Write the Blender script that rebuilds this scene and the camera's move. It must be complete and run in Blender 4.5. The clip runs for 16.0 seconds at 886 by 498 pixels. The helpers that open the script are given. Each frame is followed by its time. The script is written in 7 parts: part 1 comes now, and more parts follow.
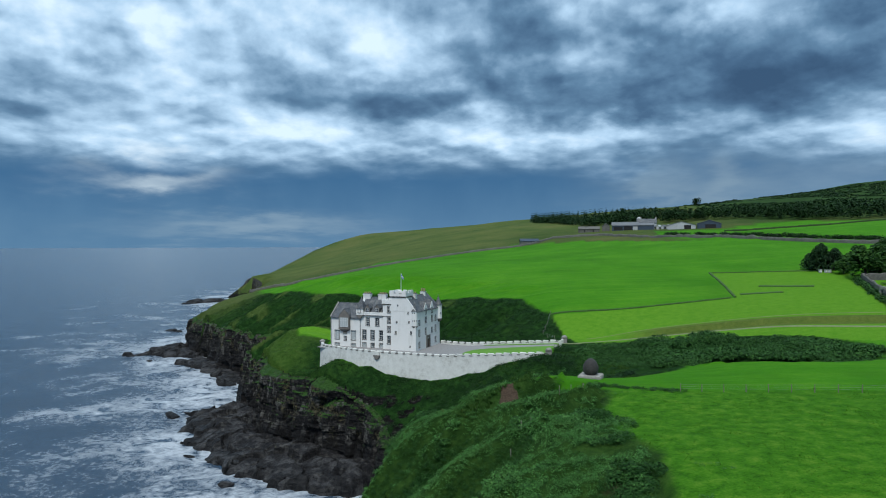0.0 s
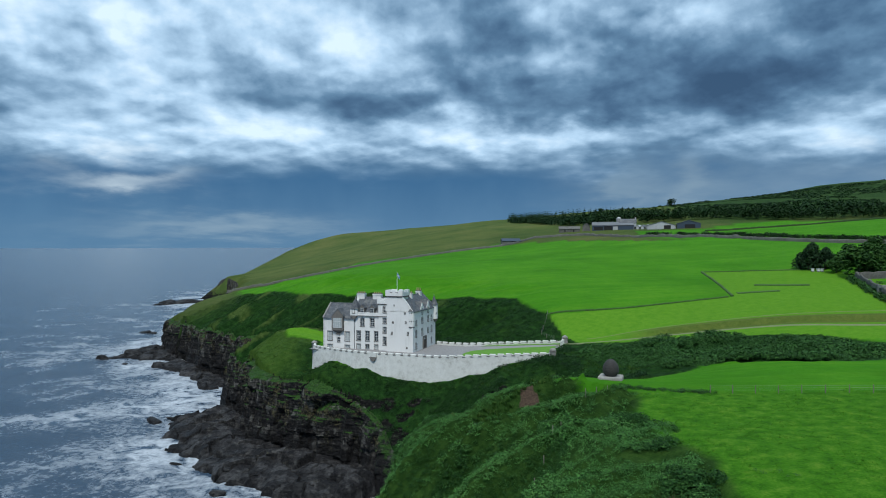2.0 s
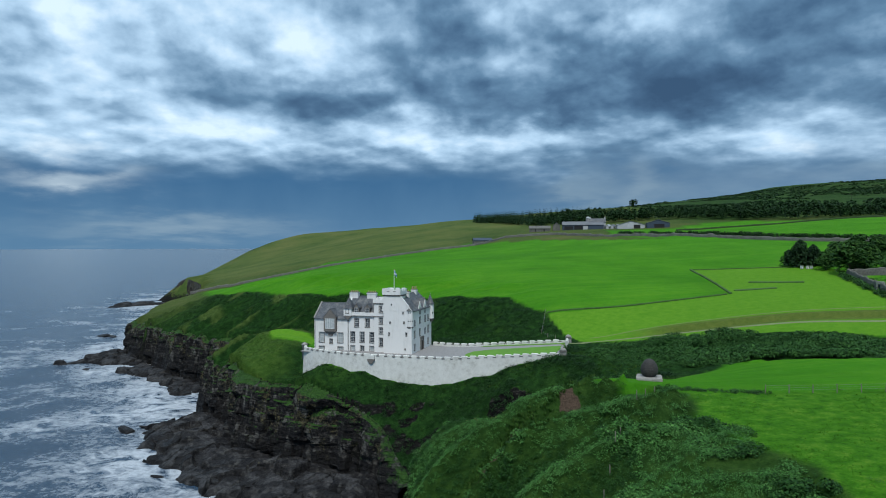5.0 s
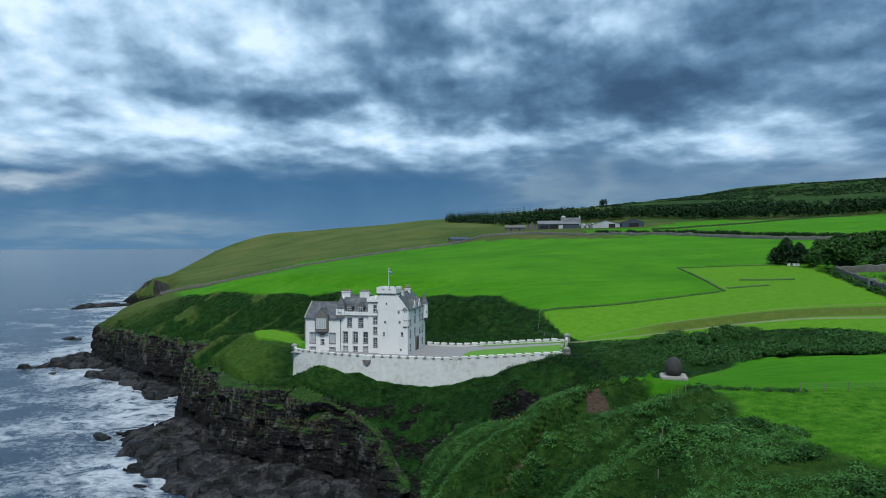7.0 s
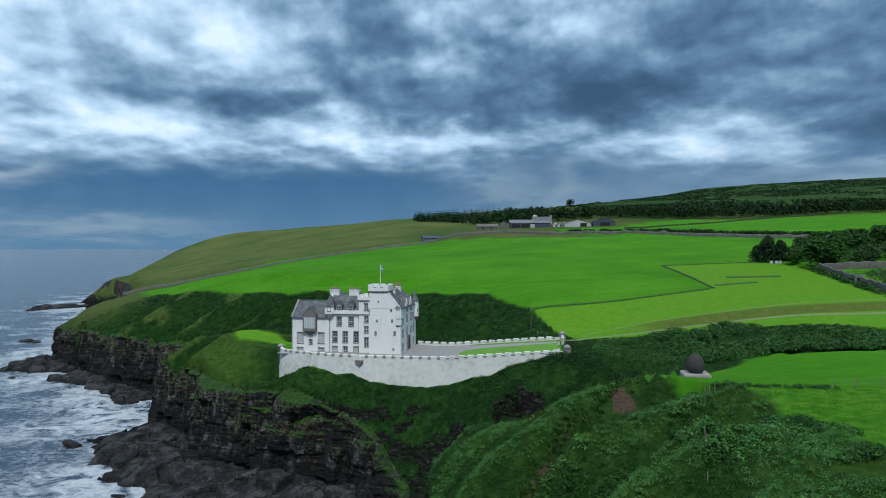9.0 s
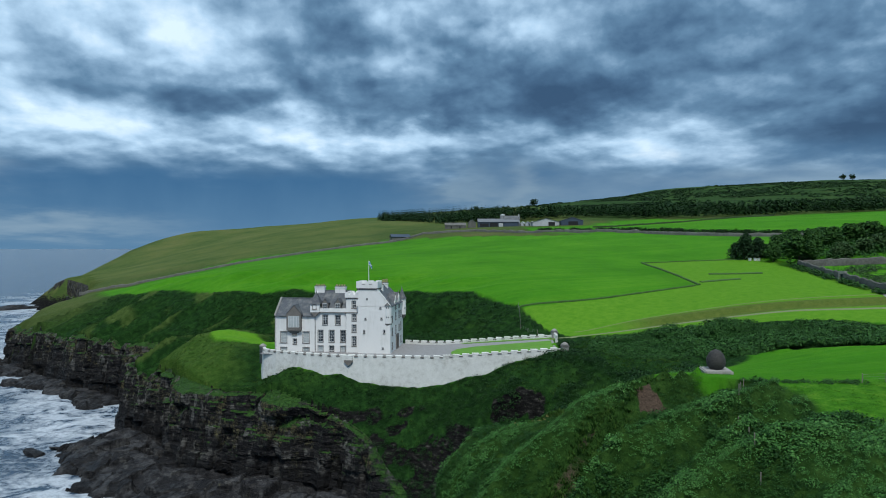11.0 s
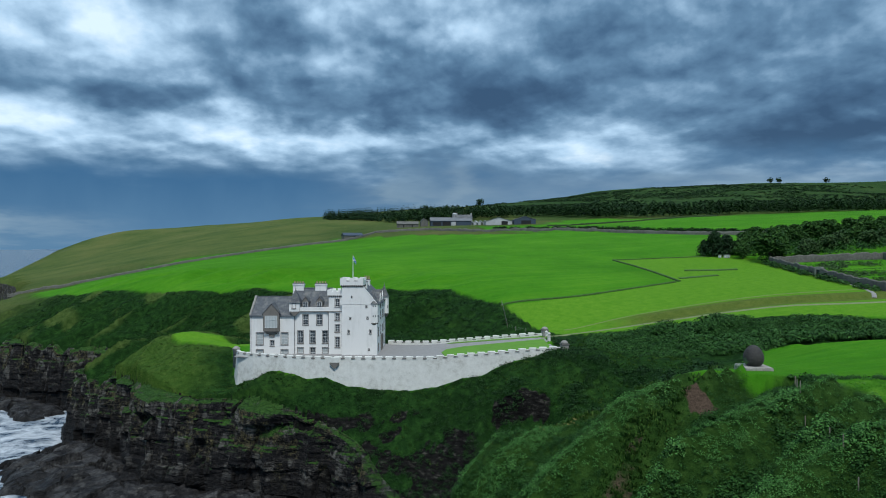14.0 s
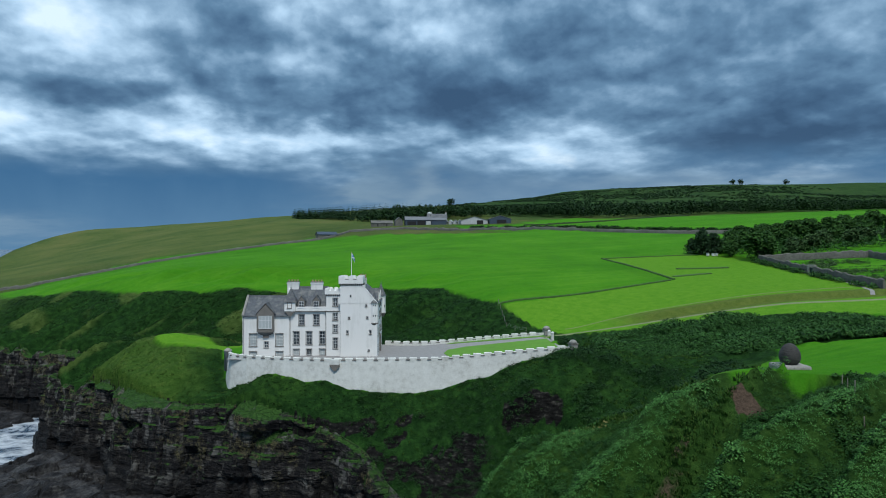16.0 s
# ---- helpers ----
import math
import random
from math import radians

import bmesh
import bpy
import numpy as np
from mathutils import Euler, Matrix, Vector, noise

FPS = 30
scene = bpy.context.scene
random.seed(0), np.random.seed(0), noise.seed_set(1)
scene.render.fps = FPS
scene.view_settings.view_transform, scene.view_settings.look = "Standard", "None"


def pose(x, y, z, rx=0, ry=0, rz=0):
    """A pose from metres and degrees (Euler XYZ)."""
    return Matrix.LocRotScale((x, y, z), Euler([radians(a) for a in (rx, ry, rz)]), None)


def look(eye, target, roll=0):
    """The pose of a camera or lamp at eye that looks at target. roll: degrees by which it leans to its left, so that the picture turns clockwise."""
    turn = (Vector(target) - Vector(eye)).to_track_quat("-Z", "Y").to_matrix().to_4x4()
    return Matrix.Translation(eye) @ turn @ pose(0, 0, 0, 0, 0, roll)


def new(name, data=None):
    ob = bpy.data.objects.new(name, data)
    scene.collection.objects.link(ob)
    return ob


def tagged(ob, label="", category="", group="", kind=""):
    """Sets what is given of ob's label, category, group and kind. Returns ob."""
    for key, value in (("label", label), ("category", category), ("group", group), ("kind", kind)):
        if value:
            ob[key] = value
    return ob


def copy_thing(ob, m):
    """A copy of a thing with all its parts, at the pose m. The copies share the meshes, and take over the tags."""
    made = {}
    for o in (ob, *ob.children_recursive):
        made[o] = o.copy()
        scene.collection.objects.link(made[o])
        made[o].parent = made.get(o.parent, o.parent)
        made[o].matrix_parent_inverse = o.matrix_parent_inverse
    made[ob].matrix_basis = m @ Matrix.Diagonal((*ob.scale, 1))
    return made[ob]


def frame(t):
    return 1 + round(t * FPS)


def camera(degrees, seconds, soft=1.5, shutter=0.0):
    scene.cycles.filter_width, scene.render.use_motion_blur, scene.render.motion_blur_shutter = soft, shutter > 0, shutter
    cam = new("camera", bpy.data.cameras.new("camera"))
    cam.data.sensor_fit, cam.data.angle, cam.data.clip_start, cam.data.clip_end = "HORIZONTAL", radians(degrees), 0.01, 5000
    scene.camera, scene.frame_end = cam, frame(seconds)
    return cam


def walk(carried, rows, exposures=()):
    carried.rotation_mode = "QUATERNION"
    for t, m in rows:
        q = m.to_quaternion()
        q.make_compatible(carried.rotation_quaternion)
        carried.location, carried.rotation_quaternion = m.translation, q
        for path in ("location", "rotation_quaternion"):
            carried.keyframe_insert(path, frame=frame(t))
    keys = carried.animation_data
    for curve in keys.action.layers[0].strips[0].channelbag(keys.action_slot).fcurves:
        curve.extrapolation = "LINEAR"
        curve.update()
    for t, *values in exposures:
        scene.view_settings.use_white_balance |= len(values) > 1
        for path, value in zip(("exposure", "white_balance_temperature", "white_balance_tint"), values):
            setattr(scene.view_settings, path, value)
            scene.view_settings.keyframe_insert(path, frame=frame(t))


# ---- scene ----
LENS = 66.56
PATH = [
    (0.0, pose(25.59, -14.95, 58.19, 89.675, 0, 8.265) @ pose(0, 0, 0, 0, 0, -0.144)),
    (1.0, pose(21.77, -12.88, 57.87, 89.695, 0, 7.059) @ pose(0, 0, 0, 0, 0, -0.120)),
    (2.0, pose(17.90, -10.74, 57.53, 89.721, 0, 5.868) @ pose(0, 0, 0, 0, 0, -0.101)),
    (3.0, pose(13.94, -8.48, 57.15, 89.753, 0, 4.691) @ pose(0, 0, 0, 0, 0, -0.094)),
    (4.0, pose(9.94, -6.13, 56.73, 89.784, 0, 3.472) @ pose(0, 0, 0, 0, 0, -0.100)),
    (5.0, pose(5.93, -3.71, 56.32, 89.805, 0, 2.151) @ pose(0, 0, 0, 0, 0, -0.120)),
    (6.0, pose(1.96, -1.24, 55.91, 89.817, 0, 0.736) @ pose(0, 0, 0, 0, 0, -0.141)),
    (7.0, pose(-1.94, 1.25, 55.49, 89.822, 0, -0.751) @ pose(0, 0, 0, 0, 0, -0.152)),
    (8.0, pose(-5.74, 3.81, 55.04, 89.825, 0, -2.308) @ pose(0, 0, 0, 0, 0, -0.146)),
    (9.0, pose(-9.46, 6.50, 54.54, 89.828, 0, -3.951) @ pose(0, 0, 0, 0, 0, -0.127)),
    (10.0, pose(-13.09, 9.41, 53.97, 89.836, 0, -5.688) @ pose(0, 0, 0, 0, 0, -0.099)),
    (11.0, pose(-16.64, 12.52, 53.38, 89.855, 0, -7.473) @ pose(0, 0, 0, 0, 0, -0.075)),
    (12.0, pose(-20.08, 15.84, 52.86, 89.885, 0, -9.252) @ pose(0, 0, 0, 0, 0, -0.064)),
    (13.0, pose(-23.42, 19.30, 52.41, 89.915, 0, -11.010) @ pose(0, 0, 0, 0, 0, -0.061)),
    (14.0, pose(-26.67, 22.80, 51.97, 89.924, 0, -12.742) @ pose(0, 0, 0, 0, 0, -0.053)),
    (15.0, pose(-29.90, 26.29, 51.58, 89.933, 0, -14.311) @ pose(0, 0, 0, 0, 0, -0.042)),
    (16.0, pose(-33.16, 29.75, 51.24, 89.953, 0, -15.715) @ pose(0, 0, 0, 0, 0, -0.034)),
]
cam = camera(LENS, 16.0, soft=1.0)
walk(cam, PATH)

# ---------------------------------------------------------------- light
SUN_AZ, SUN_EL = 186.0, 58.0        # compass bearing (from +y, clockwise) and height of the veiled sun
sun = new("sun", bpy.data.lights.new("sun", "SUN"))
sun.data.energy, sun.data.angle, sun.data.color = 2.5, radians(12), (1.0, 0.98, 0.95)
sun.matrix_world = look((0, 0, 0), (-math.sin(radians(SUN_AZ)), -math.cos(radians(SUN_AZ)), -math.tan(radians(SUN_EL))))
scene.view_settings.exposure = 0.05


class Nodes:
    """Small helper to write node trees as expressions."""

    def __init__(self, tree):
        self.t = tree
        tree.nodes.clear()

    def n(self, kind, **props):
        nd = self.t.nodes.new(kind)
        for k, v in props.items():
            if k == "operation":
                nd.operation = v
            elif k == "blend_type":
                nd.blend_type = v
            elif k == "data_type":
                nd.data_type = v
        return nd

    def put(self, sock, v):
        if isinstance(v, bpy.types.NodeSocket):
            self.t.links.new(v, sock)
        elif v is not None:
            sock.default_value = v

    def math(self, op, a, b=None, c=None, clamp=False):
        nd = self.n("ShaderNodeMath", operation=op)
        nd.use_clamp = clamp
        for s, v in zip(nd.inputs, (a, b, c)):
            self.put(s, v)
        return nd.outputs[0]

    def noise(self, vec, scale, detail=4.0, rough=0.55, dist=0.0):
        nd = self.n("ShaderNodeTexNoise")
        self.put(nd.inputs["Vector"], vec)
        for k, v in (("Scale", scale), ("Detail", detail), ("Roughness", rough), ("Distortion", dist)):
            nd.inputs[k].default_value = v
        return nd.outputs["Fac"]

    def voronoi(self, vec, scale, feature="F1"):
        nd = self.n("ShaderNodeTexVoronoi")
        nd.feature = feature
        self.put(nd.inputs["Vector"], vec)
        nd.inputs["Scale"].default_value = scale
        return nd.outputs["Distance"]

    def ramp(self, fac, stops, interp="LINEAR"):
        nd = self.n("ShaderNodeValToRGB")
        cr = nd.color_ramp
        cr.interpolation = interp
        while len(cr.elements) < len(stops):
            cr.elements.new(1.0)
        for e, (p, c) in zip(cr.elements, stops):
            e.position = p
            e.color = (*c, 1) if len(c) == 3 else c
        self.put(nd.inputs["Fac"], fac)
        return nd.outputs["Color"]

    def step(self, v, lo, hi):
        nd = self.n("ShaderNodeMapRange")
        nd.interpolation_type = "SMOOTHSTEP"
        self.put(nd.inputs["Value"], v)
        nd.inputs["From Min"].default_value, nd.inputs["From Max"].default_value = lo, hi
        return nd.outputs["Result"]

    def mix(self, fac, a, b, blend="MIX"):
        nd = self.n("ShaderNodeMix", data_type="RGBA", blend_type=blend)
        nd.clamp_factor = True
        self.put(nd.inputs[0], fac)
        for s, v in ((nd.inputs[6], a), (nd.inputs[7], b)):
            self.put(s, (*v, 1) if isinstance(v, tuple) and len(v) == 3 else v)
        return nd.outputs[2]

    def mapped(self, vec, scale=(1, 1, 1), rot=(0, 0, 0)):
        nd = self.n("ShaderNodeMapping")
        self.put(nd.inputs["Vector"], vec)
        nd.inputs["Scale"].default_value = scale
        nd.inputs["Rotation"].default_value = rot
        return nd.outputs[0]

    def bump(self, height, strength, distance=0.1, normal=None):
        nd = self.n("ShaderNodeBump")
        nd.inputs["Strength"].default_value, nd.inputs["Distance"].default_value = strength, distance
        self.put(nd.inputs["Height"], height)
        if normal is not None:
            self.put(nd.inputs["Normal"], normal)
        return nd.outputs[0]


def sky_world():
    w = bpy.data.worlds.new("sky")
    scene.world = w
    w.use_nodes = True
    N = Nodes(w.node_tree)
    out = N.n("ShaderNodeOutputWorld")
    bg = N.n("ShaderNodeBackground")
    tc = N.n("ShaderNodeTexCoord").outputs["Generated"]
    sep = N.n("ShaderNodeSeparateXYZ")
    N.put(sep.inputs[0], tc)
    x, y, z = sep.outputs
    el = N.math("MULTIPLY", N.math("ARCSINE", z), 57.2958)
    az = N.math("MULTIPLY", N.math("ARCTAN2", x, y), 57.2958)
    # cloud coordinates, closer together towards the horizon
    climb = N.math("MULTIPLY", N.math("LOGARITHM", N.math("ADD", N.math("MAXIMUM", el, -0.5), 2.5), 2.718), 2.1)
    comb2 = N.n("ShaderNodeCombineXYZ")
    N.put(comb2.inputs[0], N.math("MULTIPLY", az, 0.078)), N.put(comb2.inputs[1], climb)
    flat = comb2.outputs[0]
    # uneven edges for the broad lights and darks
    az_w = N.math("ADD", az, N.math("MULTIPLY", N.math("SUBTRACT", N.noise(flat, 1.7, 6, 0.52, 0.0), 0.5), 13.0))
    el_w = N.math("ADD", el, N.math("MULTIPLY", N.math("SUBTRACT", N.noise(N.mapped(flat, (1.0, 0.8, 1), (0, 0, 0.5)), 2.2, 7, 0.55, 0.0), 0.5), 5.0))

    def blob(a0, e0, ra, re):
        da = N.math("DIVIDE", N.math("SUBTRACT", az_w, a0), ra)
        de = N.math("DIVIDE", N.math("SUBTRACT", el_w, e0), re)
        r2 = N.math("ADD", N.math("MULTIPLY", da, da), N.math("MULTIPLY", de, de))
        return N.math("POWER", 2.718, N.math("MULTIPLY", r2, -1.0))

    def lifted(dx, dy):
        nd = N.n("ShaderNodeMapping")
        N.put(nd.inputs["Vector"], flat)
        nd.inputs["Location"].default_value = (dx, dy, 0)
        return nd.outputs[0]

    def relief(scale, shift, detail, rough, warp):
        # a heap is pale where its top thins out towards the light, dark along its foot
        return N.math("SUBTRACT", N.noise(flat, scale, detail, rough, warp), N.noise(lifted(shift * 0.35, shift), scale, detail, rough, warp))

    def heaps(vec, scale):
        nd = N.n("ShaderNodeTexVoronoi")
        nd.feature = "F1"
        N.put(nd.inputs["Vector"], vec)
        nd.inputs["Scale"].default_value, nd.inputs["Detail"].default_value, nd.inputs["Roughness"].default_value = scale, 3.0, 0.5
        return nd.outputs["Distance"]

    def stirred(vec):
        nz = N.n("ShaderNodeTexNoise")
        N.put(nz.inputs["Vector"], vec)
        nz.inputs["Scale"].default_value, nz.inputs["Detail"].default_value, nz.inputs["Roughness"].default_value = 1.8, 6.0, 0.55
        mul = N.n("ShaderNodeVectorMath", operation="MULTIPLY_ADD")
        N.put(mul.inputs[0], nz.outputs["Color"])
        mul.inputs[1].default_value = (0.45, 0.40, 0.0)
        N.put(mul.inputs[2], vec)
        return mul.outputs[0]

    heap = N.math("SUBTRACT", heaps(stirred(lifted(0.05, 0.16)), 1.25), heaps(stirred(flat), 1.25))
    big = N.noise(flat, 0.7, 5, 0.5, 0.5)
    mid = N.noise(flat, 1.35, 8, 0.5, 0.1)
    v = N.math("ADD", N.math("MULTIPLY", N.math("SUBTRACT", mid, 0.5), 0.75), N.math("MULTIPLY", N.math("SUBTRACT", big, 0.5), 0.7))
    v = N.math("ADD", v, N.math("MULTIPLY", relief(1.3, 0.22, 9, 0.5, 0.12), 0.85))
    v = N.math("ADD", v, N.math("MULTIPLY", relief(3.4, 0.08, 8, 0.5, 0.1), 0.5))
    v = N.math("ADD", v, N.math("MULTIPLY", heap, 0.36))
    v = N.math("ADD", v, 0.465)
    # broad lights and darks of the deck
    for a0, e0, ra, re, amt in SKY_LIGHT:
        v = N.math("ADD", v, N.math("MULTIPLY", blob(a0, e0, ra, re), amt))
    cloud = N.ramp(v, SKY_RAMP)
    # rain veil below the deck
    veil = N.noise(N.mapped(flat, (1.0, 0.12, 1)), 4.0, 3, 0.5)
    low = N.ramp(N.math("ADD", N.math("MULTIPLY", el, 0.11), N.math("MULTIPLY", N.math("SUBTRACT", veil, 0.5), 0.35)), VEIL_RAMP)
    for a0, e0, ra, re, col in VEIL_LIGHT:
        low = N.mix(N.math("MULTIPLY", blob(a0, e0, ra, re), N.math("ADD", N.math("MULTIPLY", mid, 1.6), -0.15), clamp=True), low, col)
    base = N.math("ADD", el, N.math("MULTIPLY", N.math("SUBTRACT", mid, 0.5), 5.0))
    sky = N.n("ShaderNodeTexSky")
    sky.sky_type = "NISHITA"
    sky.sun_disc = False
    sky.sun_elevation, sky.sun_rotation = radians(SUN_EL), radians(SUN_AZ)
    nish = N.mix(1.0, sky.outputs[0], (0.06, 0.06, 0.06), "MULTIPLY")
    cover = N.mix(N.step(base, 5.2, 8.2), low, cloud)
    N.put(bg.inputs["Color"], N.mix(0.96, nish, cover))
    bg.inputs["Strength"].default_value = 1.0
    N.put(out.inputs[0], bg.outputs[0])


SKY_LIGHT = [(-22, 19.5, 8, 3.0, 0.16), (-24, 18, 19, 6, 0.32), (-34, 13, 10, 5, 0.12), (14, 17.5, 4.5, 2.2, 0.30), (28, 16, 14, 3.5, -0.20), (19, 12.2, 8, 1.3, -0.30), (-7, 12.2, 12, 1.4, -0.22), (0, 16.5, 9, 2.5, -0.16), (2, 9.0, 6, 1.3, 0.22), (-32, 7.4, 9, 0.8, 0.2),
             (-14, 9.2, 18, 1.6, 0.26), (8, 10.6, 5, 1.0, -0.22), (22, 8.4, 11, 1.2, 0.16), (42, 8.2, 7, 2.4, -0.35), (43, 5.4, 10, 0.9, 0.4), (0, 65, 400, 32, 0.42)]
SKY_RAMP = [(0.0, (0.039, 0.092, 0.180)), (0.22, (0.066, 0.145, 0.260)), (0.42, (0.125, 0.245, 0.392)), (0.6, (0.256, 0.420, 0.604)), (0.8, (0.482, 0.700, 0.922)), (1.0, (0.753, 0.940, 1.102))]
VEIL_RAMP = [(0.0, (0.098, 0.222, 0.375)), (0.25, (0.074, 0.190, 0.345)), (0.6, (0.044, 0.142, 0.290)), (1.0, (0.072, 0.172, 0.305))]
VEIL_LIGHT = [(-24, 1.6, 8, 0.9, (0.27, 0.39, 0.50)), (-32, 5.2, 4.5, 0.9, (0.62, 0.75, 0.84)), (8.5, 5.0, 1.2, 4, (0.17, 0.28, 0.40)), (13.5, 5.0, 1.6, 4.5, (0.24, 0.35, 0.46)), (13, 4.5, 7, 3.5, (0.20, 0.31, 0.42)), (35, 4.5, 14, 2.0, (0.28, 0.41, 0.53))]
sky_world()

# ---------------------------------------------------------------- numeric noise
def lattice(ix, iy, seed):
    h = (ix.astype(np.int64) * 374761393 + iy.astype(np.int64) * 668265263 + seed * 1442695041) & 0x7FFFFFFF
    h = ((h ^ (h >> 13)) * 1274126177) & 0x7FFFFFFF
    return ((h ^ (h >> 16)) & 0xFFFF) / 65535.0


def vnoise(x, y, seed=0):
    """Smooth value noise in -1..1."""
    x, y = np.asarray(x, float), np.asarray(y, float)
    ix, iy = np.floor(x), np.floor(y)
    fx, fy = x - ix, y - iy
    fx, fy = fx * fx * fx * (fx * (fx * 6 - 15) + 10), fy * fy * fy * (fy * (fy * 6 - 15) + 10)
    a, b = lattice(ix, iy, seed), lattice(ix + 1, iy, seed)
    c, d = lattice(ix, iy + 1, seed), lattice(ix + 1, iy + 1, seed)
    return (a + (b - a) * fx) * (1 - fy) * 2 + (c + (d - c) * fx) * fy * 2 - 1


def fbm(x, y, size, octaves=4, seed=0, gain=0.5):
    out, amp, f = 0.0, 1.0, 1.0 / size
    for k in range(octaves):
        out = out + amp * vnoise(x * f + 17.3 * k, y * f - 9.1 * k, seed + k)
        amp, f = amp * gain, f * 2.03
    return out


def smooth(v, lo, hi):
    t = np.clip((v - lo) / (hi - lo), 0, 1)
    return t * t * (3 - 2 * t)


def line_distance(x, y, pts, closed=False):
    """Distance to a polyline, the fraction of its length at the nearest place, and the side (+1: to the right of its direction)."""
    pts = [Vector((p[0], p[1])) for p in pts]
    if closed:
        pts = pts + [pts[0]]
    best = np.full(np.shape(x), 1e9)
    at, side = np.zeros(np.shape(x)), np.ones(np.shape(x))
    run = 0.0
    for p, q in zip(pts, pts[1:]):
        dx, dy = q.x - p.x, q.y - p.y
        ll = math.hypot(dx, dy)
        t = np.clip(((x - p.x) * dx + (y - p.y) * dy) / (ll * ll), 0, 1)
        d = np.hypot(x - p.x - t * dx, y - p.y - t * dy)
        hit = d < best
        best = np.where(hit, d, best)
        at = np.where(hit, run + t * ll, at)
        side = np.where(hit, np.sign((x - p.x) * dy - (y - p.y) * dx), side)
        run += ll
    return best, at, side


def inside(x, y, pts):
    res = np.zeros(np.shape(x), bool)
    n = len(pts)
    for i in range(n):
        (x0, y0), (x1, y1) = pts[i][:2], pts[(i + 1) % n][:2]
        if y0 == y1:
            continue
        res ^= ((y0 > y) != (y1 > y)) & (x < (x1 - x0) * (y - y0) / (y1 - y0) + x0)
    return res


def rounded(pts, times=2):
    """Chaikin's corner cutting of an open line."""
    for _ in range(times):
        out = [pts[0]]
        for p, q in zip(pts, pts[1:]):
            out.append(tuple(a * 0.75 + b * 0.25 for a, b in zip(p, q)))
            out.append(tuple(a * 0.25 + b * 0.75 for a, b in zip(p, q)))
        out.append(pts[-1])
        pts = out
    return pts


def resample(pts, step):
    pts = [Vector(p) for p in pts]
    out, left = [pts[0].copy()], step
    for p, q in zip(pts, pts[1:]):
        d, ll = 0.0, (q - p).length
        while ll - d >= left:
            d += left
            out.append(p.lerp(q, d / ll))
            left = step
        left -= ll - d
    return out


# ---------------------------------------------------------------- plan of the land
# foot of the cliffs, from the south shore round the castle rock to the far heads: x, y, height of the rock face
COAST = [(-10, -400, 2), (-12, 40, 2), (-13, 95, 2), (-12, 122, 3), (-9, 136, 6), (-15, 146, 13), (-25, 152.5, 18), (-35, 159.5, 19.5), (-43, 165, 19.5), (-51, 170.5, 19.5),
         (-57.5, 176.5, 19), (-62, 183, 18.5), (-65, 190, 18.5), (-68, 199, 18.5), (-77, 211, 17.5), (-85, 220, 17.5), (-85.5, 228, 17), (-80, 238, 16), (-77, 248, 15), (-80, 257, 16), (-90, 261, 17.5), (-101, 263, 18.5),
         (-112, 271, 18.5), (-128, 290, 18), (-152, 318, 16), (-176, 346, 14), (-184, 366, 14),
         (-178, 420, 12), (-200, 500, 12), (-250, 600, 12), (-296, 670, 12), (-318, 735, 13), (-322, 800, 14), (-318, 930, 16), (-270, 1150, 14), (-150, 1500, 10), (150, 2200, 5), (400, 3200, 5)]
SPOTS_FIELD = [(33, 102, 35.5), (46, 75, 36), (46, 88, 36.4), (67, 116, 36.6), (34, 61, 35), (60, 40, 36), (100, 60, 38), (100, 108, 38), (45, 15, 35), (120, 0, 38),
               (60, -80, 36), (160, 100, 41), (60, -250, 36), (220, -200, 40), (20, 30, 26), (20, -60, 24)]
SPOTS_SLOPE = [(20.5, 93.7, 34.3), (25, 82, 33.5), (20, 88, 32.3), (20.5, 101, 34.2), (17, 74, 28.7), (11.5, 87, 28), (15, 95, 31), (7.6, 114, 25.6), (-0.6, 115.6, 23.2), (2.6, 115.2, 25.2), (-4, 113, 17.5), (9, 107.5, 26.8), (3, 107.5, 23.6), (14, 109.5, 29.2), (24.2, 107, 33.8), (28, 105, 35.4),
               (1, 98, 22), (-6, 106, 12), (-11, 118, 4), (-12, 95, 3), (8, 70, 22), (0, 75, 13), (-11, 70, 3), (20, 55, 28), (4, 45, 14), (-11, 40, 2)]
SPOTS_GULLY = [(15, 142, 24.5), (6.5, 152, 23), (-1, 148, 15), (32.5, 154, 31), (46, 146, 32), (6, 128, 11), (14, 122, 18.5), (22, 122, 23), (31, 124, 27), (16, 133, 17), (27, 134, 24), (-3, 128, 8), (38, 128, 30), (4, 136, 10), (-8, 138, 4), (12, 138, 19),
               (-14, 152, 16.5), (64, 141, 34.5), (37, 163, 32.2), (89, 136, 36.5), (48, 128, 32), (-24, 157, 21), (18, 105, 32.8), (13.2, 114.2, 27.0), (9, 121, 18.5), (18, 114, 27.5)]
SPOTS_ROCK = [(-37.5, 169.5, 22.8), (-32, 165.5, 25.6), (-28, 163, 24.5), (-20, 159, 23.5), (-15, 158, 22.2), (-4.6, 156, 22.3), (5, 153.5, 24.1), (11, 152, 25.8), (19.7, 150, 29.7), (28, 147.5, 31.2), (31, 160, 31.3),
              (-48, 182, 26.6), (-40.4, 174.5, 22.6), (-41.5, 179, 24.5), (-51, 178, 23.5), (-59, 205, 28.8), (-50, 193, 29), (-71, 229, 25), (-76, 231, 24.5), (-82, 226, 19.5), (-67, 203, 21), (-52, 174, 20.2), (-45.7, 171.5, 20.8), (-40.8, 166.5, 20.8), (-36.5, 161.5, 20.4), (-31, 157.5, 19)]
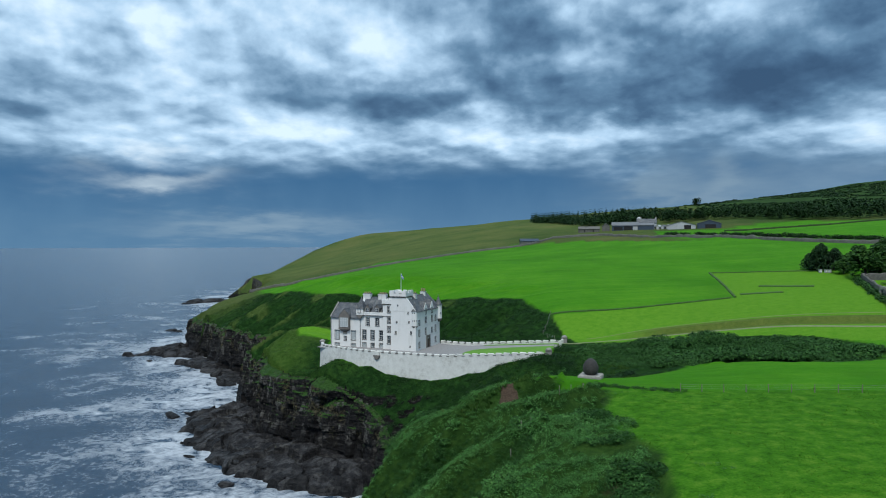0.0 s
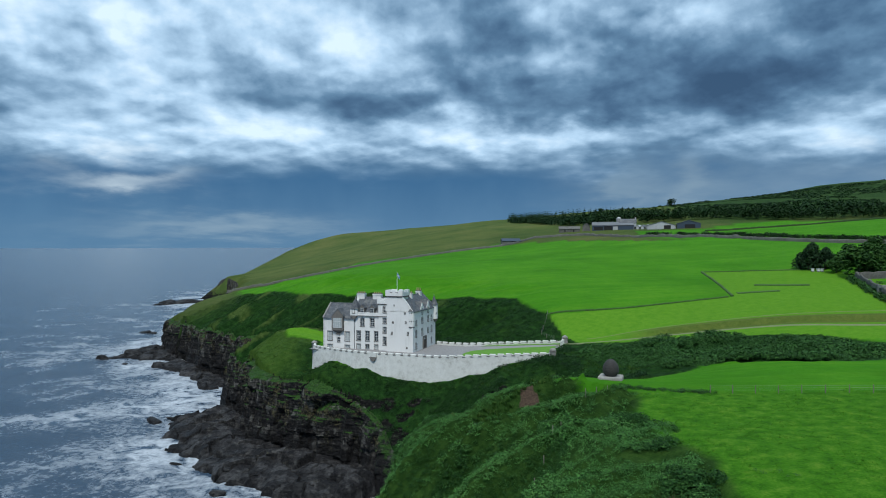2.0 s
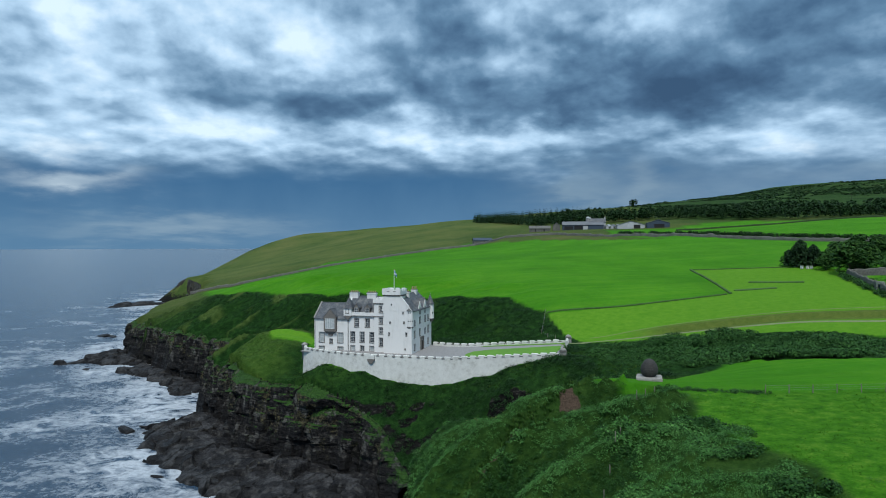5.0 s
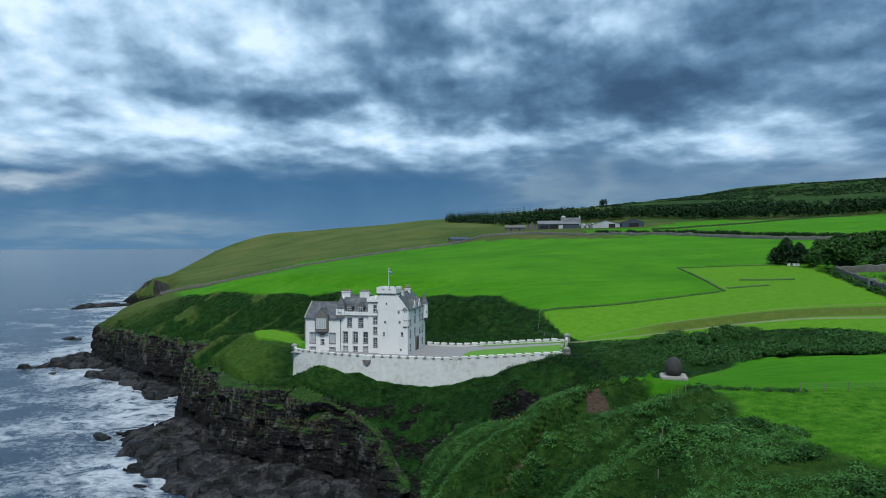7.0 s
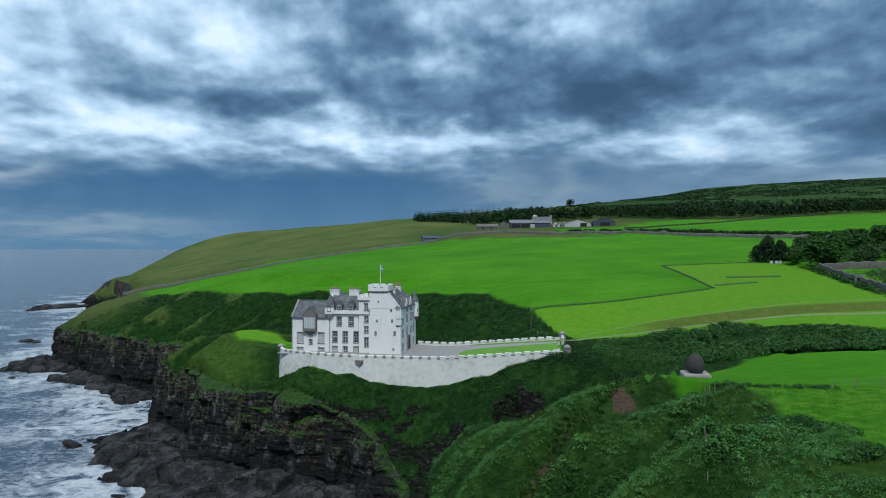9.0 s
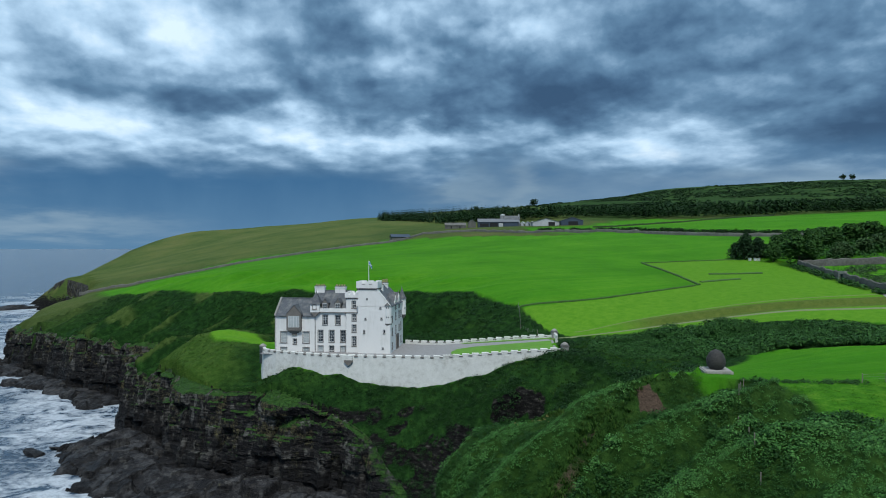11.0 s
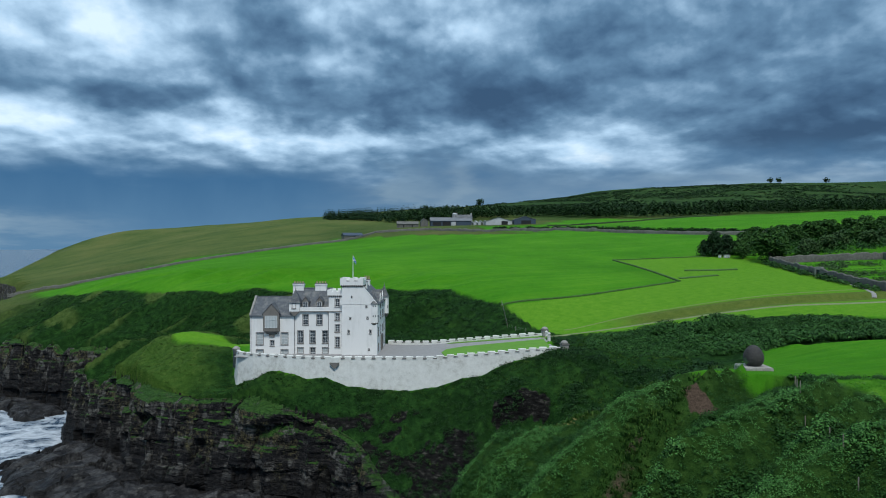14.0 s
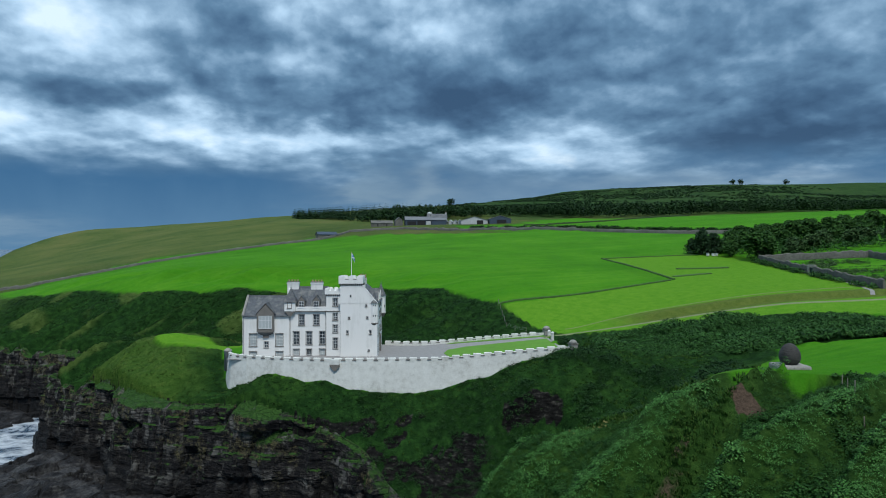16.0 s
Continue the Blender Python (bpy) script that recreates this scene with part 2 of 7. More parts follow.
SPOTS_BACK = [(19.5, 213.5, 39.2), (0, 226, 38.2), (-40, 252, 37), (-98, 296, 35), (-140, 338, 26), (-165, 350, 19), (28, 194, 36.4), (22, 187, 31), (-5, 203, 29), (-30, 217, 25),
              (-60, 247, 24), (-90, 266, 20.5), (-108, 277, 21.5), (-20, 205, 26), (10, 190, 27.5), (-124, 297, 21), (-82, 286, 36.2), (-61, 270, 37.4), (-48, 262, 37.6), (-120, 331, 33), (-153, 394, 29.2), (-52, 226, 22.5), (-64, 231, 22), (40, 176, 32.2), (60, 172, 35.8)]
SPOTS_MEADOW = [(82, 198, 42), (87, 247, 47.2), (124, 240, 49.5), (119, 207, 45.8), (116, 178, 43.2), (85, 158, 38.8), (110, 152, 40.5), (160, 160, 44), (159, 359, 60.5), (126, 367, 60), (152, 505, 69.5),
                (53, 534, 68), (84, 526, 69), (15, 506, 59.5), (-94, 500, 46), (242, 434, 71), (200, 250, 55), (300, 300, 63), (0, 380, 49), (-150, 420, 28), (400, 420, 76)]
SPOTS_HILL = [(234, 938, 108), (-246, 1015, 77), (-315, 915, 42), (-300, 740, 18), (0, 950, 94), (110, 560, 72), (300, 690, 88), (600, 1300, 170), (1000, 1400, 202), (1300, 1270, 200),
              (1700, 1000, 195), (700, 700, 98), (900, 500, 100), (500, 150, 62), (-220, 640, 35), (-100, 720, 66), (0, 1500, 80), (600, 2000, 120), (1500, 2200, 150), (-300, 1500, 50),
              (900, -200, 60), (2500, 600, 150), (2500, -300, 60), (0, 700, 78), (450, 900, 118), (1000, 900, 140)]
SPOTS = np.array(SPOTS_FIELD + SPOTS_SLOPE + SPOTS_GULLY + SPOTS_ROCK + SPOTS_BACK + SPOTS_MEADOW + SPOTS_HILL, float)


def lay_solver():
    px, py, pz = SPOTS.T
    r = np.sqrt((px[:, None] - px) ** 2 + (py[:, None] - py) ** 2 + 36.0)
    n = len(px)
    A = np.zeros((n + 3, n + 3))
    A[:n, :n] = r - np.eye(n) * 0.4
    A[:n, n:] = np.stack([np.ones(n), px / 100, py / 100], 1)
    A[n:, :n] = A[:n, n:].T
    return np.linalg.solve(A, np.concatenate([pz, np.zeros(3)]))


LAY = lay_solver()


def lay(x, y):
    """The rounded lie of the land, without cliffs."""
    x, y = np.asarray(x, float), np.asarray(y, float)
    n = len(SPOTS)
    out = LAY[n] + LAY[n + 1] * x / 100 + LAY[n + 2] * y / 100
    for (px, py, _), w in zip(SPOTS, LAY):
        out = out + w * np.sqrt((x - px) ** 2 + (y - py) ** 2 + 36.0)
    return out


COAST_LINE = rounded(COAST, 2)
COAST_RUN = np.concatenate([[0], np.cumsum([math.dist(p[:2], q[:2]) for p, q in zip(COAST_LINE, COAST_LINE[1:])])])
FACE = np.array([p[2] for p in COAST_LINE])
# terrace of the castle: outer line of its white wall
WALL_FRONT = [(-38.4, 177), (-37.6, 173.2), (-34.4, 170.0), (-29.6, 166.8), (-24, 163.6), (-18, 161.3), (-4.6, 158.1), (11, 154.3), (27, 150.5)]
WALL_BACK = [(31.5, 173.4), (19, 176.9), (4.8, 180.5), (0, 181.7), (-3.6, 183.6)]
TERRACE = [p for p in WALL_FRONT] + WALL_BACK + [(-8, 190), (-26, 196), (-40, 192)]


def height(x, y):
    x, y = np.asarray(x, float), np.asarray(y, float)
    z = lay(x, y)
    d, at, side = line_distance(x, y, COAST_LINE)
    d = d * side
    face = np.interp(at, COAST_RUN, FACE)
    # ribs and tussocks
    near = smooth(-np.hypot(x + 10, y - 150), -420, -300)
    north = smooth(y, 196, 212) * smooth(-(y + x * 0.75), -262, -235) * smooth(-x, -32, -15)
    wob = fbm(x, y, 40, 2, 7) * 5.0
    across, along = y * 0.90 - x * 0.43 + wob, x * 0.90 + y * 0.43
    ribs = np.abs(vnoise(across / 10.5, along / 75.0, 5)) * 0.75 + np.abs(vnoise(across / 4.2, along / 34.0, 6)) * 0.25
    nd, _, _ = line_distance(x, y, NORTH_FIELDS, True)
    z = z + north * smooth(nd, 1.0, 14) * (0.26 - ribs) * 9.5
    lawn = np.maximum(np.maximum(inside(x, y, EGG_FIELD), inside(x, y, NORTH_FIELDS)), inside(x, y, CASTLE_LAWN))
    rough = near * (1 - lawn)
    z = z + rough * (fbm(x, y, 11, 3, 11) * 0.55 + fbm(x, y, 2.6, 3, 23) * 0.35)
    mound = smooth(-np.hypot((x - 12) / 1.0, (y - 90) / 1.6), -34, -18) * (1 - lawn) * (0.2 + 0.8 * smooth(-y, -107, -97))
    furrow = furrows(x, y)
    z = z + mound * (0.34 - furrow) * 5.2
    # hollow with slips between the two crests of the near slope
    hd, hat, _ = line_distance(x, y, [(19, 97), (13, 95.5), (7, 93), (-2, 90)])
    cd, _, _ = line_distance(x, y, [(23, 94), (18, 90), (9.5, 84.5), (0, 79)])
    z = z - 1.9 * smooth(-hd, -5.0, 0) * smooth(hat, 0, 8) + 1.3 * smooth(-cd, -3.6, 0) * (1 - lawn)
    # rock step across the head of the gully
    sd, sat, sside = line_distance(x, y, GULLY_STEP)
    low = np.where(sside > 0, sd, -sd)
    z = z - 3.4 * smooth(low, -0.5, 0.9) * smooth(-low, -14, -2) * smooth(sat, 0, 3) * smooth(-sat, -14.5, -11)
    # ribs of turf running down the knoll
    knoll = smooth(-x, 42, 56) * smooth(-y, -216, -198) * smooth(d, 5, 9) * (1 - lawn)
    z = z + knoll * (0.32 - np.abs(vnoise((x * 0.55 + y * 0.83) / 6.5, (x - y) / 50.0, 37))) * 2.2
    far = smooth(np.hypot(x, y), 300, 700)
    z = z + far * fbm(x, y, 160, 4, 40) * 2.5
    # grass bank cut into the field south of the drive
    bd, bat, bside = line_distance(x, y, BANK)
    z = z + smooth(-bd, -6, 0) * np.where(bside > 0, -0.5, 0.5) * smooth(bat, 0, 25)
    # flat terrace
    td, _, _ = line_distance(x, y, TERRACE, True)
    ins = inside(x, y, TERRACE)
    flat = 28.95 + np.clip((x * 0.972 - y * 0.236 + 38.0) / 28.0, 0, 1) * 2.3
    z = np.where(ins, np.where(td > 1.05, flat, z), z)
    # sea side
    zc = np.minimum(z, -3.0 + (face + 3.0) * smooth(d, 1.8, 4.0) + np.maximum(d - 3.4, 0) * 12.0)
    z = np.where(face > 4, np.where(d < 26, zc, z), np.where(d < 8, np.minimum(z, d * 1.1 + 1), z))
    z = np.where(d < 0, -4.0, z)
    return z


GULLY_STEP = [(9, 145.5), (13, 143), (17, 141), (22, 139)]
EGG_FIELD = [(23.5, 104), (29, 98), (33, 94), (35, 90), (33.5, 82), (34.5, 74), (37, 62), (38, 45), (36, 20), (40, -60), (300, -60), (300, 145), (96, 142), (94, 128), (84, 116.5), (71, 115), (63, 123.5), (55, 126), (46, 120.5), (36, 112), (27, 108)]
NORTH_FIELDS = [(36, 168), (60, 158), (84, 148), (94, 140), (97, 128), (600, 128), (600, 420), (242, 425), (160, 362), (110, 395), (60, 470), (15, 508), (-40, 505), (-95, 496), (-150, 440), (-155, 395), (-120, 330),
                (-98, 299), (-60, 269), (-38, 255), (0, 230), (19.5, 216), (28, 196.5), (31, 184)]
CASTLE_LAWN = [(-53, 197.5), (-56.5, 204), (-50, 208), (-38, 203), (-33, 194), (-37, 187.5), (-44, 192.5)]
UPPER_FIELD = [(104, 462), (110, 510), (165, 524), (205, 560), (236, 552), (262, 528), (290, 516), (330, 524), (430, 540), (520, 552), (680, 582), (900, 600), (900, 300), (300, 240), (205, 292), (172, 325), (136, 392)]
BANK = [(37, 172.6), (56, 170), (74, 166), (92, 161), (109, 156), (128, 149)]


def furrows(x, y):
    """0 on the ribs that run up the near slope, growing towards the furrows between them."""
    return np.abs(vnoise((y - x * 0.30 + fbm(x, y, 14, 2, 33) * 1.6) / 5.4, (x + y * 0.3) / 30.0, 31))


def north_crest(x, y):
    """1 along the crests of the ribbed slope behind the castle, where pale grass and painted light go."""
    across, along = y * 0.90 - x * 0.43 + fbm(x, y, 40, 2, 7) * 5.0, x * 0.90 + y * 0.43
    r = np.abs(vnoise(across / 10.5, along / 75.0, 5)) + 0.25 * fbm(x, y, 9, 2, 8)
    return smooth(-r, -0.17, -0.02) * smooth(y, 200, 215) * smooth(-x, 0, 14) * smooth(-y, -350, -330)


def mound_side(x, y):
    """1 on the sunny near side of the crest that runs down from the egg to the inlet, coloured as lit; 0 in the gully
    behind it, coloured as shaded.
    """
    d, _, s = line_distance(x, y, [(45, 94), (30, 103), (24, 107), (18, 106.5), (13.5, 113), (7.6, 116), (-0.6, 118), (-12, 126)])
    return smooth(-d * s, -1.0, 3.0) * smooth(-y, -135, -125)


def axis(lo, hi, dense_lo, dense_hi, step, grow=1.09, cap=45):
    a = list(np.arange(dense_lo, dense_hi + step / 2, step))
    s = step
    while a[-1] < hi:
        s = min(s * grow, cap)
        a.append(a[-1] + s)
    s, b = step, [a[0]]
    while b[-1] > lo:
        s = min(s * grow, cap)
        b.append(b[-1] - s)
    return np.array(b[:0:-1] + a)


def sheet(name, gx, gy, fn, keep=None):
    """A grid sheet over the plan; keep(z) picks the corners that stay."""
    X, Y = np.meshgrid(gx, gy)
    Z = fn(X, Y)
    nx, ny = len(gx), len(gy)
    idx = np.arange(nx * ny).reshape(ny, nx)
    q = np.stack([idx[:-1, :-1], idx[:-1, 1:], idx[1:, 1:], idx[1:, :-1]], -1).reshape(-1, 4)
    co = np.stack([X.ravel(), Y.ravel(), Z.ravel()], 1)
    if keep is not None:
        ok = keep(X.ravel(), Y.ravel(), Z.ravel())
        q = q[ok[q].any(1)]
        used = np.unique(q)
        remap = np.zeros(len(co), int)
        remap[used] = np.arange(len(used))
        q, co = remap[q], co[used]
    me = bpy.data.meshes.new(name)
    me.vertices.add(len(co)), me.loops.add(q.size), me.polygons.add(len(q))
    me.vertices.foreach_set("co", co.ravel())
    me.loops.foreach_set("vertex_index", q.ravel().astype(np.int32))
    me.polygons.foreach_set("loop_start", np.arange(0, q.size, 4, dtype=np.int32))
    me.polygons.foreach_set("use_smooth", np.ones(len(q), bool))
    me.update(calc_edges=True)
    return me, co


def paint(me, name, values):
    a = me.attributes.new(name, "FLOAT", "POINT")
    a.data.foreach_set("value", np.asarray(values, np.float32))


def material(name):
    m = bpy.data.materials.new(name)
    m.use_nodes = True
    N = Nodes(m.node_tree)
    out = N.n("ShaderNodeOutputMaterial")
    bs = N.n("ShaderNodeBsdfPrincipled")
    N.put(out.inputs[0], bs.outputs[0])
    return m, N, bs


def attr(N, name):
    nd = N.n("ShaderNodeAttribute")
    nd.attribute_name = name
    return nd.outputs["Fac"]


def place_of(N):
    return N.n("ShaderNodeNewGeometry").outputs["Position"]


def ground_material():
    m, N, bs = material("turf_and_soil")
    p = place_of(N)
    n1, n2, n3 = N.noise(p, 0.05, 5), N.noise(p, 0.6, 5, 0.65), N.noise(p, 4.0, 4, 0.7)
    scrub = N.ramp(N.math("ADD", N.math("MULTIPLY", n2, 0.7), N.math("MULTIPLY", n3, 0.35)), [(0.3, (0.003, 0.011, 0.003)), (0.5, (0.008, 0.028, 0.006)), (0.64, (0.018, 0.056, 0.011)), (0.8, (0.042, 0.092, 0.020))])
    scrub = N.mix(N.step(n1, 0.52, 0.68), scrub, N.ramp(n2, [(0.35, (0.008, 0.027, 0.006)), (0.65, (0.024, 0.064, 0.011))]))
    lush = N.ramp(N.math("ADD", N.math("MULTIPLY", n1, 0.45), N.math("MULTIPLY", N.math("ADD", n2, n3), 0.275)),
                  [(0.34, (0.026, 0.125, 0.006)), (0.5, (0.044, 0.185, 0.008)), (0.66, (0.080, 0.235, 0.014))])
    moor = N.ramp(N.math("ADD", N.math("MULTIPLY", N.noise(p, 0.018, 6, 0.65), 0.65), N.math("MULTIPLY", n2, 0.35)), [(0.35, (0.035, 0.07, 0.016)), (0.5, (0.075, 0.105, 0.028)), (0.66, (0.12, 0.125, 0.042))])
    dry = N.ramp(N.math('ADD', N.math('MULTIPLY', n2, 0.5), N.math('MULTIPLY', n3, 0.5)), [(0.32, (0.050, 0.085, 0.016)), (0.68, (0.12, 0.14, 0.035))])
    soil = N.ramp(n3, [(0.3, (0.035, 0.026, 0.019)), (0.7, (0.10, 0.070, 0.050))])
    rock = N.ramp(N.noise(N.mapped(p, (1, 1, 3.0)), 0.7, 6, 0.7), [(0.40, (0.004, 0.004, 0.004)), (0.56, (0.012, 0.012, 0.011)), (0.75, (0.10, 0.095, 0.08))])
    drill = N.noise(N.mapped(p, (0.012, 0.5, 0.0), (0, 0, 0.35)), 1.0, 3, 0.6)
    lush = N.mix(N.math("MULTIPLY", N.step(drill, 0.4, 0.7), 0.35), lush, (0.10, 0.24, 0.016))
    lush = N.mix(N.math("MULTIPLY", N.step(N.noise(p, 0.014, 6, 0.7), 0.48, 0.66), 0.5), lush, (0.028, 0.125, 0.006))
    knoll = N.ramp(N.math("ADD", N.math("MULTIPLY", n2, 0.5), N.math("MULTIPLY", n3, 0.5)), [(0.33, (0.014, 0.040, 0.006)), (0.5, (0.034, 0.078, 0.012)), (0.66, (0.075, 0.115, 0.024))])
    pale = N.ramp(N.math("ADD", N.math("MULTIPLY", n2, 0.5), N.math("MULTIPLY", n3, 0.5)), [(0.35, (0.062, 0.195, 0.010)), (0.65, (0.125, 0.265, 0.022))])
    rank = N.ramp(N.math("ADD", N.math("MULTIPLY", n2, 0.6), N.math("MULTIPLY", n3, 0.4)), [(0.36, (0.020, 0.085, 0.005)), (0.5, (0.042, 0.152, 0.008)), (0.62, (0.088, 0.200, 0.017))])
    lush = N.mix(attr(N, "pale"), lush, pale)
    lush = N.mix(attr(N, "rank"), lush, rank)
    hill = N.ramp(N.math("ADD", N.math("MULTIPLY", N.noise(p, 0.03, 6, 0.7), 0.6), N.math("MULTIPLY", n2, 0.4)), [(0.36, (0.010, 0.026, 0.008)), (0.52, (0.026, 0.062, 0.014)), (0.68, (0.060, 0.080, 0.028))])
    scrub = N.mix(attr(N, "knoll"), scrub, knoll)
    # crests mixed paler: light grass plus the brightness of lit ribs, as colour
    scrub = N.mix(N.math("MULTIPLY", attr(N, "crest"), 0.5), scrub, N.ramp(n2, [(0.35, (0.050, 0.092, 0.018)), (0.65, (0.110, 0.145, 0.040))]))
    c = N.mix(attr(N, "lush"), scrub, lush)
    c = N.mix(attr(N, "moor"), c, moor)
    c = N.mix(attr(N, "hill"), c, hill)
    c = N.mix(attr(N, "dry"), c, dry)
    gap = N.math("ADD", attr(N, "rock"), N.math("MULTIPLY", N.math("SUBTRACT", n2, 0.5), 0.9))
    c = N.mix(N.step(gap, 0.42, 0.58), c, rock)
    c = N.mix(N.step(N.math("ADD", attr(N, "soil"), N.math("MULTIPLY", N.math("SUBTRACT", n2, 0.5), 0.6)), 0.4, 0.6), c, soil)
    N.put(bs.inputs["Base Color"], c)
    bs.inputs["Roughness"].default_value = 0.9
    bs.inputs["Specular IOR Level"].default_value = 0.04
    N.put(bs.inputs["Normal"], N.bump(N.math("ADD", n2, N.math("MULTIPLY", n3, 0.6)), 0.7, 0.45))
    return m


def build_ground():
    gx = axis(-1300, 3000, -112, 112, 0.75)
    gy = axis(-420, 3000, 44, 302, 0.8)
    me, co = sheet("ground", gx, gy, height, lambda x, y, z: z > -3.9)
    x, y, z = co.T
    d, at, side = line_distance(x, y, COAST_LINE)
    d = d * side
    soft = fbm(x, y, 7, 3, 77) * 1.2
    def edge(poly, w):
        dd, _, _ = line_distance(x, y, poly, True)
        return smooth(np.where(inside(x, y, poly), dd, -dd) + soft * w, -0.5 * w, 0.8 * w + 0.2)
    lush = np.maximum(np.maximum(edge(EGG_FIELD, 1.3), edge(NORTH_FIELDS, 0.45)), edge(CASTLE_LAWN, 0.4))
    far_field = smooth(x + y * 0.25, 200, 225) * smooth(-(y - x * 0.35), -420, -400) * smooth(y, 130, 150)
    lush = np.maximum(np.maximum(lush, far_field), edge(UPPER_FIELD, 0.8))
    lush = np.maximum(lush, inside(x, y, TERRACE) * 1.0)
    up = smooth(y + 0.25 * x, 470, 480) * smooth(-x, -60, 20)
    moor = np.maximum(up, smooth(y - 0.12 * x, 600, 640)) * (1 - lush)
    moor = np.maximum(moor, smooth(y, 300, 400) * (1 - lush) * 0.8)
    bd, bat, bside = line_distance(x, y, BANK)
    dry = smooth(-bd, -4.6, -3.6) * smooth(bat, 6, 22) * 0.9
    cd, cat, _ = line_distance(x, y, [(26, 104), (18, 104.5), (13.5, 110.5), (7.6, 113.5), (1, 115)])
    dry = np.maximum(dry, 0.55 * smooth(-cd + soft * 0.8, -1.6, 0.2))
    soil = smooth(-np.hypot((x - 20.5) / 1.5, (y - 93.7) / 1.8) + soft * 0.3 + fbm(x, y, 1.6, 2, 79) * 0.5, -1.3, -0.6)
    rock = smooth(-d, -4.4, -3) * smooth(np.interp(at, COAST_RUN, FACE), 3.5, 8) + 0.8 * smooth(0.42 + fbm(x * 0.5, z * 1.3, 4, 3, 91) + 0.5 * fbm(x, y, 12, 2, 93) + 0.7 * smooth(-z, -15, -6), 0.0, 0.45) * smooth(-z, -22.5, -18) * smooth(-x, -18, 2) * smooth(y, 122, 134) * smooth(x, -62, -50)
    for sx, sy, sr in ((12.5, 94.7, 1.3), (8.5, 92.0, 1.7), (33.4, 55.6, 1.9), (11.0, 93.2, 0.9)):
        soil = np.maximum(soil, 0.5 * smooth(-np.hypot((x - sx) / 1.4, y - sy) / sr + soft * 0.35, -1.2, -0.5))
    sd, sat, _ = line_distance(x, y, GULLY_STEP)
    rock = rock + 0.8 * smooth(-sd + soft * 0.5, -1.9, -0.5) * smooth(sat, 0, 3) * smooth(-sat, -14.5, -11)
    pale = inside(x, y, [(28, 194), (55, 195), (83, 198), (88, 249), (124, 240), (130, 215), (122, 165), (150, 140), (110, 135), (60, 155), (33, 168)]) * 0.85 + inside(x, y, CASTLE_LAWN) * 0.9
    rank = smooth(-(y + 0.06 * x), -94, -91) * inside(x, y, EGG_FIELD)
    hill = smooth(y - 0.05 * x, 545, 575) * smooth(x - 0.1 * y, 110, 170) * (1 - lush)
    knoll = smooth(-x + soft * 3, 40, 48) * smooth(-y, -214, -206)
    # near side of the crest: sunny brightness put into the ground colour
    knoll = np.maximum(knoll, 0.3 * mound_side(x, y) * smooth(-x, -62, -50) * smooth(x, -8, -2) * smooth(y, 30, 40))
    crest = north_crest(x, y)
    for n, v in (("crest", crest), ("pale", pale), ("rank", rank), ("hill", hill), ("knoll", knoll), ("lush", lush), ("moor", moor), ("dry", dry), ("soil", soil), ("rock", rock)):
        paint(me, n, np.clip(v, 0, 1))
    me.materials.append(ground_material())
    return tagged(new("ground", me), "green headland of fields, scrub slopes and hill moor", "ground", kind="structure")


ground = build_ground()


def sea_height(x, y):
    r = np.hypot(x, y)
    near = smooth(-r, -900, -250)
    w = fbm(x * 0.9 + y * 0.35, y, 14, 4, 300) * 0.38 + fbm(x, y, 3.2, 2, 310) * 0.12
    lift = np.clip((r - 1400) / 3400, 0, 1.3) ** 1.6 * 42.0
    return w * near + lift


def sea_material():
    m, N, bs = material("sea_water")
    p = place_of(N)
    shore = attr(N, "shore")
    swell = N.noise(N.mapped(p, (1.0, 1.25, 1), (0, 0, 0.6)), 0.034, 5, 0.6, 0.35)
    web = N.noise(N.mapped(p, (1.0, 1.15, 1), (0, 0, 0.6)), 0.085, 9, 0.7, 0.5)
    lace = N.noise(p, 0.5, 7, 0.78, 0.3)
    ring = N.math("SUBTRACT", 1.0, N.math("MULTIPLY", N.math("ABSOLUTE", N.math("SUBTRACT", web, 0.5)), 8.0), clamp=True)
    amount = N.math("ADD", N.math("MULTIPLY", shore, 0.60), N.math("MULTIPLY", N.math("SUBTRACT", swell, 0.5), 1.1))
    foam = N.math("MULTIPLY", N.step(N.math("ADD", amount, N.math("MULTIPLY", N.math("SUBTRACT", lace, 0.5), 0.9)), 0.24, 0.56),
                  N.math("ADD", N.math("MULTIPLY", ring, 0.8), N.math("MULTIPLY", N.step(amount, 0.62, 1.0), 0.85)), clamp=True)
    deep = N.ramp(swell, [(0.3, (0.022, 0.046, 0.078)), (0.7, (0.046, 0.080, 0.122))])
    N.put(bs.inputs["Base Color"], N.mix(foam, deep, (0.62, 0.67, 0.71)))
    N.put(bs.inputs["Roughness"], N.math("ADD", 0.22, N.math("MULTIPLY", foam, 0.6)))
    bs.inputs["IOR"].default_value = 1.33
    rip = N.math("ADD", N.noise(N.mapped(p, (1, 1.5, 1)), 0.45, 7, 0.75), N.math("MULTIPLY", N.noise(p, 0.06, 4), 2.0))
    N.put(bs.inputs["Normal"], N.bump(rip, 0.55, 1.1))
    return m


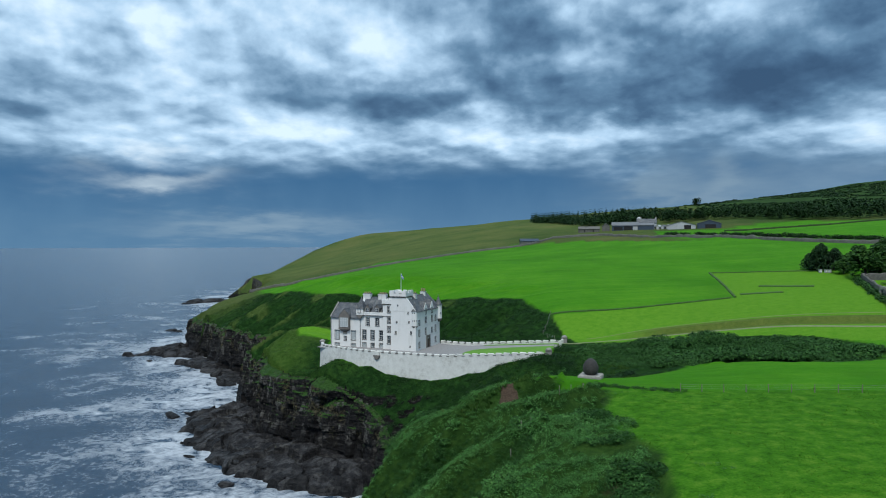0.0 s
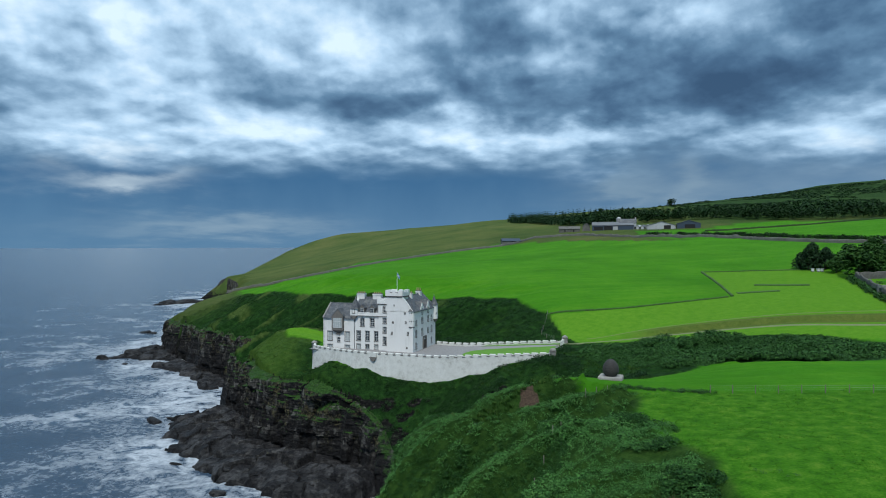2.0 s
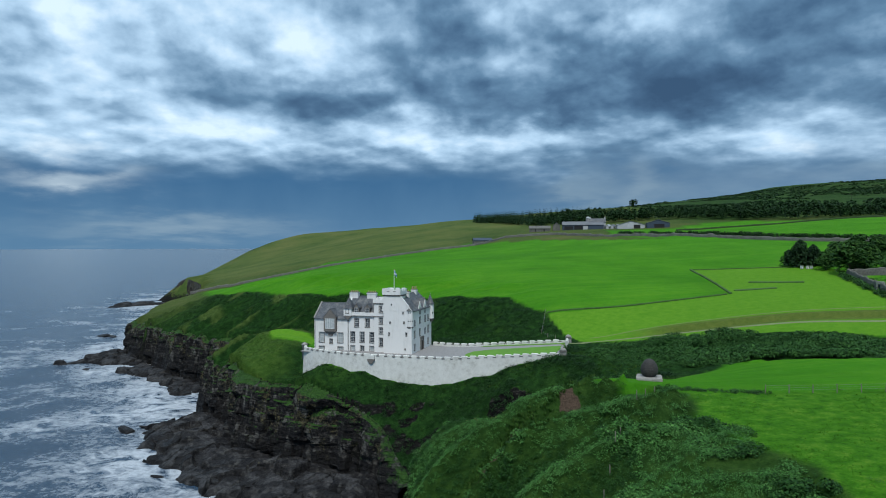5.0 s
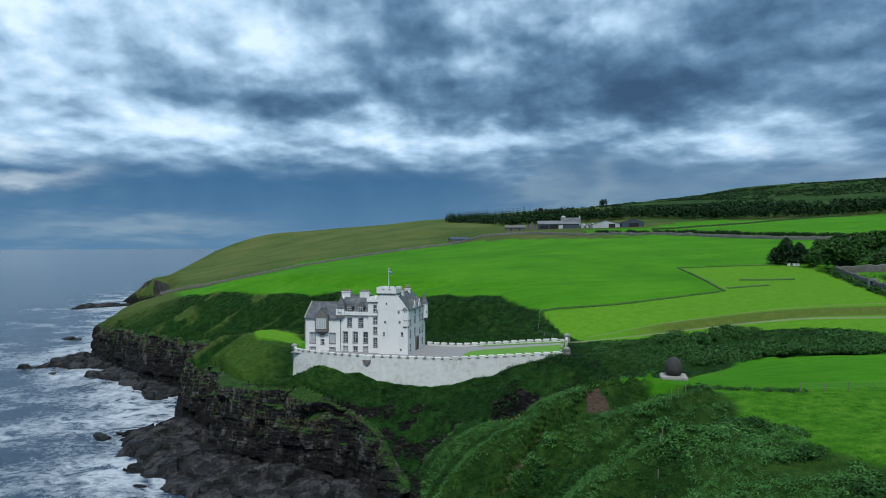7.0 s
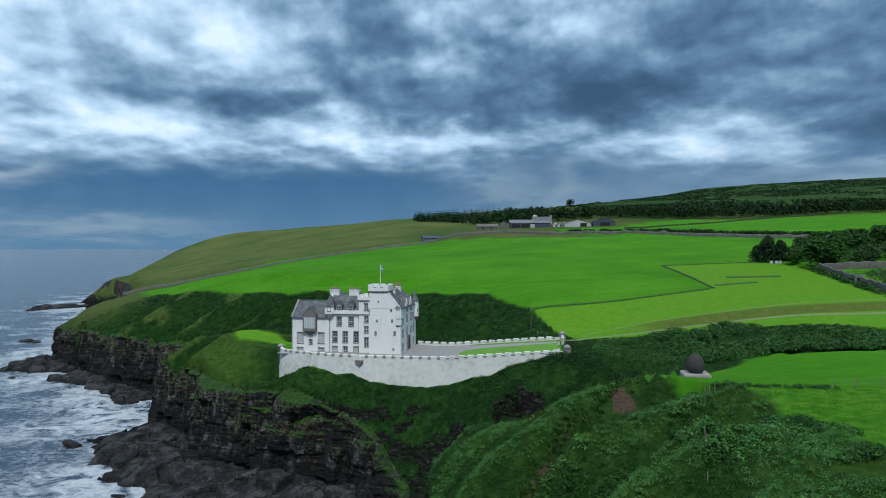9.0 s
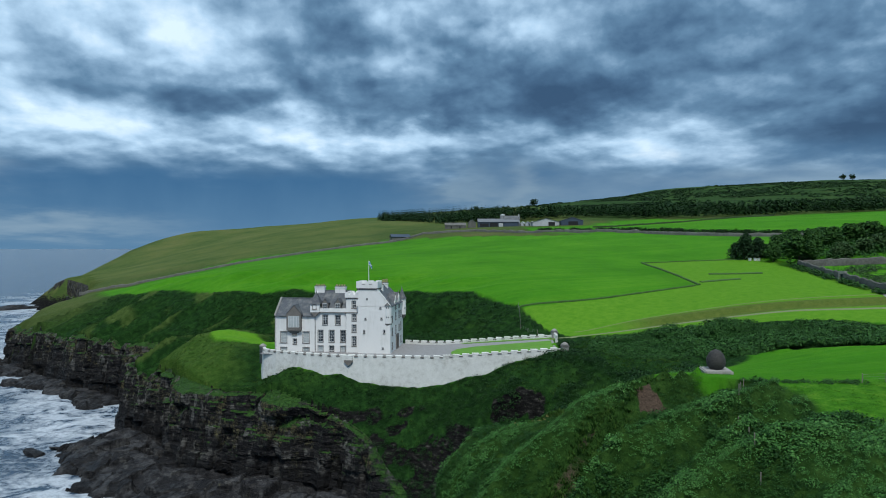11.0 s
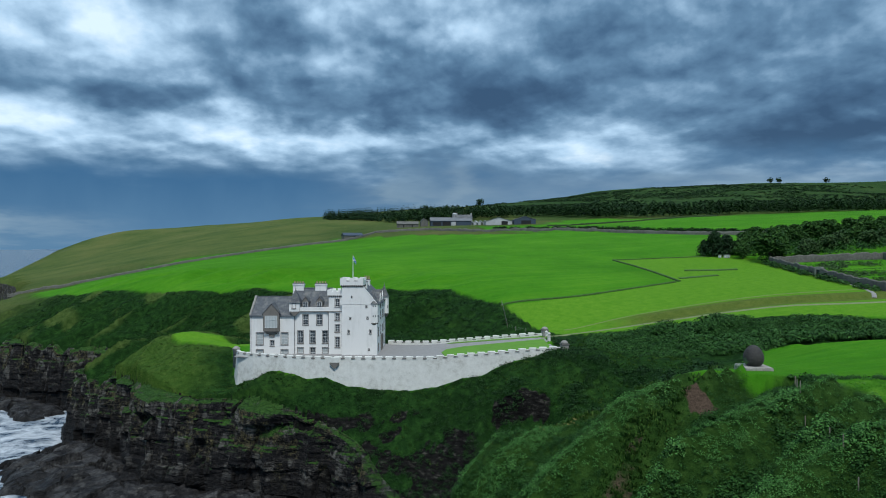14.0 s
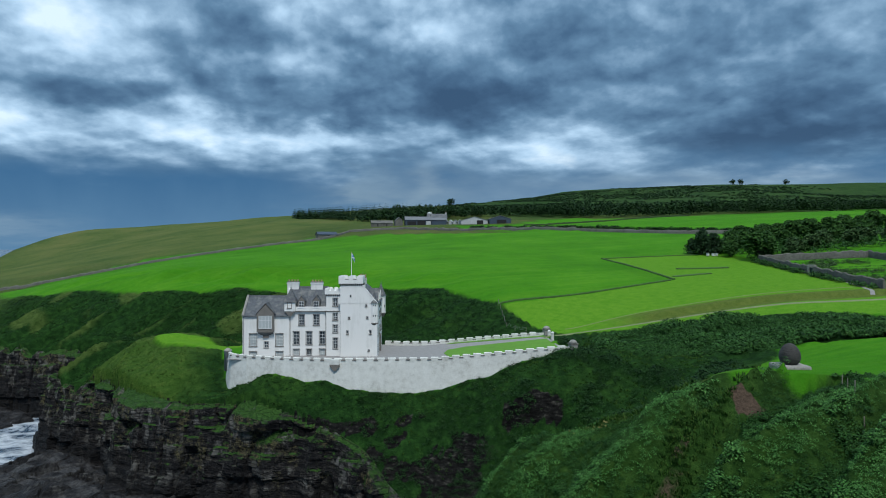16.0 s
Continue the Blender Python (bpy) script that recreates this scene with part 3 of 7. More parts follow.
def build_sea():
    gx = axis(-4700, 1500, -240, 0, 1.6, 1.08, 120)
    gy = axis(-900, 4850, 90, 420, 1.6, 1.08, 120)
    def keep(x, y, z):
        d, at, side = line_distance(x, y, COAST_LINE)
        return (d * side < 14) & (np.hypot(x, y) < 4900)
    me, co = sheet("sea", gx, gy, sea_height, keep)
    x, y, z = co.T
    d, at, side = line_distance(x, y, COAST_LINE)
    reach = 62 + 26 * vnoise(at / 60.0, at * 0, 8) + 10 * smooth(y, 240, 320)
    paint(me, "shore", np.clip(np.where(side > 0, 1.0, np.exp(-d / reach)), 0, 1))
    me.materials.append(sea_material())
    return tagged(new("sea", me), "grey-blue sea with white surf along the rocks", "water", kind="structure")


sea = build_sea()

# ---------------------------------------------------------------- building helpers
def finish(name, bm, mat, smooth_faces=False):
    bmesh.ops.recalc_face_normals(bm, faces=bm.faces[:])
    me = bpy.data.meshes.new(name)
    bm.to_mesh(me)
    bm.free()
    if mat:
        me.materials.append(mat)
    if smooth_faces:
        for p in me.polygons:
            p.use_smooth = True
    return me


def part(name, bm, mat, parent, label="", smooth_faces=False):
    ob = new(name, finish(name, bm, mat, smooth_faces))
    ob.parent = parent
    if label:
        ob["label"] = label
    return ob


def box(bm, x0, x1, y0, y1, z0, z1, m=None):
    v = [bm.verts.new((x, y, z)) for x in (x0, x1) for y in (y0, y1) for z in (z0, z1)]
    if m is not None:
        for a in v:
            a.co = m @ a.co
    for f in ((0, 1, 3, 2), (4, 6, 7, 5), (0, 4, 5, 1), (2, 3, 7, 6), (0, 2, 6, 4), (1, 5, 7, 3)):
        bm.faces.new([v[i] for i in f])
    return bm


def boxes(*dims):
    bm = bmesh.new()
    for d in dims:
        box(bm, *d)
    return bm


def prism(bm, outline, axis_name, a, b):
    """Extrudes an outline of (p, q) pairs along x or y from a to b; q is the height."""
    mk = (lambda p, q, s: (s, p, q)) if axis_name == "x" else ((lambda p, q, s: (p, s, q)) if axis_name == "y" else (lambda p, q, s: (p, q, s)))
    va = [bm.verts.new(mk(p, q, a)) for p, q in outline]
    vb = [bm.verts.new(mk(p, q, b)) for p, q in outline]
    n = len(outline)
    bm.faces.new(va[::-1]), bm.faces.new(vb)
    for i in range(n):
        bm.faces.new((va[i], va[(i + 1) % n], vb[(i + 1) % n], vb[i]))
    return bm


def tube(bm, x, y, rings, sides=16, cap=True):
    """A round body from rings of (radius, z)."""
    loops = []
    for r, z in rings:
        loops.append([bm.verts.new((x + r * math.cos(2 * math.pi * i / sides), y + r * math.sin(2 * math.pi * i / sides), z)) for i in range(sides)])
    for lo, hi in zip(loops, loops[1:]):
        for i in range(sides):
            bm.faces.new((lo[i], lo[(i + 1) % sides], hi[(i + 1) % sides], hi[i]))
    if cap:
        bm.faces.new(loops[0][::-1]), bm.faces.new(loops[-1])
    return bm


def pierced(bm, at, w0, w1, z0, z1, holes, depth):
    """A wall face with real openings. at(s, z, d): the place s along the wall, z up and d behind its face."""
    ss = sorted({w0, w1, *[h[0] for h in holes], *[h[1] for h in holes]})
    zs = sorted({z0, z1, *[h[2] for h in holes], *[h[3] for h in holes]})
    for sa, sb in zip(ss, ss[1:]):
        for za, zb in zip(zs, zs[1:]):
            if any(h[0] <= sa and sb <= h[1] and h[2] <= za and zb <= h[3] for h in holes):
                continue
            bm.faces.new([bm.verts.new(at(s, z, 0)) for s, z in ((sa, za), (sb, za), (sb, zb), (sa, zb))])
    for a, b, c, d in holes:
        for (p, q), (r, s) in (((a, c), (b, c)), ((b, c), (b, d)), ((b, d), (a, d)), ((a, d), (a, c))):
            bm.faces.new([bm.verts.new(at(*v)) for v in ((p, q, 0), (r, s, 0), (r, s, depth), (p, q, depth))])


def plain(name, colour, rough=0.8, metal=0.0, grain=3.0, vary=0.25, bump=0.2, dist=0.02):
    m, N, bs = material(name)
    p = place_of(N)
    v = N.math("ADD", N.math("MULTIPLY", N.noise(p, grain, 5, 0.65), 0.6), N.math("MULTIPLY", N.noise(p, grain * 0.12, 4), 0.4))
    N.put(bs.inputs["Base Color"], N.ramp(v, [(0.3, tuple(c * (1 - vary) for c in colour)), (0.7, tuple(min(1, c * (1 + vary)) for c in colour))]))
    bs.inputs["Roughness"].default_value, bs.inputs["Metallic"].default_value = rough, metal
    if bump:
        N.put(bs.inputs["Normal"], N.bump(v, bump, dist))
    return m


def harling(name, base, stain, amount):
    """White lime harling with rain streaks and damp patches."""
    m, N, bs = material(name)
    p = place_of(N)
    streak = N.noise(N.mapped(p, (1, 1, 0.09)), 1.3, 5, 0.7)
    blot = N.noise(p, 0.35, 5, 0.65)
    grit = N.noise(p, 9.0, 3, 0.7)
    f = N.math("MULTIPLY", N.step(N.math("ADD", N.math("MULTIPLY", streak, 0.55), N.math("MULTIPLY", blot, 0.45)), 0.47, 0.72), amount)
    c = N.mix(f, base, stain)
    c = N.mix(N.math("MULTIPLY", N.step(grit, 0.45, 0.75), 0.12), c, stain)
    N.put(bs.inputs["Base Color"], c)
    bs.inputs["Roughness"].default_value = 0.92
    N.put(bs.inputs["Normal"], N.bump(grit, 0.35, 0.03))
    return m


def slate_material():
    m, N, bs = material("roof_slate")
    p = place_of(N)
    br = N.n("ShaderNodeTexBrick")
    N.put(br.inputs["Vector"], N.mapped(N.n("ShaderNodeTexCoord").outputs["Object"], (1, 1, 1), (radians(90), 0, 0)))
    br.inputs["Scale"].default_value = 2.2
    br.inputs["Color1"].default_value, br.inputs["Color2"].default_value = (0.050, 0.059, 0.072, 1), (0.088, 0.098, 0.112, 1)
    br.inputs["Mortar"].default_value = (0.025, 0.03, 0.035, 1)
    br.inputs["Mortar Size"].default_value = 0.02
    lichen = N.noise(p, 0.8, 6, 0.7)
    c = N.mix(N.math("MULTIPLY", N.step(lichen, 0.44, 0.66), 0.6), br.outputs["Color"], (0.20, 0.20, 0.18))
    N.put(bs.inputs["Base Color"], c)
    bs.inputs["Roughness"].default_value = 0.6
    N.put(bs.inputs["Normal"], N.bump(br.outputs["Fac"], 0.4, 0.03))
    return m


M_HARL = harling("white_harling", (0.73, 0.73, 0.705), (0.50, 0.51, 0.47), 0.55)
def limewash(name):
    m, N, bs = material(name)
    p = place_of(N)
    a, b, c = N.noise(p, 0.9, 7, 0.72), N.noise(p, 0.14, 5, 0.6), N.noise(p, 6.0, 4, 0.7)
    f = N.math("ADD", N.math("MULTIPLY", a, 0.6), N.math("ADD", N.math("MULTIPLY", b, 0.3), N.math("MULTIPLY", c, 0.2)))
    col = N.ramp(f, [(0.42, (0.68, 0.69, 0.65)), (0.57, (0.58, 0.59, 0.55)), (0.68, (0.42, 0.42, 0.38)), (0.82, (0.24, 0.22, 0.18))])
    N.put(bs.inputs["Base Color"], col)
    bs.inputs["Roughness"].default_value = 0.93
    N.put(bs.inputs["Normal"], N.bump(N.math("ADD", a, c), 0.6, 0.09))
    return m


M_WALL = limewash("weathered_limewash")
M_SLATE = slate_material()
M_STONE = plain("dressed_sandstone", (0.15, 0.14, 0.125), 0.9, grain=4, vary=0.35)
M_GREY = plain("grey_stone", (0.24, 0.235, 0.215), 0.9, grain=3, vary=0.4, bump=0.4, dist=0.05)
M_SASH = plain("white_sash_paint", (0.62, 0.63, 0.62), 0.5, grain=6, vary=0.08, bump=0)
M_POT = plain("buff_clay_pot", (0.36, 0.24, 0.15), 0.85, grain=8)
M_LEAD = plain("grey_lead", (0.16, 0.17, 0.18), 0.5, 0.3)
M_DOOR = plain("dark_oak_door", (0.045, 0.03, 0.022), 0.6)
M_BLIND = plain("pale_window_blind", (0.38, 0.42, 0.42), 0.7, vary=0.1, bump=0)


def glass_material():
    m, N, bs = material("window_glass")
    p = place_of(N)
    N.put(bs.inputs["Base Color"], N.ramp(N.noise(p, 0.7, 2), [(0.35, (0.02, 0.026, 0.032)), (0.7, (0.10, 0.12, 0.13))]))
    bs.inputs["Roughness"].default_value = 0.06
    bs.inputs["Specular IOR Level"].default_value = 0.8
    return m


M_GLASS = glass_material()

CA = radians(13.654)
castle = new("castle")
castle.matrix_world = pose(-62 * math.cos(CA) + 162 * math.sin(CA), 62 * math.sin(CA) + 162 * math.cos(CA), 29.0, 0, 0, -13.654)
tagged(castle, "white harled baronial castle with slate roofs and a square tower", "castle")


def on_front(y):
    return lambda s, z, d: (s, y + d, z)


def on_right(x):
    return lambda s, z, d: (x - d, s, z)


def window(parent, at, s0, s1, z0, z1, bars=(2, 4), blind=False, surround=0.10):
    """A sash window set in its opening: stone surround, sill, sashes, glazing bars and glass. at() as for pierced()."""
    def slab(bm, a, b, c, d, d0, d1):
        v = [bm.verts.new(at(s, z, q)) for s in (a, b) for z in (c, d) for q in (d0, d1)]
        for f in ((0, 1, 3, 2), (4, 6, 7, 5), (0, 4, 5, 1), (2, 3, 7, 6), (0, 2, 6, 4), (1, 5, 7, 3)):
            bm.faces.new([v[i] for i in f])
    e = surround
    bm = bmesh.new()
    slab(bm, s0 - e, s0, z0, z1 + e, -0.05, 0.05), slab(bm, s1, s1 + e, z0, z1 + e, -0.05, 0.05), slab(bm, s0, s1, z1, z1 + e, -0.05, 0.05)
    win = part("window", bm, M_STONE, parent, "sash window with a dark stone surround")
    bm = bmesh.new()
    slab(bm, s0 - e - 0.05, s1 + e + 0.05, z0 - 0.16, z0, -0.1, 0.12)
    part("sill", bm, M_STONE, win)
    bm = bmesh.new()
    slab(bm, s0, s1, z0, z1, 0.2, 0.22)
    part("pane", bm, M_BLIND if blind else M_GLASS, win)
    bm = bmesh.new()
    w = 0.07
    slab(bm, s0, s0 + w, z0, z1, 0.14, 0.2), slab(bm, s1 - w, s1, z0, z1, 0.14, 0.2), slab(bm, s0 + w, s1 - w, z0, z0 + w, 0.14, 0.2), slab(bm, s0 + w, s1 - w, z1 - w, z1, 0.14, 0.2)
    nx, nz = bars
    for i in range(1, nx):
        c = s0 + (s1 - s0) * i / nx
        slab(bm, c - 0.02, c + 0.02, z0 + w, z1 - w, 0.15, 0.19)
    for i in range(1, nz):
        c = z0 + (z1 - z0) * i / nz
        t = 0.045 if i * 2 == nz else 0.02
        slab(bm, s0 + w, s1 - w, c - t, c + t, 0.145, 0.195)
    part("sash", bm, M_SASH, win)
    return win


def body(name, x0, x1, y0, y1, z0, z1, front=(), right=(), label=""):
    """A harled block whose front and right faces have openings; holes as (from, to, bottom, top)."""
    bm = bmesh.new()
    pierced(bm, on_front(y0), x0, x1, z0, z1, [h[:4] for h in front], 0.25)
    pierced(bm, on_right(x1), y0, y1, z0, z1, [h[:4] for h in right], 0.25)
    for quad in (((x0, y0, z0), (x0, y1, z0), (x0, y1, z1), (x0, y0, z1)), ((x0, y1, z0), (x1, y1, z0), (x1, y1, z1), (x0, y1, z1)), ((x0, y0, z1), (x1, y0, z1), (x1, y1, z1), (x0, y1, z1))):
        bm.faces.new([bm.verts.new(v) for v in quad])
    bmesh.ops.remove_doubles(bm, verts=bm.verts[:], dist=0.0005)
    ob = part(name, bm, M_HARL, castle, label)
    for h in front:
        window(ob, on_front(y0), *h[:4], **(h[4] if len(h) > 4 else {}))
    for h in right:
        window(ob, on_right(x1), *h[:4], **(h[4] if len(h) > 4 else {}))
    return ob


def merlons(parent, x0, x1, y0, y1, z0, z1, n, name="merlon", mat=None, sides=("front", "right", "back", "left")):
    """Merlons round a small parapet."""
    t = 0.28
    for side in sides:
        along_x = side in ("front", "back")
        a, b = (x0, x1) if along_x else (y0, y1)
        step = (b - a) / n
        for i in range(n):
            p, q = a + step * (i + 0.0 if i else 0.0) + (0 if i == 0 else step * 0.18), a + step * (i + 1) - (0 if i == n - 1 else step * 0.18)
            if side == "front":
                d = (p, q, y0, y0 + t)
            elif side == "back":
                d = (p, q, y1 - t, y1)
            elif side == "left":
                d = (x0, x0 + t, max(p, y0 + t), min(q, y1 - t))
            else:
                d = (x1 - t, x1, max(p, y0 + t), min(q, y1 - t))
            part(name, boxes((*d, z0, z1)), mat or M_HARL, parent)


def corbels(parent, x0, x1, y, z, n, depth=0.28, high=0.4):
    for i in range(n):
        c = x0 + (x1 - x0) * (i + 0.5) / n
        bm = bmesh.new()
        prism(bm, [(y, z), (y - depth, z), (y - depth, z - high * 0.35), (y - depth * 0.45, z - high * 0.75), (y, z - high)], "x", c - 0.13, c + 0.13)
        part("corbel", bm, M_STONE, parent)


def chimney(x0, x1, y0, y1, z0, z1, pots, tall=0.5):
    bm = boxes((x0, x1, y0, y1, z0, z1), (x0 - 0.1, x1 + 0.1, y0 - 0.1, y1 + 0.1, z1 - 0.32, z1 - 0.14))
    ch = part("chimney", bm, M_HARL, castle)
    part("cope", boxes((x0 - 0.06, x1 + 0.06, y0 - 0.06, y1 + 0.06, z1, z1 + 0.16)), M_STONE, ch)
    for i in range(pots):
        c = x0 + (x1 - x0) * (i + 0.5) / pots
        part("chimney_pot", tube(bmesh.new(), c, (y0 + y1) / 2, [(0.17, z1 + 0.16), (0.14, z1 + 0.2 + tall * 0.6), (0.17, z1 + 0.16 + tall)], 10), M_POT, ch)
    return ch


def slab_roof(parent, outline, axis_name, a, b, thick=0.14, name="roof"):
    """A slated roof skin along an outline of (across, up) points."""
    bm = bmesh.new()
    low = [(p, q - thick) for p, q in outline]
    prism(bm, list(outline) + low[::-1], axis_name, a, b)
    return part(name, bm, M_SLATE, parent, "blue-grey slate roof with lichen")


def cone_turret(x, y, r, z_corbel, z0, z1, z_top, windows=()):
    bm = tube(bmesh.new(), x, y, [(r * 0.35, z_corbel), (r * 0.6, z_corbel + 0.35), (r * 0.85, z_corbel + 0.6), (r, z0), (r, z1)], 18)
    t = part("turret", bm, M_HARL, castle, "round corbelled corner turret")
    part("corbel_ring", tube(bmesh.new(), x, y, [(r * 0.55, z_corbel - 0.1), (r * 1.04, z0 - 0.12), (r * 1.06, z0 + 0.05), (r * 0.9, z0 + 0.06)], 18), M_STONE, t)
    part("turret_roof", tube(bmesh.new(), x, y, [(r * 1.18, z1 - 0.02), (r * 1.1, z1 + 0.1), (r * 0.75, z1 + (z_top - z1) * 0.3), (r * 0.36, z1 + (z_top - z1) * 0.66), (0.03, z_top)], 18), M_SLATE, t, "conical slate roof")
    part("finial", tube(bmesh.new(), x, y, [(0.05, z_top - 0.1), (0.1, z_top + 0.12), (0.03, z_top + 0.25), (0.02, z_top + 0.6)], 8), M_LEAD, t)
    for a, z, w, h in windows:
        ca, sa = math.cos(a), math.sin(a)
        m = Matrix.Translation((x + ca * (r - 0.05), y + sa * (r - 0.05), z)) @ Matrix.Rotation(a, 4, "Z")
        part("loophole", box(bmesh.new(), -0.1, 0.07, -w / 2, w / 2, -h / 2, h / 2, m), M_GLASS, t)
    return t


def dormer(parent, x0, x1, y, z0, z1, z_top, back):
    """A small gabled dormer that faces the front."""
    bm = bmesh.new()
    xm = (x0 + x1) / 2
    prism(bm, [(x0 - 0.18, z0), (x1 + 0.18, z0), (x1 + 0.18, z1), (xm, z_top), (x0 - 0.18, z1)], "y", y, back)
    d = part("dormer", bm, M_STONE, parent, "stone wallhead dormer with a gablet")
    part("pane", boxes((x0, x1, y - 0.03, y + 0.1, z0 + 0.12, z1 - 0.05)), M_GLASS, d)
    part("sash", boxes((x0, x1, y - 0.06, y, z0 + 0.1, z0 + 0.17), (x0, x1, y - 0.06, y, z1 - 0.1, z1 - 0.03), (xm - 0.03, xm + 0.03, y - 0.06, y, z0 + 0.17, z1 - 0.1),
                       (x0, x1, y - 0.055, y, (z0 + z1) / 2 - 0.03, (z0 + z1) / 2 + 0.03), (x0, x0 + 0.06, y - 0.06, y, z0 + 0.17, z1 - 0.1), (x1 - 0.06, x1, y - 0.06, y, z0 + 0.17, z1 - 0.1)), M_SASH, d)
    part("sill", boxes((x0 - 0.2, x1 + 0.2, y - 0.12, y - 0.003, z0 - 0.1, z0 + 0.06)), M_HARL, d)
    bm = bmesh.new()
    prism(bm, [(x0 - 0.32, z1 - 0.12), (xm, z_top + 0.14), (x1 + 0.32, z1 - 0.12), (x1 + 0.32, z1 - 0.02), (xm, z_top + 0.26), (x0 - 0.32, z1 - 0.02)], "y", y - 0.06, back)
    part("roof", bm, M_SLATE, d)
    part("finial", tube(bmesh.new(), xm, y, [(0.06, z_top), (0.1, z_top + 0.4), (0.03, z_top + 0.55), (0.02, z_top + 0.75)], 6), M_STONE, d)
    return d


def build_castle():
    tall, low = dict(bars=(2, 4)), dict(bars=(2, 2))
    pale = dict(bars=(2, 4), blind=True)
    # west wing
    wing = body("wing_wall", -13.7, -4.1, 0.2, 8.7, -2.5, 8.5,
                front=[(-12.3, -10.8, 2.0, 4.6, pale), (-6.9, -5.4, 2.0, 4.6, pale), (-12.3, -10.8, -1.1, 0.9, dict(bars=(2, 3), blind=True)), (-6.9, -5.4, -1.1, 0.9, dict(bars=(2, 3), blind=True)), (-9.25, -8.45, 1.7, 2.9, low)])
    roof = slab_roof(castle, [(-0.15, 8.32), (4.45, 12.15), (9.05, 8.32)], "x", -13.55, -4.0)
    bm = bmesh.new()
    prism(bm, [(0.2, 8.4), (4.45, 11.95), (8.7, 8.4)], "x", -13.7, -13.35)
    prism(bm, [(-0.1, 8.35), (-0.1, 8.62), (4.45, 12.4), (9.0, 8.62), (9.0, 8.35), (4.45, 12.12)], "x", -13.8, -13.38)
    part("gable", bm, M_GREY, castle)
    part("ridge", boxes((-13.4, -4.2, 4.32, 4.58, 12.1, 12.28)), M_LEAD, roof)
    # oriel
    bm = bmesh.new()
    prism(bm, [(-10.65, 5.2), (-7.15, 5.2), (-7.15, 8.75), (-8.9, 10.65), (-10.65, 8.75)], "y", -0.55, 3.2)
    oriel = part("oriel", bm, M_STONE, castle, "carved stone oriel with a gabled head")
    for i in range(4):
        x = -10.2 + i * 0.65
        part("pane", boxes((x + 0.03, x + 0.62, -0.58, -0.5, 5.75, 8.35)), M_BLIND, oriel)
    part("sash", boxes(*[(-10.23 + i * 0.65, -10.14 + i * 0.65, -0.64, -0.552, 5.7, 8.4) for i in range(5)], (-10.14, -7.63, -0.63, -0.552, 7.4, 7.48), (-10.14, -7.63, -0.63, -0.552, 5.68, 5.76)), M_SASH, oriel)
    for i, (w, z) in enumerate(((1.75, 4.95), (1.5, 4.65), (1.1, 4.35))):
        part("corbel", boxes((-8.9 - w, -8.9 + w, -0.62 + i * 0.2, 0.197, z, z + 0.3)), M_STONE, oriel)
    part("plaque", boxes((-9.5, -8.3, -0.06, 0.197, 3.75, 4.3)), M_STONE, oriel)
    bm = bmesh.new()
    prism(bm, [(-10.95, 8.55), (-8.9, 10.85), (-6.85, 8.55), (-6.85, 8.68), (-8.9, 11.0), (-10.95, 8.68)], "y", -0.3, 3.4)
    part("roof", bm, M_SLATE, oriel)
    # main range
    body("main_wall", -4.1, 3.6, 0.35, 9.6, -2.5, 9.4,
         front=[(-3.3, -2.1, 2.3, 5.0, tall), (-0.65, 0.55, 2.3, 5.0, tall), (2.1, 3.25, 2.3, 5.0, tall), (-2.15, -1.0, 6.3, 8.5, tall), (0.85, 2.05, 6.3, 8.5, tall),
                (-3.3, -2.1, -0.9, 1.35, pale), (-0.6, 0.5, -0.9, 1.35, low), (2.1, 3.25, -0.9, 1.35, pale)])
    par = part("parapet", boxes((-4.3, 3.6, 0.05, 0.5, 9.4, 10.15), (-4.3, 3.6, 0.0, 0.05, 9.3, 9.5)), M_HARL, castle)
    part("string_course", boxes((-4.25, 3.58, -0.02, 0.347, 9.14, 9.3)), M_STONE, par)
    roof = slab_roof(castle, [(0.5, 9.95), (4.95, 14.0), (9.9, 9.6)], "x", -4.4, 3.6)
    part("ridge", boxes((-4.2, 3.5, 4.83, 5.07, 13.97, 14.14)), M_LEAD, roof)
    dormer(castle, -2.1, -1.05, 0.1, 9.95, 11.35, 12.2, 3.0)
    dormer(castle, 0.95, 2.0, 0.1, 9.95, 11.35, 12.2, 3.0)
    # square corner turret over the angle of the wing
    bm = boxes((-5.0, -2.75, -0.35, 2.0, 9.25, 11.15))
    t = part("turret", bm, M_HARL, castle, "square corbelled angle turret")
    bm = bmesh.new()
    prism(bm, [(-4.9, 9.22), (-2.85, 9.22), (-3.6, 8.35), (-4.1, 8.2)], "y", -0.3, 0.347)
    part("corbel", bm, M_STONE, t)
    window(t, on_front(-0.36), -4.3, -3.6, 9.95, 10.95, bars=(2, 2), surround=0.12)
    bm = bmesh.new()
    base = [bm.verts.new(v) for v in ((-5.2, -0.55, 11.1), (-2.55, -0.55, 11.1), (-2.55, 2.2, 11.1), (-5.2, 2.2, 11.1))]
    tip = [bm.verts.new(v) for v in ((-3.95, 0.75, 13.9), (-3.75, 0.75, 13.9), (-3.75, 0.95, 13.9), (-3.95, 0.95, 13.9))]
    bm.faces.new(base[::-1]), bm.faces.new(tip)
    for i in range(4):
        bm.faces.new((base[i], base[(i + 1) % 4], tip[(i + 1) % 4], tip[i]))
    part("turret_roof", bm, M_SLATE, t)
    part("finial", tube(bmesh.new(), -3.85, 0.85, [(0.08, 13.85), (0.14, 14.1), (0.04, 14.3), (0.03, 14.7)], 8), M_LEAD, t)
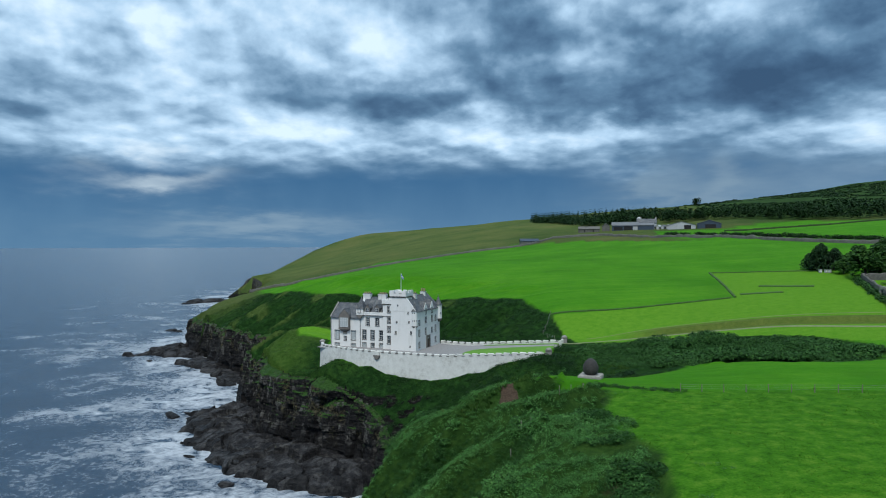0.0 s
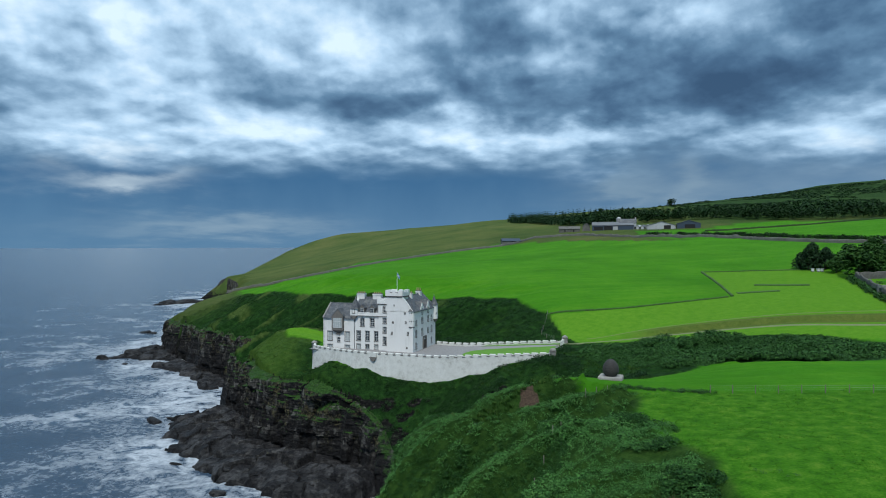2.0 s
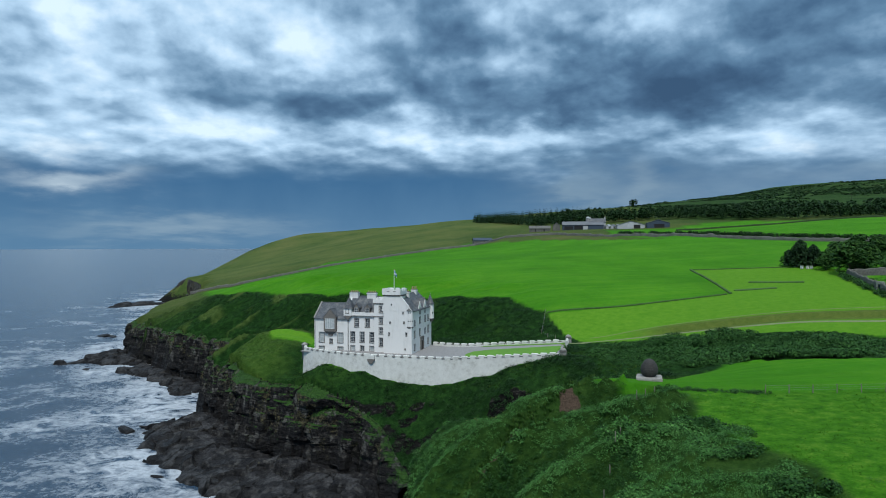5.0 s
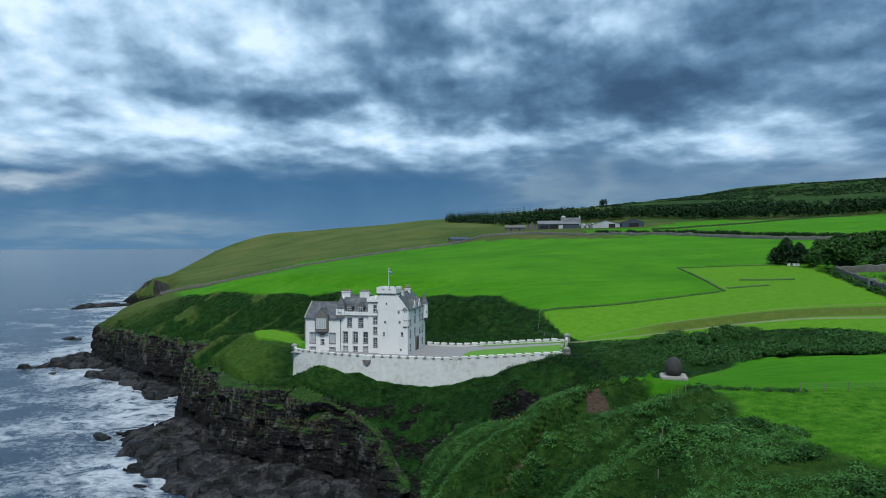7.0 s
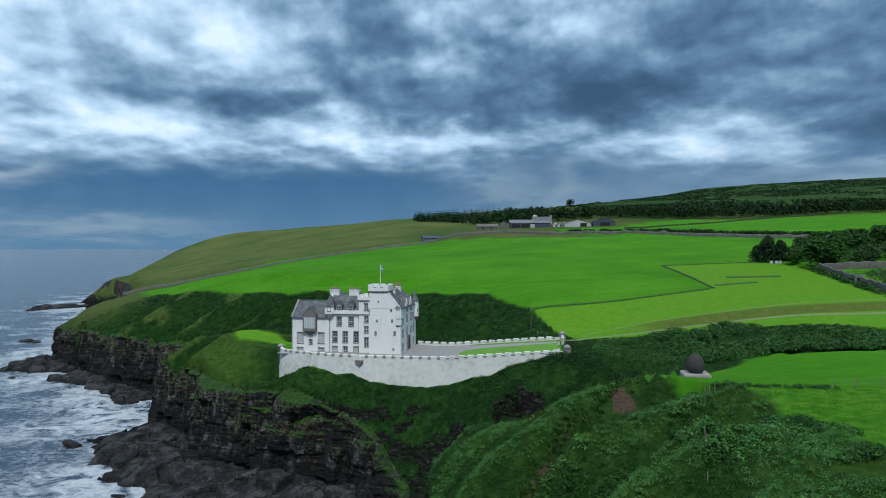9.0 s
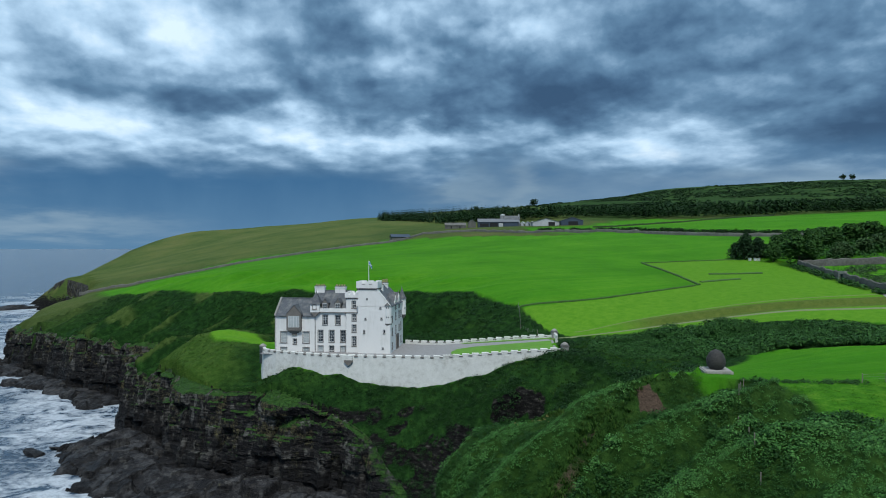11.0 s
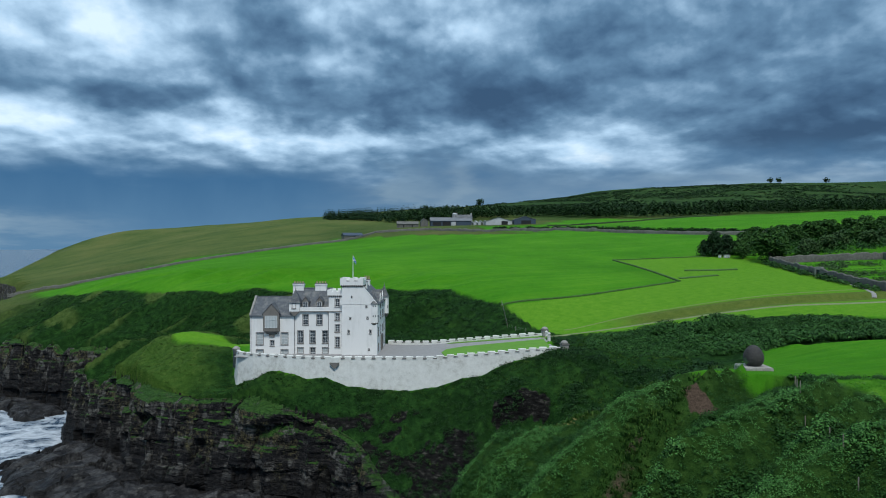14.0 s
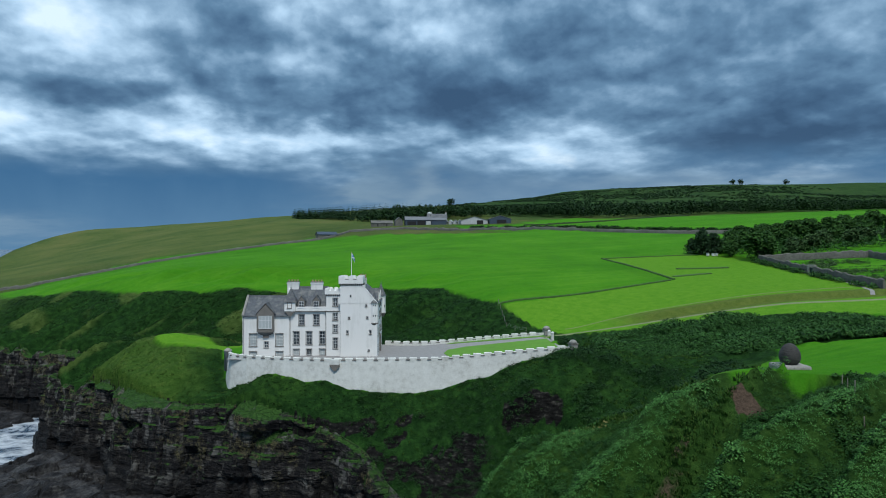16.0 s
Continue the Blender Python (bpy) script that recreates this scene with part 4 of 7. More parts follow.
    # stair bay
    bay = body("stair_wall", 3.6, 6.6, -0.3, 5.2, -2.5, 12.75,
               front=[(5.0, 5.95, 10.3, 11.95, tall), (5.0, 5.95, 7.35, 8.85, tall), (5.0, 5.95, 4.8, 6.4, tall), (5.0, 5.95, 1.5, 3.7, tall)])
    corbels(bay, 3.5, 6.6, -0.3, 12.75, 7)
    part("parapet", boxes((3.35, 6.6, -0.58, 5.4, 12.75, 13.45)), M_HARL, bay)
    merlons(bay, 3.35, 6.6, -0.58, 5.4, 13.45, 13.95, 3)
    part("string_course", boxes((3.55, 6.6, -0.42, -0.303, 9.15, 9.32)), M_STONE, bay)
    bm = bmesh.new()
    prism(bm, [(3.2, 9.3), (4.3, 9.3), (4.0, 8.75), (3.6, 8.6)], "y", -0.25, 0.347)
    part("corbel", bm, M_STONE, bay)
    # great tower and east range
    tiny = dict(bars=(1, 1), surround=0.07)
    east = body("tower_wall", 6.6, 14.2, -1.3, 16.0, -2.5, 10.9,
                front=[(8.25, 8.55, 7.75, 8.1, tiny), (7.9, 8.25, 4.6, 5.3, tiny), (12.0, 12.3, 7.8, 8.2, tiny), (12.55, 12.95, 4.6, 5.4, tiny), (12.3, 12.55, 1.1, 1.35, tiny), (11.75, 12.05, 10.3, 10.65, tiny)],
                right=[(0.6, 1.5, 0.7, 2.2, low), (0.6, 1.5, 3.9, 5.6, low), (0.6, 1.5, 7.0, 8.3, low), (5.0, 6.1, 3.9, 5.7, low), (5.0, 6.1, 7.2, 8.8, low), (9.6, 10.6, 4.0, 5.4, low), (9.6, 10.6, 7.2, 8.8, low),
                       (12.3, 13.2, 0.8, 2.4, low), (12.3, 13.2, 4.0, 5.8, low), (12.3, 13.2, 7.2, 8.7, low)])
    d = part("door", boxes((14.16, 14.32, 6.3, 7.9, -0.05, 2.5)), M_DOOR, east, "dark oak front door")
    bm = boxes((14.203, 14.5, 5.85, 6.3, -0.05, 2.9), (14.203, 14.5, 7.9, 8.35, -0.05, 2.9), (14.203, 14.5, 5.85, 8.35, 2.9, 3.5))
    part("surround", bm, M_STONE, d)
    bm = bmesh.new()
    prism(bm, [(6.2, 10.8), (6.2, 12.0), (11.0, 14.75), (14.2, 10.9), (14.2, 10.8)], "y", -1.3, -0.85)
    part("gable", bm, M_HARL, east)
    part("gable_cope", prism(bmesh.new(), [(11.0, 14.72), (14.28, 10.82), (14.28, 11.08), (11.0, 15.0)], "y", -1.36, -0.78), M_HARL, east)
    roof = slab_roof(castle, [(6.3, 10.8), (10.2, 14.75), (14.45, 10.75)], "y", -0.85, 16.1)
    bm = bmesh.new()
    prism(bm, [(6.7, 10.8), (10.2, 14.7), (14.2, 10.8)], "y", 15.7, 16.0)
    part("gable", bm, M_HARL, east)
    part("ridge", boxes((10.08, 10.32, -0.6, 15.8, 14.72, 14.88)), M_LEAD, roof)
    # cap house
    cap = part("cap_house", boxes((6.6, 11.0, -1.32, 3.2, 10.9, 15.0)), M_HARL, castle, "tall square cap-house with crenellated parapet")
    corbels(cap, 6.4, 11.2, -1.32, 15.02, 12, 0.3, 0.45)
    for i in range(10):
        c = -1.2 + 4.4 * (i + 0.5) / 10
        part("corbel", boxes((11.003, 11.28, c - 0.13, c + 0.13, 14.62, 15.0)), M_STONE, cap)
    part("parapet", boxes((6.3, 11.3, -1.62, -1.32, 15.0, 16.0), (6.3, 11.3, 3.2, 3.5, 15.0, 16.0), (6.3, 6.6, -1.32, 3.2, 15.0, 16.0), (11.0, 11.3, -1.32, 3.2, 15.0, 16.0), (6.6, 11.0, -1.32, 3.2, 15.0, 15.2)), M_HARL, cap)
    merlons(cap, 6.3, 11.3, -1.62, 3.5, 16.0, 16.55, 3)
    for a, b in ((7.55, 8.35), (9.2, 10.0)):
        part("crenel_sill", boxes((a + 0.1, b + 0.02, -1.66, -1.3, 15.86, 16.0)), M_STONE, cap)
    part("slit", boxes((8.6, 8.9, -1.36, -1.25, 12.2, 12.7)), M_GLASS, cap)
    # right-hand wallhead dormers, turrets
    for y, z in ((5.55, 12.9), (10.1, 13.1)):
        bm = bmesh.new()
        prism(bm, [(y - 1.25, 10.6), (y - 1.25, 11.2), (y, z), (y + 1.25, 11.2), (y + 1.25, 10.6)], "x", 11.5, 14.24)
        d = part("dormer", bm, M_HARL, castle, "white gabled wallhead dormer")
        bm = bmesh.new()
        prism(bm, [(y - 1.45, 11.05), (y, z + 0.16), (y + 1.45, 11.05), (y + 1.45, 11.2), (y, z + 0.32), (y - 1.45, 11.2)], "x", 11.4, 14.12)
        part("roof", bm, M_SLATE, d)
        window(d, on_right(14.25), y - 0.4, y + 0.4, 9.7, 11.1, bars=(2, 2), surround=0.12)
        part("finial", tube(bmesh.new(), 14.1, y, [(0.07, z), (0.13, z + 0.45), (0.03, z + 0.6), (0.02, z + 0.9)], 8), M_STONE, d)
    cone_turret(13.55, -0.65, 0.86, 6.3, 6.85, 10.95, 13.3, [(-1.75, 8.35, 0.22, 0.35), (-1.2, 8.35, 0.22, 0.35), (-1.75, 10.5, 0.22, 0.3), (-1.2, 10.5, 0.22, 0.3), (-0.4, 8.35, 0.22, 0.35)])
    cone_turret(14.05, 15.4, 1.05, 6.6, 7.4, 11.4, 14.2, [(-0.6, 9.0, 0.25, 0.6), (0.3, 9.0, 0.25, 0.6)])
    # rear range and chimneys
    part("rear_wall", boxes((-2.0, 6.6, 9.62, 15.6, -2.5, 10.0)), M_HARL, castle)
    slab_roof(castle, [(9.5, 9.9), (12.6, 12.6), (15.8, 9.9)], "x", -2.1, 9.0)
    part("gable", prism(bmesh.new(), [(0.35, 9.4), (0.35, 10.2), (4.95, 14.35), (9.6, 10.2), (9.6, 9.4)], "x", -4.85, -4.38), M_HARL, castle)
    chimney(-5.3, -2.9, 4.4, 5.6, 9.5, 15.05, 4, 0.4)
    chimney(-0.3, 2.2, 4.35, 5.55, 10.0, 15.0, 4, 0.4)
    chimney(9.2, 11.2, 5.2, 6.3, 12.5, 15.35, 3, 0.4)
    chimney(9.4, 10.9, 12.6, 13.6, 12.5, 15.5, 3, 0.8)
    # lead downpipes
    for x, y, z in ((-3.95, 0.22, 9.2), (3.45, 0.22, 9.2), (-13.45, 0.07, 8.3), (6.5, -0.42, 9.1)):
        part("downpipe", tube(bmesh.new(), x, y, [(0.06, -2.0), (0.06, z)], 6), M_LEAD, castle)
    # flag
    pole = part("flagpole", tube(bmesh.new(), 8.7, 0.9, [(0.1, 15.2), (0.085, 18.0), (0.05, 21.3)], 8), M_SASH, castle, "white painted flagpole")
    part("truck", tube(bmesh.new(), 8.7, 0.9, [(0.04, 21.3), (0.11, 21.38), (0.11, 21.46), (0.03, 21.52)], 8), M_POT, pole)
    def cloth(s, t, lift=0.0):
        return (8.76 + 0.62 * s, 0.9 + 0.20 * math.sin(7.5 * s + 1.2 * t) * (0.3 + s) + lift, 21.2 - 0.95 * t - 0.75 * s * s - 0.3 * s)
    bm = bmesh.new()
    g = [[bm.verts.new(cloth(i / 14, j / 8)) for j in range(9)] for i in range(15)]
    for i in range(14):
        for j in range(8):
            bm.faces.new((g[i][j], g[i + 1][j], g[i + 1][j + 1], g[i][j + 1]))
    flag = part("flag", bm, plain("blue_bunting", (0.03, 0.16, 0.48), 0.8, grain=12, vary=0.15, bump=0), pole, "blue flag with a white diagonal cross", True)
    bm = bmesh.new()
    for lift in (-0.012, 0.012):
        for flip in (0, 1):
            row = []
            for i in range(15):
                s = i / 14
                c = (1 - s) if flip else s
                row.append([bm.verts.new(cloth(s, min(1, max(0, c + o)), lift * (1 + 0.3 * flip))) for o in (-0.12, 0.12)])
            for a, b in zip(row, row[1:]):
                bm.faces.new((a[0], b[0], b[1], a[1]))
    part("cross", bm, plain("white_bunting", (0.75, 0.77, 0.8), 0.8, bump=0, vary=0.05), flag)
    part("antenna", tube(bmesh.new(), 10.9, 2.9, [(0.03, 15.4), (0.02, 17.3)], 6), M_LEAD, cap)


build_castle()


# ---------------------------------------------------------------- terrace walls, piers, court
def terrace_z(x, y):
    return 28.95 + min(1, max(0, (x * 0.972 - y * 0.236 + 38.0) / 28.0)) * 2.3


def in_castle(u, v):
    """Plan place from distances along and behind the castle's front."""
    return u * math.cos(CA) + v * math.sin(CA), -u * math.sin(CA) + v * math.cos(CA)


def merlon_wall(line, thick, label, deep, name, inner):
    """A limewashed parapet wall with merlons along a plan line; its foot follows the ground."""
    wall = tagged(new(name), label, "wall")
    pts = resample([(p[0], p[1], 0) for p in line], 0.6)
    bm = bmesh.new()
    rows = []
    n = len(pts)
    for i, p in enumerate(pts):
        t = (pts[min(i + 1, n - 1)] - pts[max(i - 1, 0)]).normalized()
        out = Vector((t.y, -t.x, 0)) * inner
        top = terrace_z(p.x, p.y) + 0.62
        foot = float(height(p.x + out.x * 1.6, p.y + out.y * 1.6)) - 1.2 if deep else top - 1.6
        lean = (top - foot) * 0.05 if deep else 0.0
        rows.append([bm.verts.new(q) for q in ((p.x + out.x * lean, p.y + out.y * lean, foot), (p.x + out.x * lean * 0.5, p.y + out.y * lean * 0.5, (foot + top) / 2), (p.x, p.y, top), (p.x - out.x * thick, p.y - out.y * thick, top), (p.x - out.x * thick, p.y - out.y * thick, top - 1.8))])
    for a, b in zip(rows, rows[1:]):
        for k in range(4):
            bm.faces.new((a[k], a[k + 1], b[k + 1], b[k]))
    bm.faces.new(rows[0]), bm.faces.new(rows[-1][::-1])
    part("wall_body", bm, M_WALL, wall)
    mer = finish("merlon", prism(bmesh.new(), [(0, 0), (thick, 0), (thick, 0.3), (thick * 0.5, 0.42), (0, 0.3)], "x", -0.74, 0.74), M_WALL)
    cope = finish("crenel_sill", boxes((-0.4, 0.4, -0.12, thick + 0.05, -0.1, 0.09)), M_STONE)
    spots = resample([(p[0], p[1], 0) for p in line], 2.08)
    for i, (p, q) in enumerate(zip(spots, spots[1:])):
        t = (q - p).normalized()
        step = math.floor(terrace_z(p.x, p.y) / 0.45) * 0.45 if p.x > 0 else 28.95
        top = max(terrace_z(p.x, p.y), step) + 0.62
        back = Vector((-t.y, t.x, 0)) * inner
        m = Matrix(((t.x, back.x, 0, 0), (t.y, back.y, 0, 0), (0, 0, 1, 0), (0, 0, 0, 1)))
        a, b = p.lerp(q, 0.34), p.lerp(q, 0.84)
        for data, at in ((mer, a), (cope, b)):
            ob = new(data.name, data)
            ob.parent = wall
            ob.matrix_basis = Matrix.Translation((at.x, at.y, top)) @ m
    return wall


wall_a = merlon_wall(WALL_FRONT, 0.7, "white limewashed retaining wall with crenellated parapet, weathered and stained", True, "retaining_wall", 1)
for u, v in ((-68.2, 155.4), (-55.5, 152.25)):
    x, y = in_castle(u, v)
    bm = bmesh.new()
    prism(bm, [(-0.95, 0.5), (0.95, 0.5), (0.95, 0.2), (0.3, -0.55), (0, -0.75), (-0.3, -0.55), (-0.95, 0.2)], "y", -0.25, 0.3)
    bm.transform(pose(x, y, 28.3, 0, 0, -31 if u < -60 else -16))
    part("corbelled_spout", bm, M_STONE, wall_a, "V-shaped dark stone corbel")
    bm = boxes((-0.9, 0.9, -0.14, 0.3, 0.5, 1.5))
    bm.transform(pose(x, y, 28.3, 0, 0, -31 if u < -60 else -16))
    part("bartizan", bm, M_WALL, wall_a)
bm = tube(bmesh.new(), -38.2, 176.6, [(0.75, 26.0), (0.75, 29.9), (0.85, 30.0), (0.85, 30.15), (0.6, 30.35), (0.25, 30.6)], 14)
part("end_pier", bm, M_GREY, wall_a, "round grey stone end pier", True)
merlon_wall(WALL_BACK[::-1], 0.6, "low white parapet wall along the far side of the drive", False, "parapet_wall", -1)


def gate_pier(x, y, z, h):
    g = tagged(new("gate_pier"), "round-topped grey stone gate pier beside the drive", "pier", "gate piers")
    g.location = (x, y, z)
    part("shaft", boxes((-0.68, 0.68, -0.68, 0.68, -1.0, h - 0.7)), M_GREY, g)
    part("cornice", boxes((-0.8, 0.8, -0.8, 0.8, h - 0.7, h - 0.5)), M_STONE, g)
    part("cap", tube(bmesh.new(), 0, 0, [(0.76, h - 0.5), (0.76, h - 0.25), (0.56, h + 0.0), (0.28, h + 0.15), (0.05, h + 0.2)], 16), M_GREY, g, "domed stone cap", True)


gate_pier(31.9, 173.0, 31.0, 2.2)
gate_pier(27.4, 150.6, 31.0, 2.1)
for x, y in ((31.2, 170.0), (30.6, 167.0)):
    g = tagged(new("gate_post"), "short white stone post beside the drive", "post", "gate posts")
    g.location = (x, y, 31.15)
    part("shaft", tube(bmesh.new(), 0, 0, [(0.38, -0.3), (0.34, 1.0), (0.42, 1.05)], 10), M_WALL, g)
    part("ball", tube(bmesh.new(), 0, 0, [(0.2, 1.05), (0.36, 1.25), (0.36, 1.45), (0.2, 1.65), (0.03, 1.7)], 10), M_WALL, g, "", True)


def laid_patch(name, outline, lift, mat, label, category, step=2.0):
    """A thin paved or mown area that lies on the terrace; outline in castle distances."""
    bm = bmesh.new()
    pts = [in_castle(u, v) for u, v in outline]
    us, vs = [p[0] for p in outline], [p[1] for p in outline]
    dense = []
    for (a, b), (c, d) in zip(outline, outline[1:] + outline[:1]):
        k = max(1, int(math.hypot(c - a, d - b) / step))
        dense += [(a + (c - a) * i / k, b + (d - b) * i / k) for i in range(k)]
    def vert(u, v, dz):
        x, y = in_castle(u, v)
        return bm.verts.new((x, y, terrace_z(x, y) + dz))
    top = [vert(u, v, lift) for u, v in dense]
    bot = [vert(u, v, -0.1) for u, v in dense]
    f = bm.faces.new(top)
    for i in range(len(top)):
        j = (i + 1) % len(top)
        bm.faces.new((bot[i], bot[j], top[j], top[i]))
    bmesh.ops.triangulate(bm, faces=[f])
    return tagged(new(name, finish(name, bm, mat)), label, category, kind="structure")


M_GRAVEL = plain("grey_gravel", (0.23, 0.225, 0.22), 0.95, grain=14, vary=0.3, bump=0.3, dist=0.02)
M_LAWN = plain("mown_lawn", (0.085, 0.22, 0.012), 0.9, grain=2.5, vary=0.25, bump=0.3, dist=0.04)
laid_patch("court", [(-78, 158.5), (-68, 156.2), (-54, 153.4), (-10.4, 153.6), (-10.4, 175.2), (-38, 177.4), (-48, 178), (-76, 170)], 0.03, M_GRAVEL, "grey gravel forecourt and drive beside the castle", "pavement")
laid_patch("lawn", [(-34, 162), (-33, 166), (-29, 168.2), (-11, 169.8), (-11, 154.4), (-28, 154.2), (-33, 156)], 0.12, M_LAWN, "mown lawn along the drive", "lawn")
laid_patch("lawn", [(-33, 174.7), (-31, 176.4), (-11, 174.9), (-11, 173.2)], 0.12, M_LAWN, "narrow mown verge under the far parapet", "lawn")


# ---------------------------------------------------------------- stone egg on its plinth
def build_egg():
    egg = tagged(new("stone_egg"), "dark dry-stone egg sculpture on a square rubble plinth", "sculpture")
    x, y = 33.9, 101.9
    z = float(height(x, y))
    egg.location = (x, y, z)
    rnd = random.Random(4)
    bm = bmesh.new()
    rows = 24
    prof = [(1.34 * math.sqrt(max(0.012, 1 - (2 * (0.10 + 0.9 * k / rows) - 1) ** 2)) * (1.04 - 0.22 * (k / rows) ** 1.5), 2.75 * k / rows) for k in range(rows + 1)]
    loops = []
    for k, (r, h) in enumerate(prof[:-1]):
        for e in (0.02, 2.75 / rows - 0.012):
            f = e / (2.75 / rows)
            rr = r + (prof[k + 1][0] - r) * f
            loops.append([bm.verts.new(((rr + rnd.uniform(-0.025, 0.03) - (0.03 if e > 0.05 else 0)) * math.cos(2 * math.pi * (i + 0.5 * (k % 2)) / 30), (rr + rnd.uniform(-0.025, 0.03)) * math.sin(2 * math.pi * (i + 0.5 * (k % 2)) / 30), h + e)) for i in range(30)])
    for a, b in zip(loops, loops[1:]):
        for i in range(30):
            bm.faces.new((a[i], a[(i + 1) % 30], b[(i + 1) % 30], b[i]))
    bm.faces.new(loops[0][::-1]), bm.faces.new(loops[-1])
    ob = part("egg_body", bm, plain("dark_whinstone", (0.035, 0.033, 0.031), 0.85, grain=7, vary=0.5, bump=0.5, dist=0.04), egg, "courses of dark slaty stone")
    ob.location = (0, 0, 0.62)
    pl = part("plinth", boxes((-1.72, 1.72, -1.72, 1.72, -0.5, 0.5)), M_GREY, egg, "square grey rubble plinth")
    pl.rotation_euler = (0, 0, radians(-14))
    stone = finish("stone", boxes((-0.5, 0.5, -0.5, 0.5, -0.5, 0.5)), plain("pale_rubble", (0.30, 0.29, 0.265), 0.9, grain=5, vary=0.4, bump=0.5, dist=0.04))
    for side in range(4):
        for k in range(3):
            at = -1.74
            while at < 1.6:
                w = min(rnd.uniform(0.3, 0.75), 1.74 - at)
                s = new("stone", stone)
                s.parent = pl
                s.matrix_basis = pose(0, 0, 0, 0, 0, 90 * side) @ pose(at + w / 2, -1.74 + rnd.uniform(-0.05, 0.02), -0.1 + 0.24 * k, 0, 0, rnd.uniform(-3, 3)) @ Matrix.Diagonal((w - 0.03, 0.3, 0.22, 1))
                at += w
    for i in range(5):
        for j in range(5):
            s = new("flagstone", stone)
            s.parent = pl
            s.matrix_basis = pose(-1.42 + 0.71 * i, -1.42 + 0.71 * j, 0.545, 0, 0, rnd.uniform(-2, 2)) @ Matrix.Diagonal((0.69, 0.69, 0.11 + rnd.uniform(0, 0.03), 1))


build_egg()

# ---------------------------------------------------------------- cliffs and shore
def rock_material(name, wet=4.0, tone=1.0):
    """Bedded sandstone: dark wet foot, brown and grey beds, ochre lichen and green ledges."""
    m, N, bs = material(name)
    p = place_of(N)
    sp = N.n("ShaderNodeSeparateXYZ")
    N.put(sp.inputs[0], p)
    z = sp.outputs[2]
    up = N.n("ShaderNodeSeparateXYZ")
    N.put(up.inputs[0], N.n("ShaderNodeNewGeometry").outputs["Normal"])
    nz = up.outputs[2]
    beds = N.noise(N.mapped(p, (0.06, 0.06, 1.0), (0.06, 0.04, 0)), 1.6, 6, 0.7)
    blot = N.noise(p, 0.16, 6, 0.65)
    fine = N.noise(p, 1.4, 6, 0.72)
    c = N.ramp(N.math("ADD", N.math("MULTIPLY", beds, 0.5), N.math("MULTIPLY", fine, 0.5)), [(0.37, (0.004, 0.004, 0.005)), (0.49, (0.011, 0.011, 0.012)), (0.58, (0.036, 0.034, 0.031)), (0.7, (0.17, 0.168, 0.155))])
    c = N.mix(N.math("MULTIPLY", N.step(N.math("ADD", blot, N.math("MULTIPLY", z, 0.009)), 0.62, 0.72), N.step(fine, 0.42, 0.65)), c, (0.105, 0.096, 0.046))
    c = N.mix(N.math("MULTIPLY", N.step(N.math("ADD", N.noise(N.mapped(p, (1, 1, 0.6)), 0.42, 4), N.math("MULTIPLY", z, 0.004)), 0.58, 0.68), 0.7), c, N.ramp(beds, [(0.4, (0.05, 0.05, 0.048)), (0.6, (0.20, 0.195, 0.175))]))
    damp_or_shaded = N.math("SUBTRACT", 1.0, N.step(N.math("ADD", z, N.math("MULTIPLY", blot, -5.0)), wet - 5.0, wet + 2.0))
    c = N.mix(N.math("MULTIPLY", damp_or_shaded, 0.8), c, N.ramp(fine, [(0.35, (0.004, 0.004, 0.005)), (0.65, (0.018, 0.018, 0.018))]))
    green = N.math("MULTIPLY", N.math("MULTIPLY", N.step(nz, 0.45, 0.75), N.step(N.math("ADD", z, N.math("MULTIPLY", blot, -10.0)), 1.0, 6.0)), N.step(N.math("ADD", N.noise(p, 0.3, 5, 0.6), N.math("MULTIPLY", N.math("SUBTRACT", z, 12.0), 0.02)), 0.45, 0.58))
    creep = N.math("MULTIPLY", N.step(N.math("ADD", N.math("MULTIPLY", sp.outputs[0], 0.016), N.math("ADD", N.math("MULTIPLY", z, 0.016), N.noise(p, 0.28, 6, 0.68))), 0.42, 0.54), N.step(nz, 0.02, 0.3))
    green = N.math("MAXIMUM", green, N.math("MULTIPLY", creep, N.step(z, 3.0, 6.0)))
    c = N.mix(green, c, N.ramp(fine, [(0.3, (0.010, 0.036, 0.007)), (0.5, (0.026, 0.075, 0.012)), (0.7, (0.05, 0.11, 0.02))]))
    if tone != 1.0:
        c = N.mix(N.math("MULTIPLY", N.step(N.noise(p, 0.22, 5, 0.6), 0.48, 0.62), 0.6), c, N.ramp(fine, [(0.35, (0.024, 0.025, 0.027)), (0.65, (0.100, 0.099, 0.096))]))
        c = N.mix(N.step(nz, 0.55, 0.9), c, N.mix(1.0, c, (tone, tone, tone * 1.03), "MULTIPLY"))
    N.put(bs.inputs["Base Color"], c)
    N.put(bs.inputs["Roughness"], N.math("SUBTRACT", 0.88, N.math("MULTIPLY", damp_or_shaded, 0.3)))
    bs.inputs["Specular IOR Level"].default_value = 0.16
    crack = N.step(N.voronoi(N.mapped(p, (0.45, 0.45, 1.3), (0.06, 0.04, 0.4)), 0.9, "DISTANCE_TO_EDGE"), 0.0, 0.07)
    N.put(bs.inputs["Normal"], N.bump(N.math("ADD", N.math("ADD", beds, fine), N.math("MULTIPLY", crack, 0.5)), 1.0 if tone == 1.0 else 0.55, 0.6))
    return m


M_CLIFF = rock_material("bedded_sandstone", 6.0)
M_SHORE = rock_material("wet_shore_rock", 3.4, 0.95)


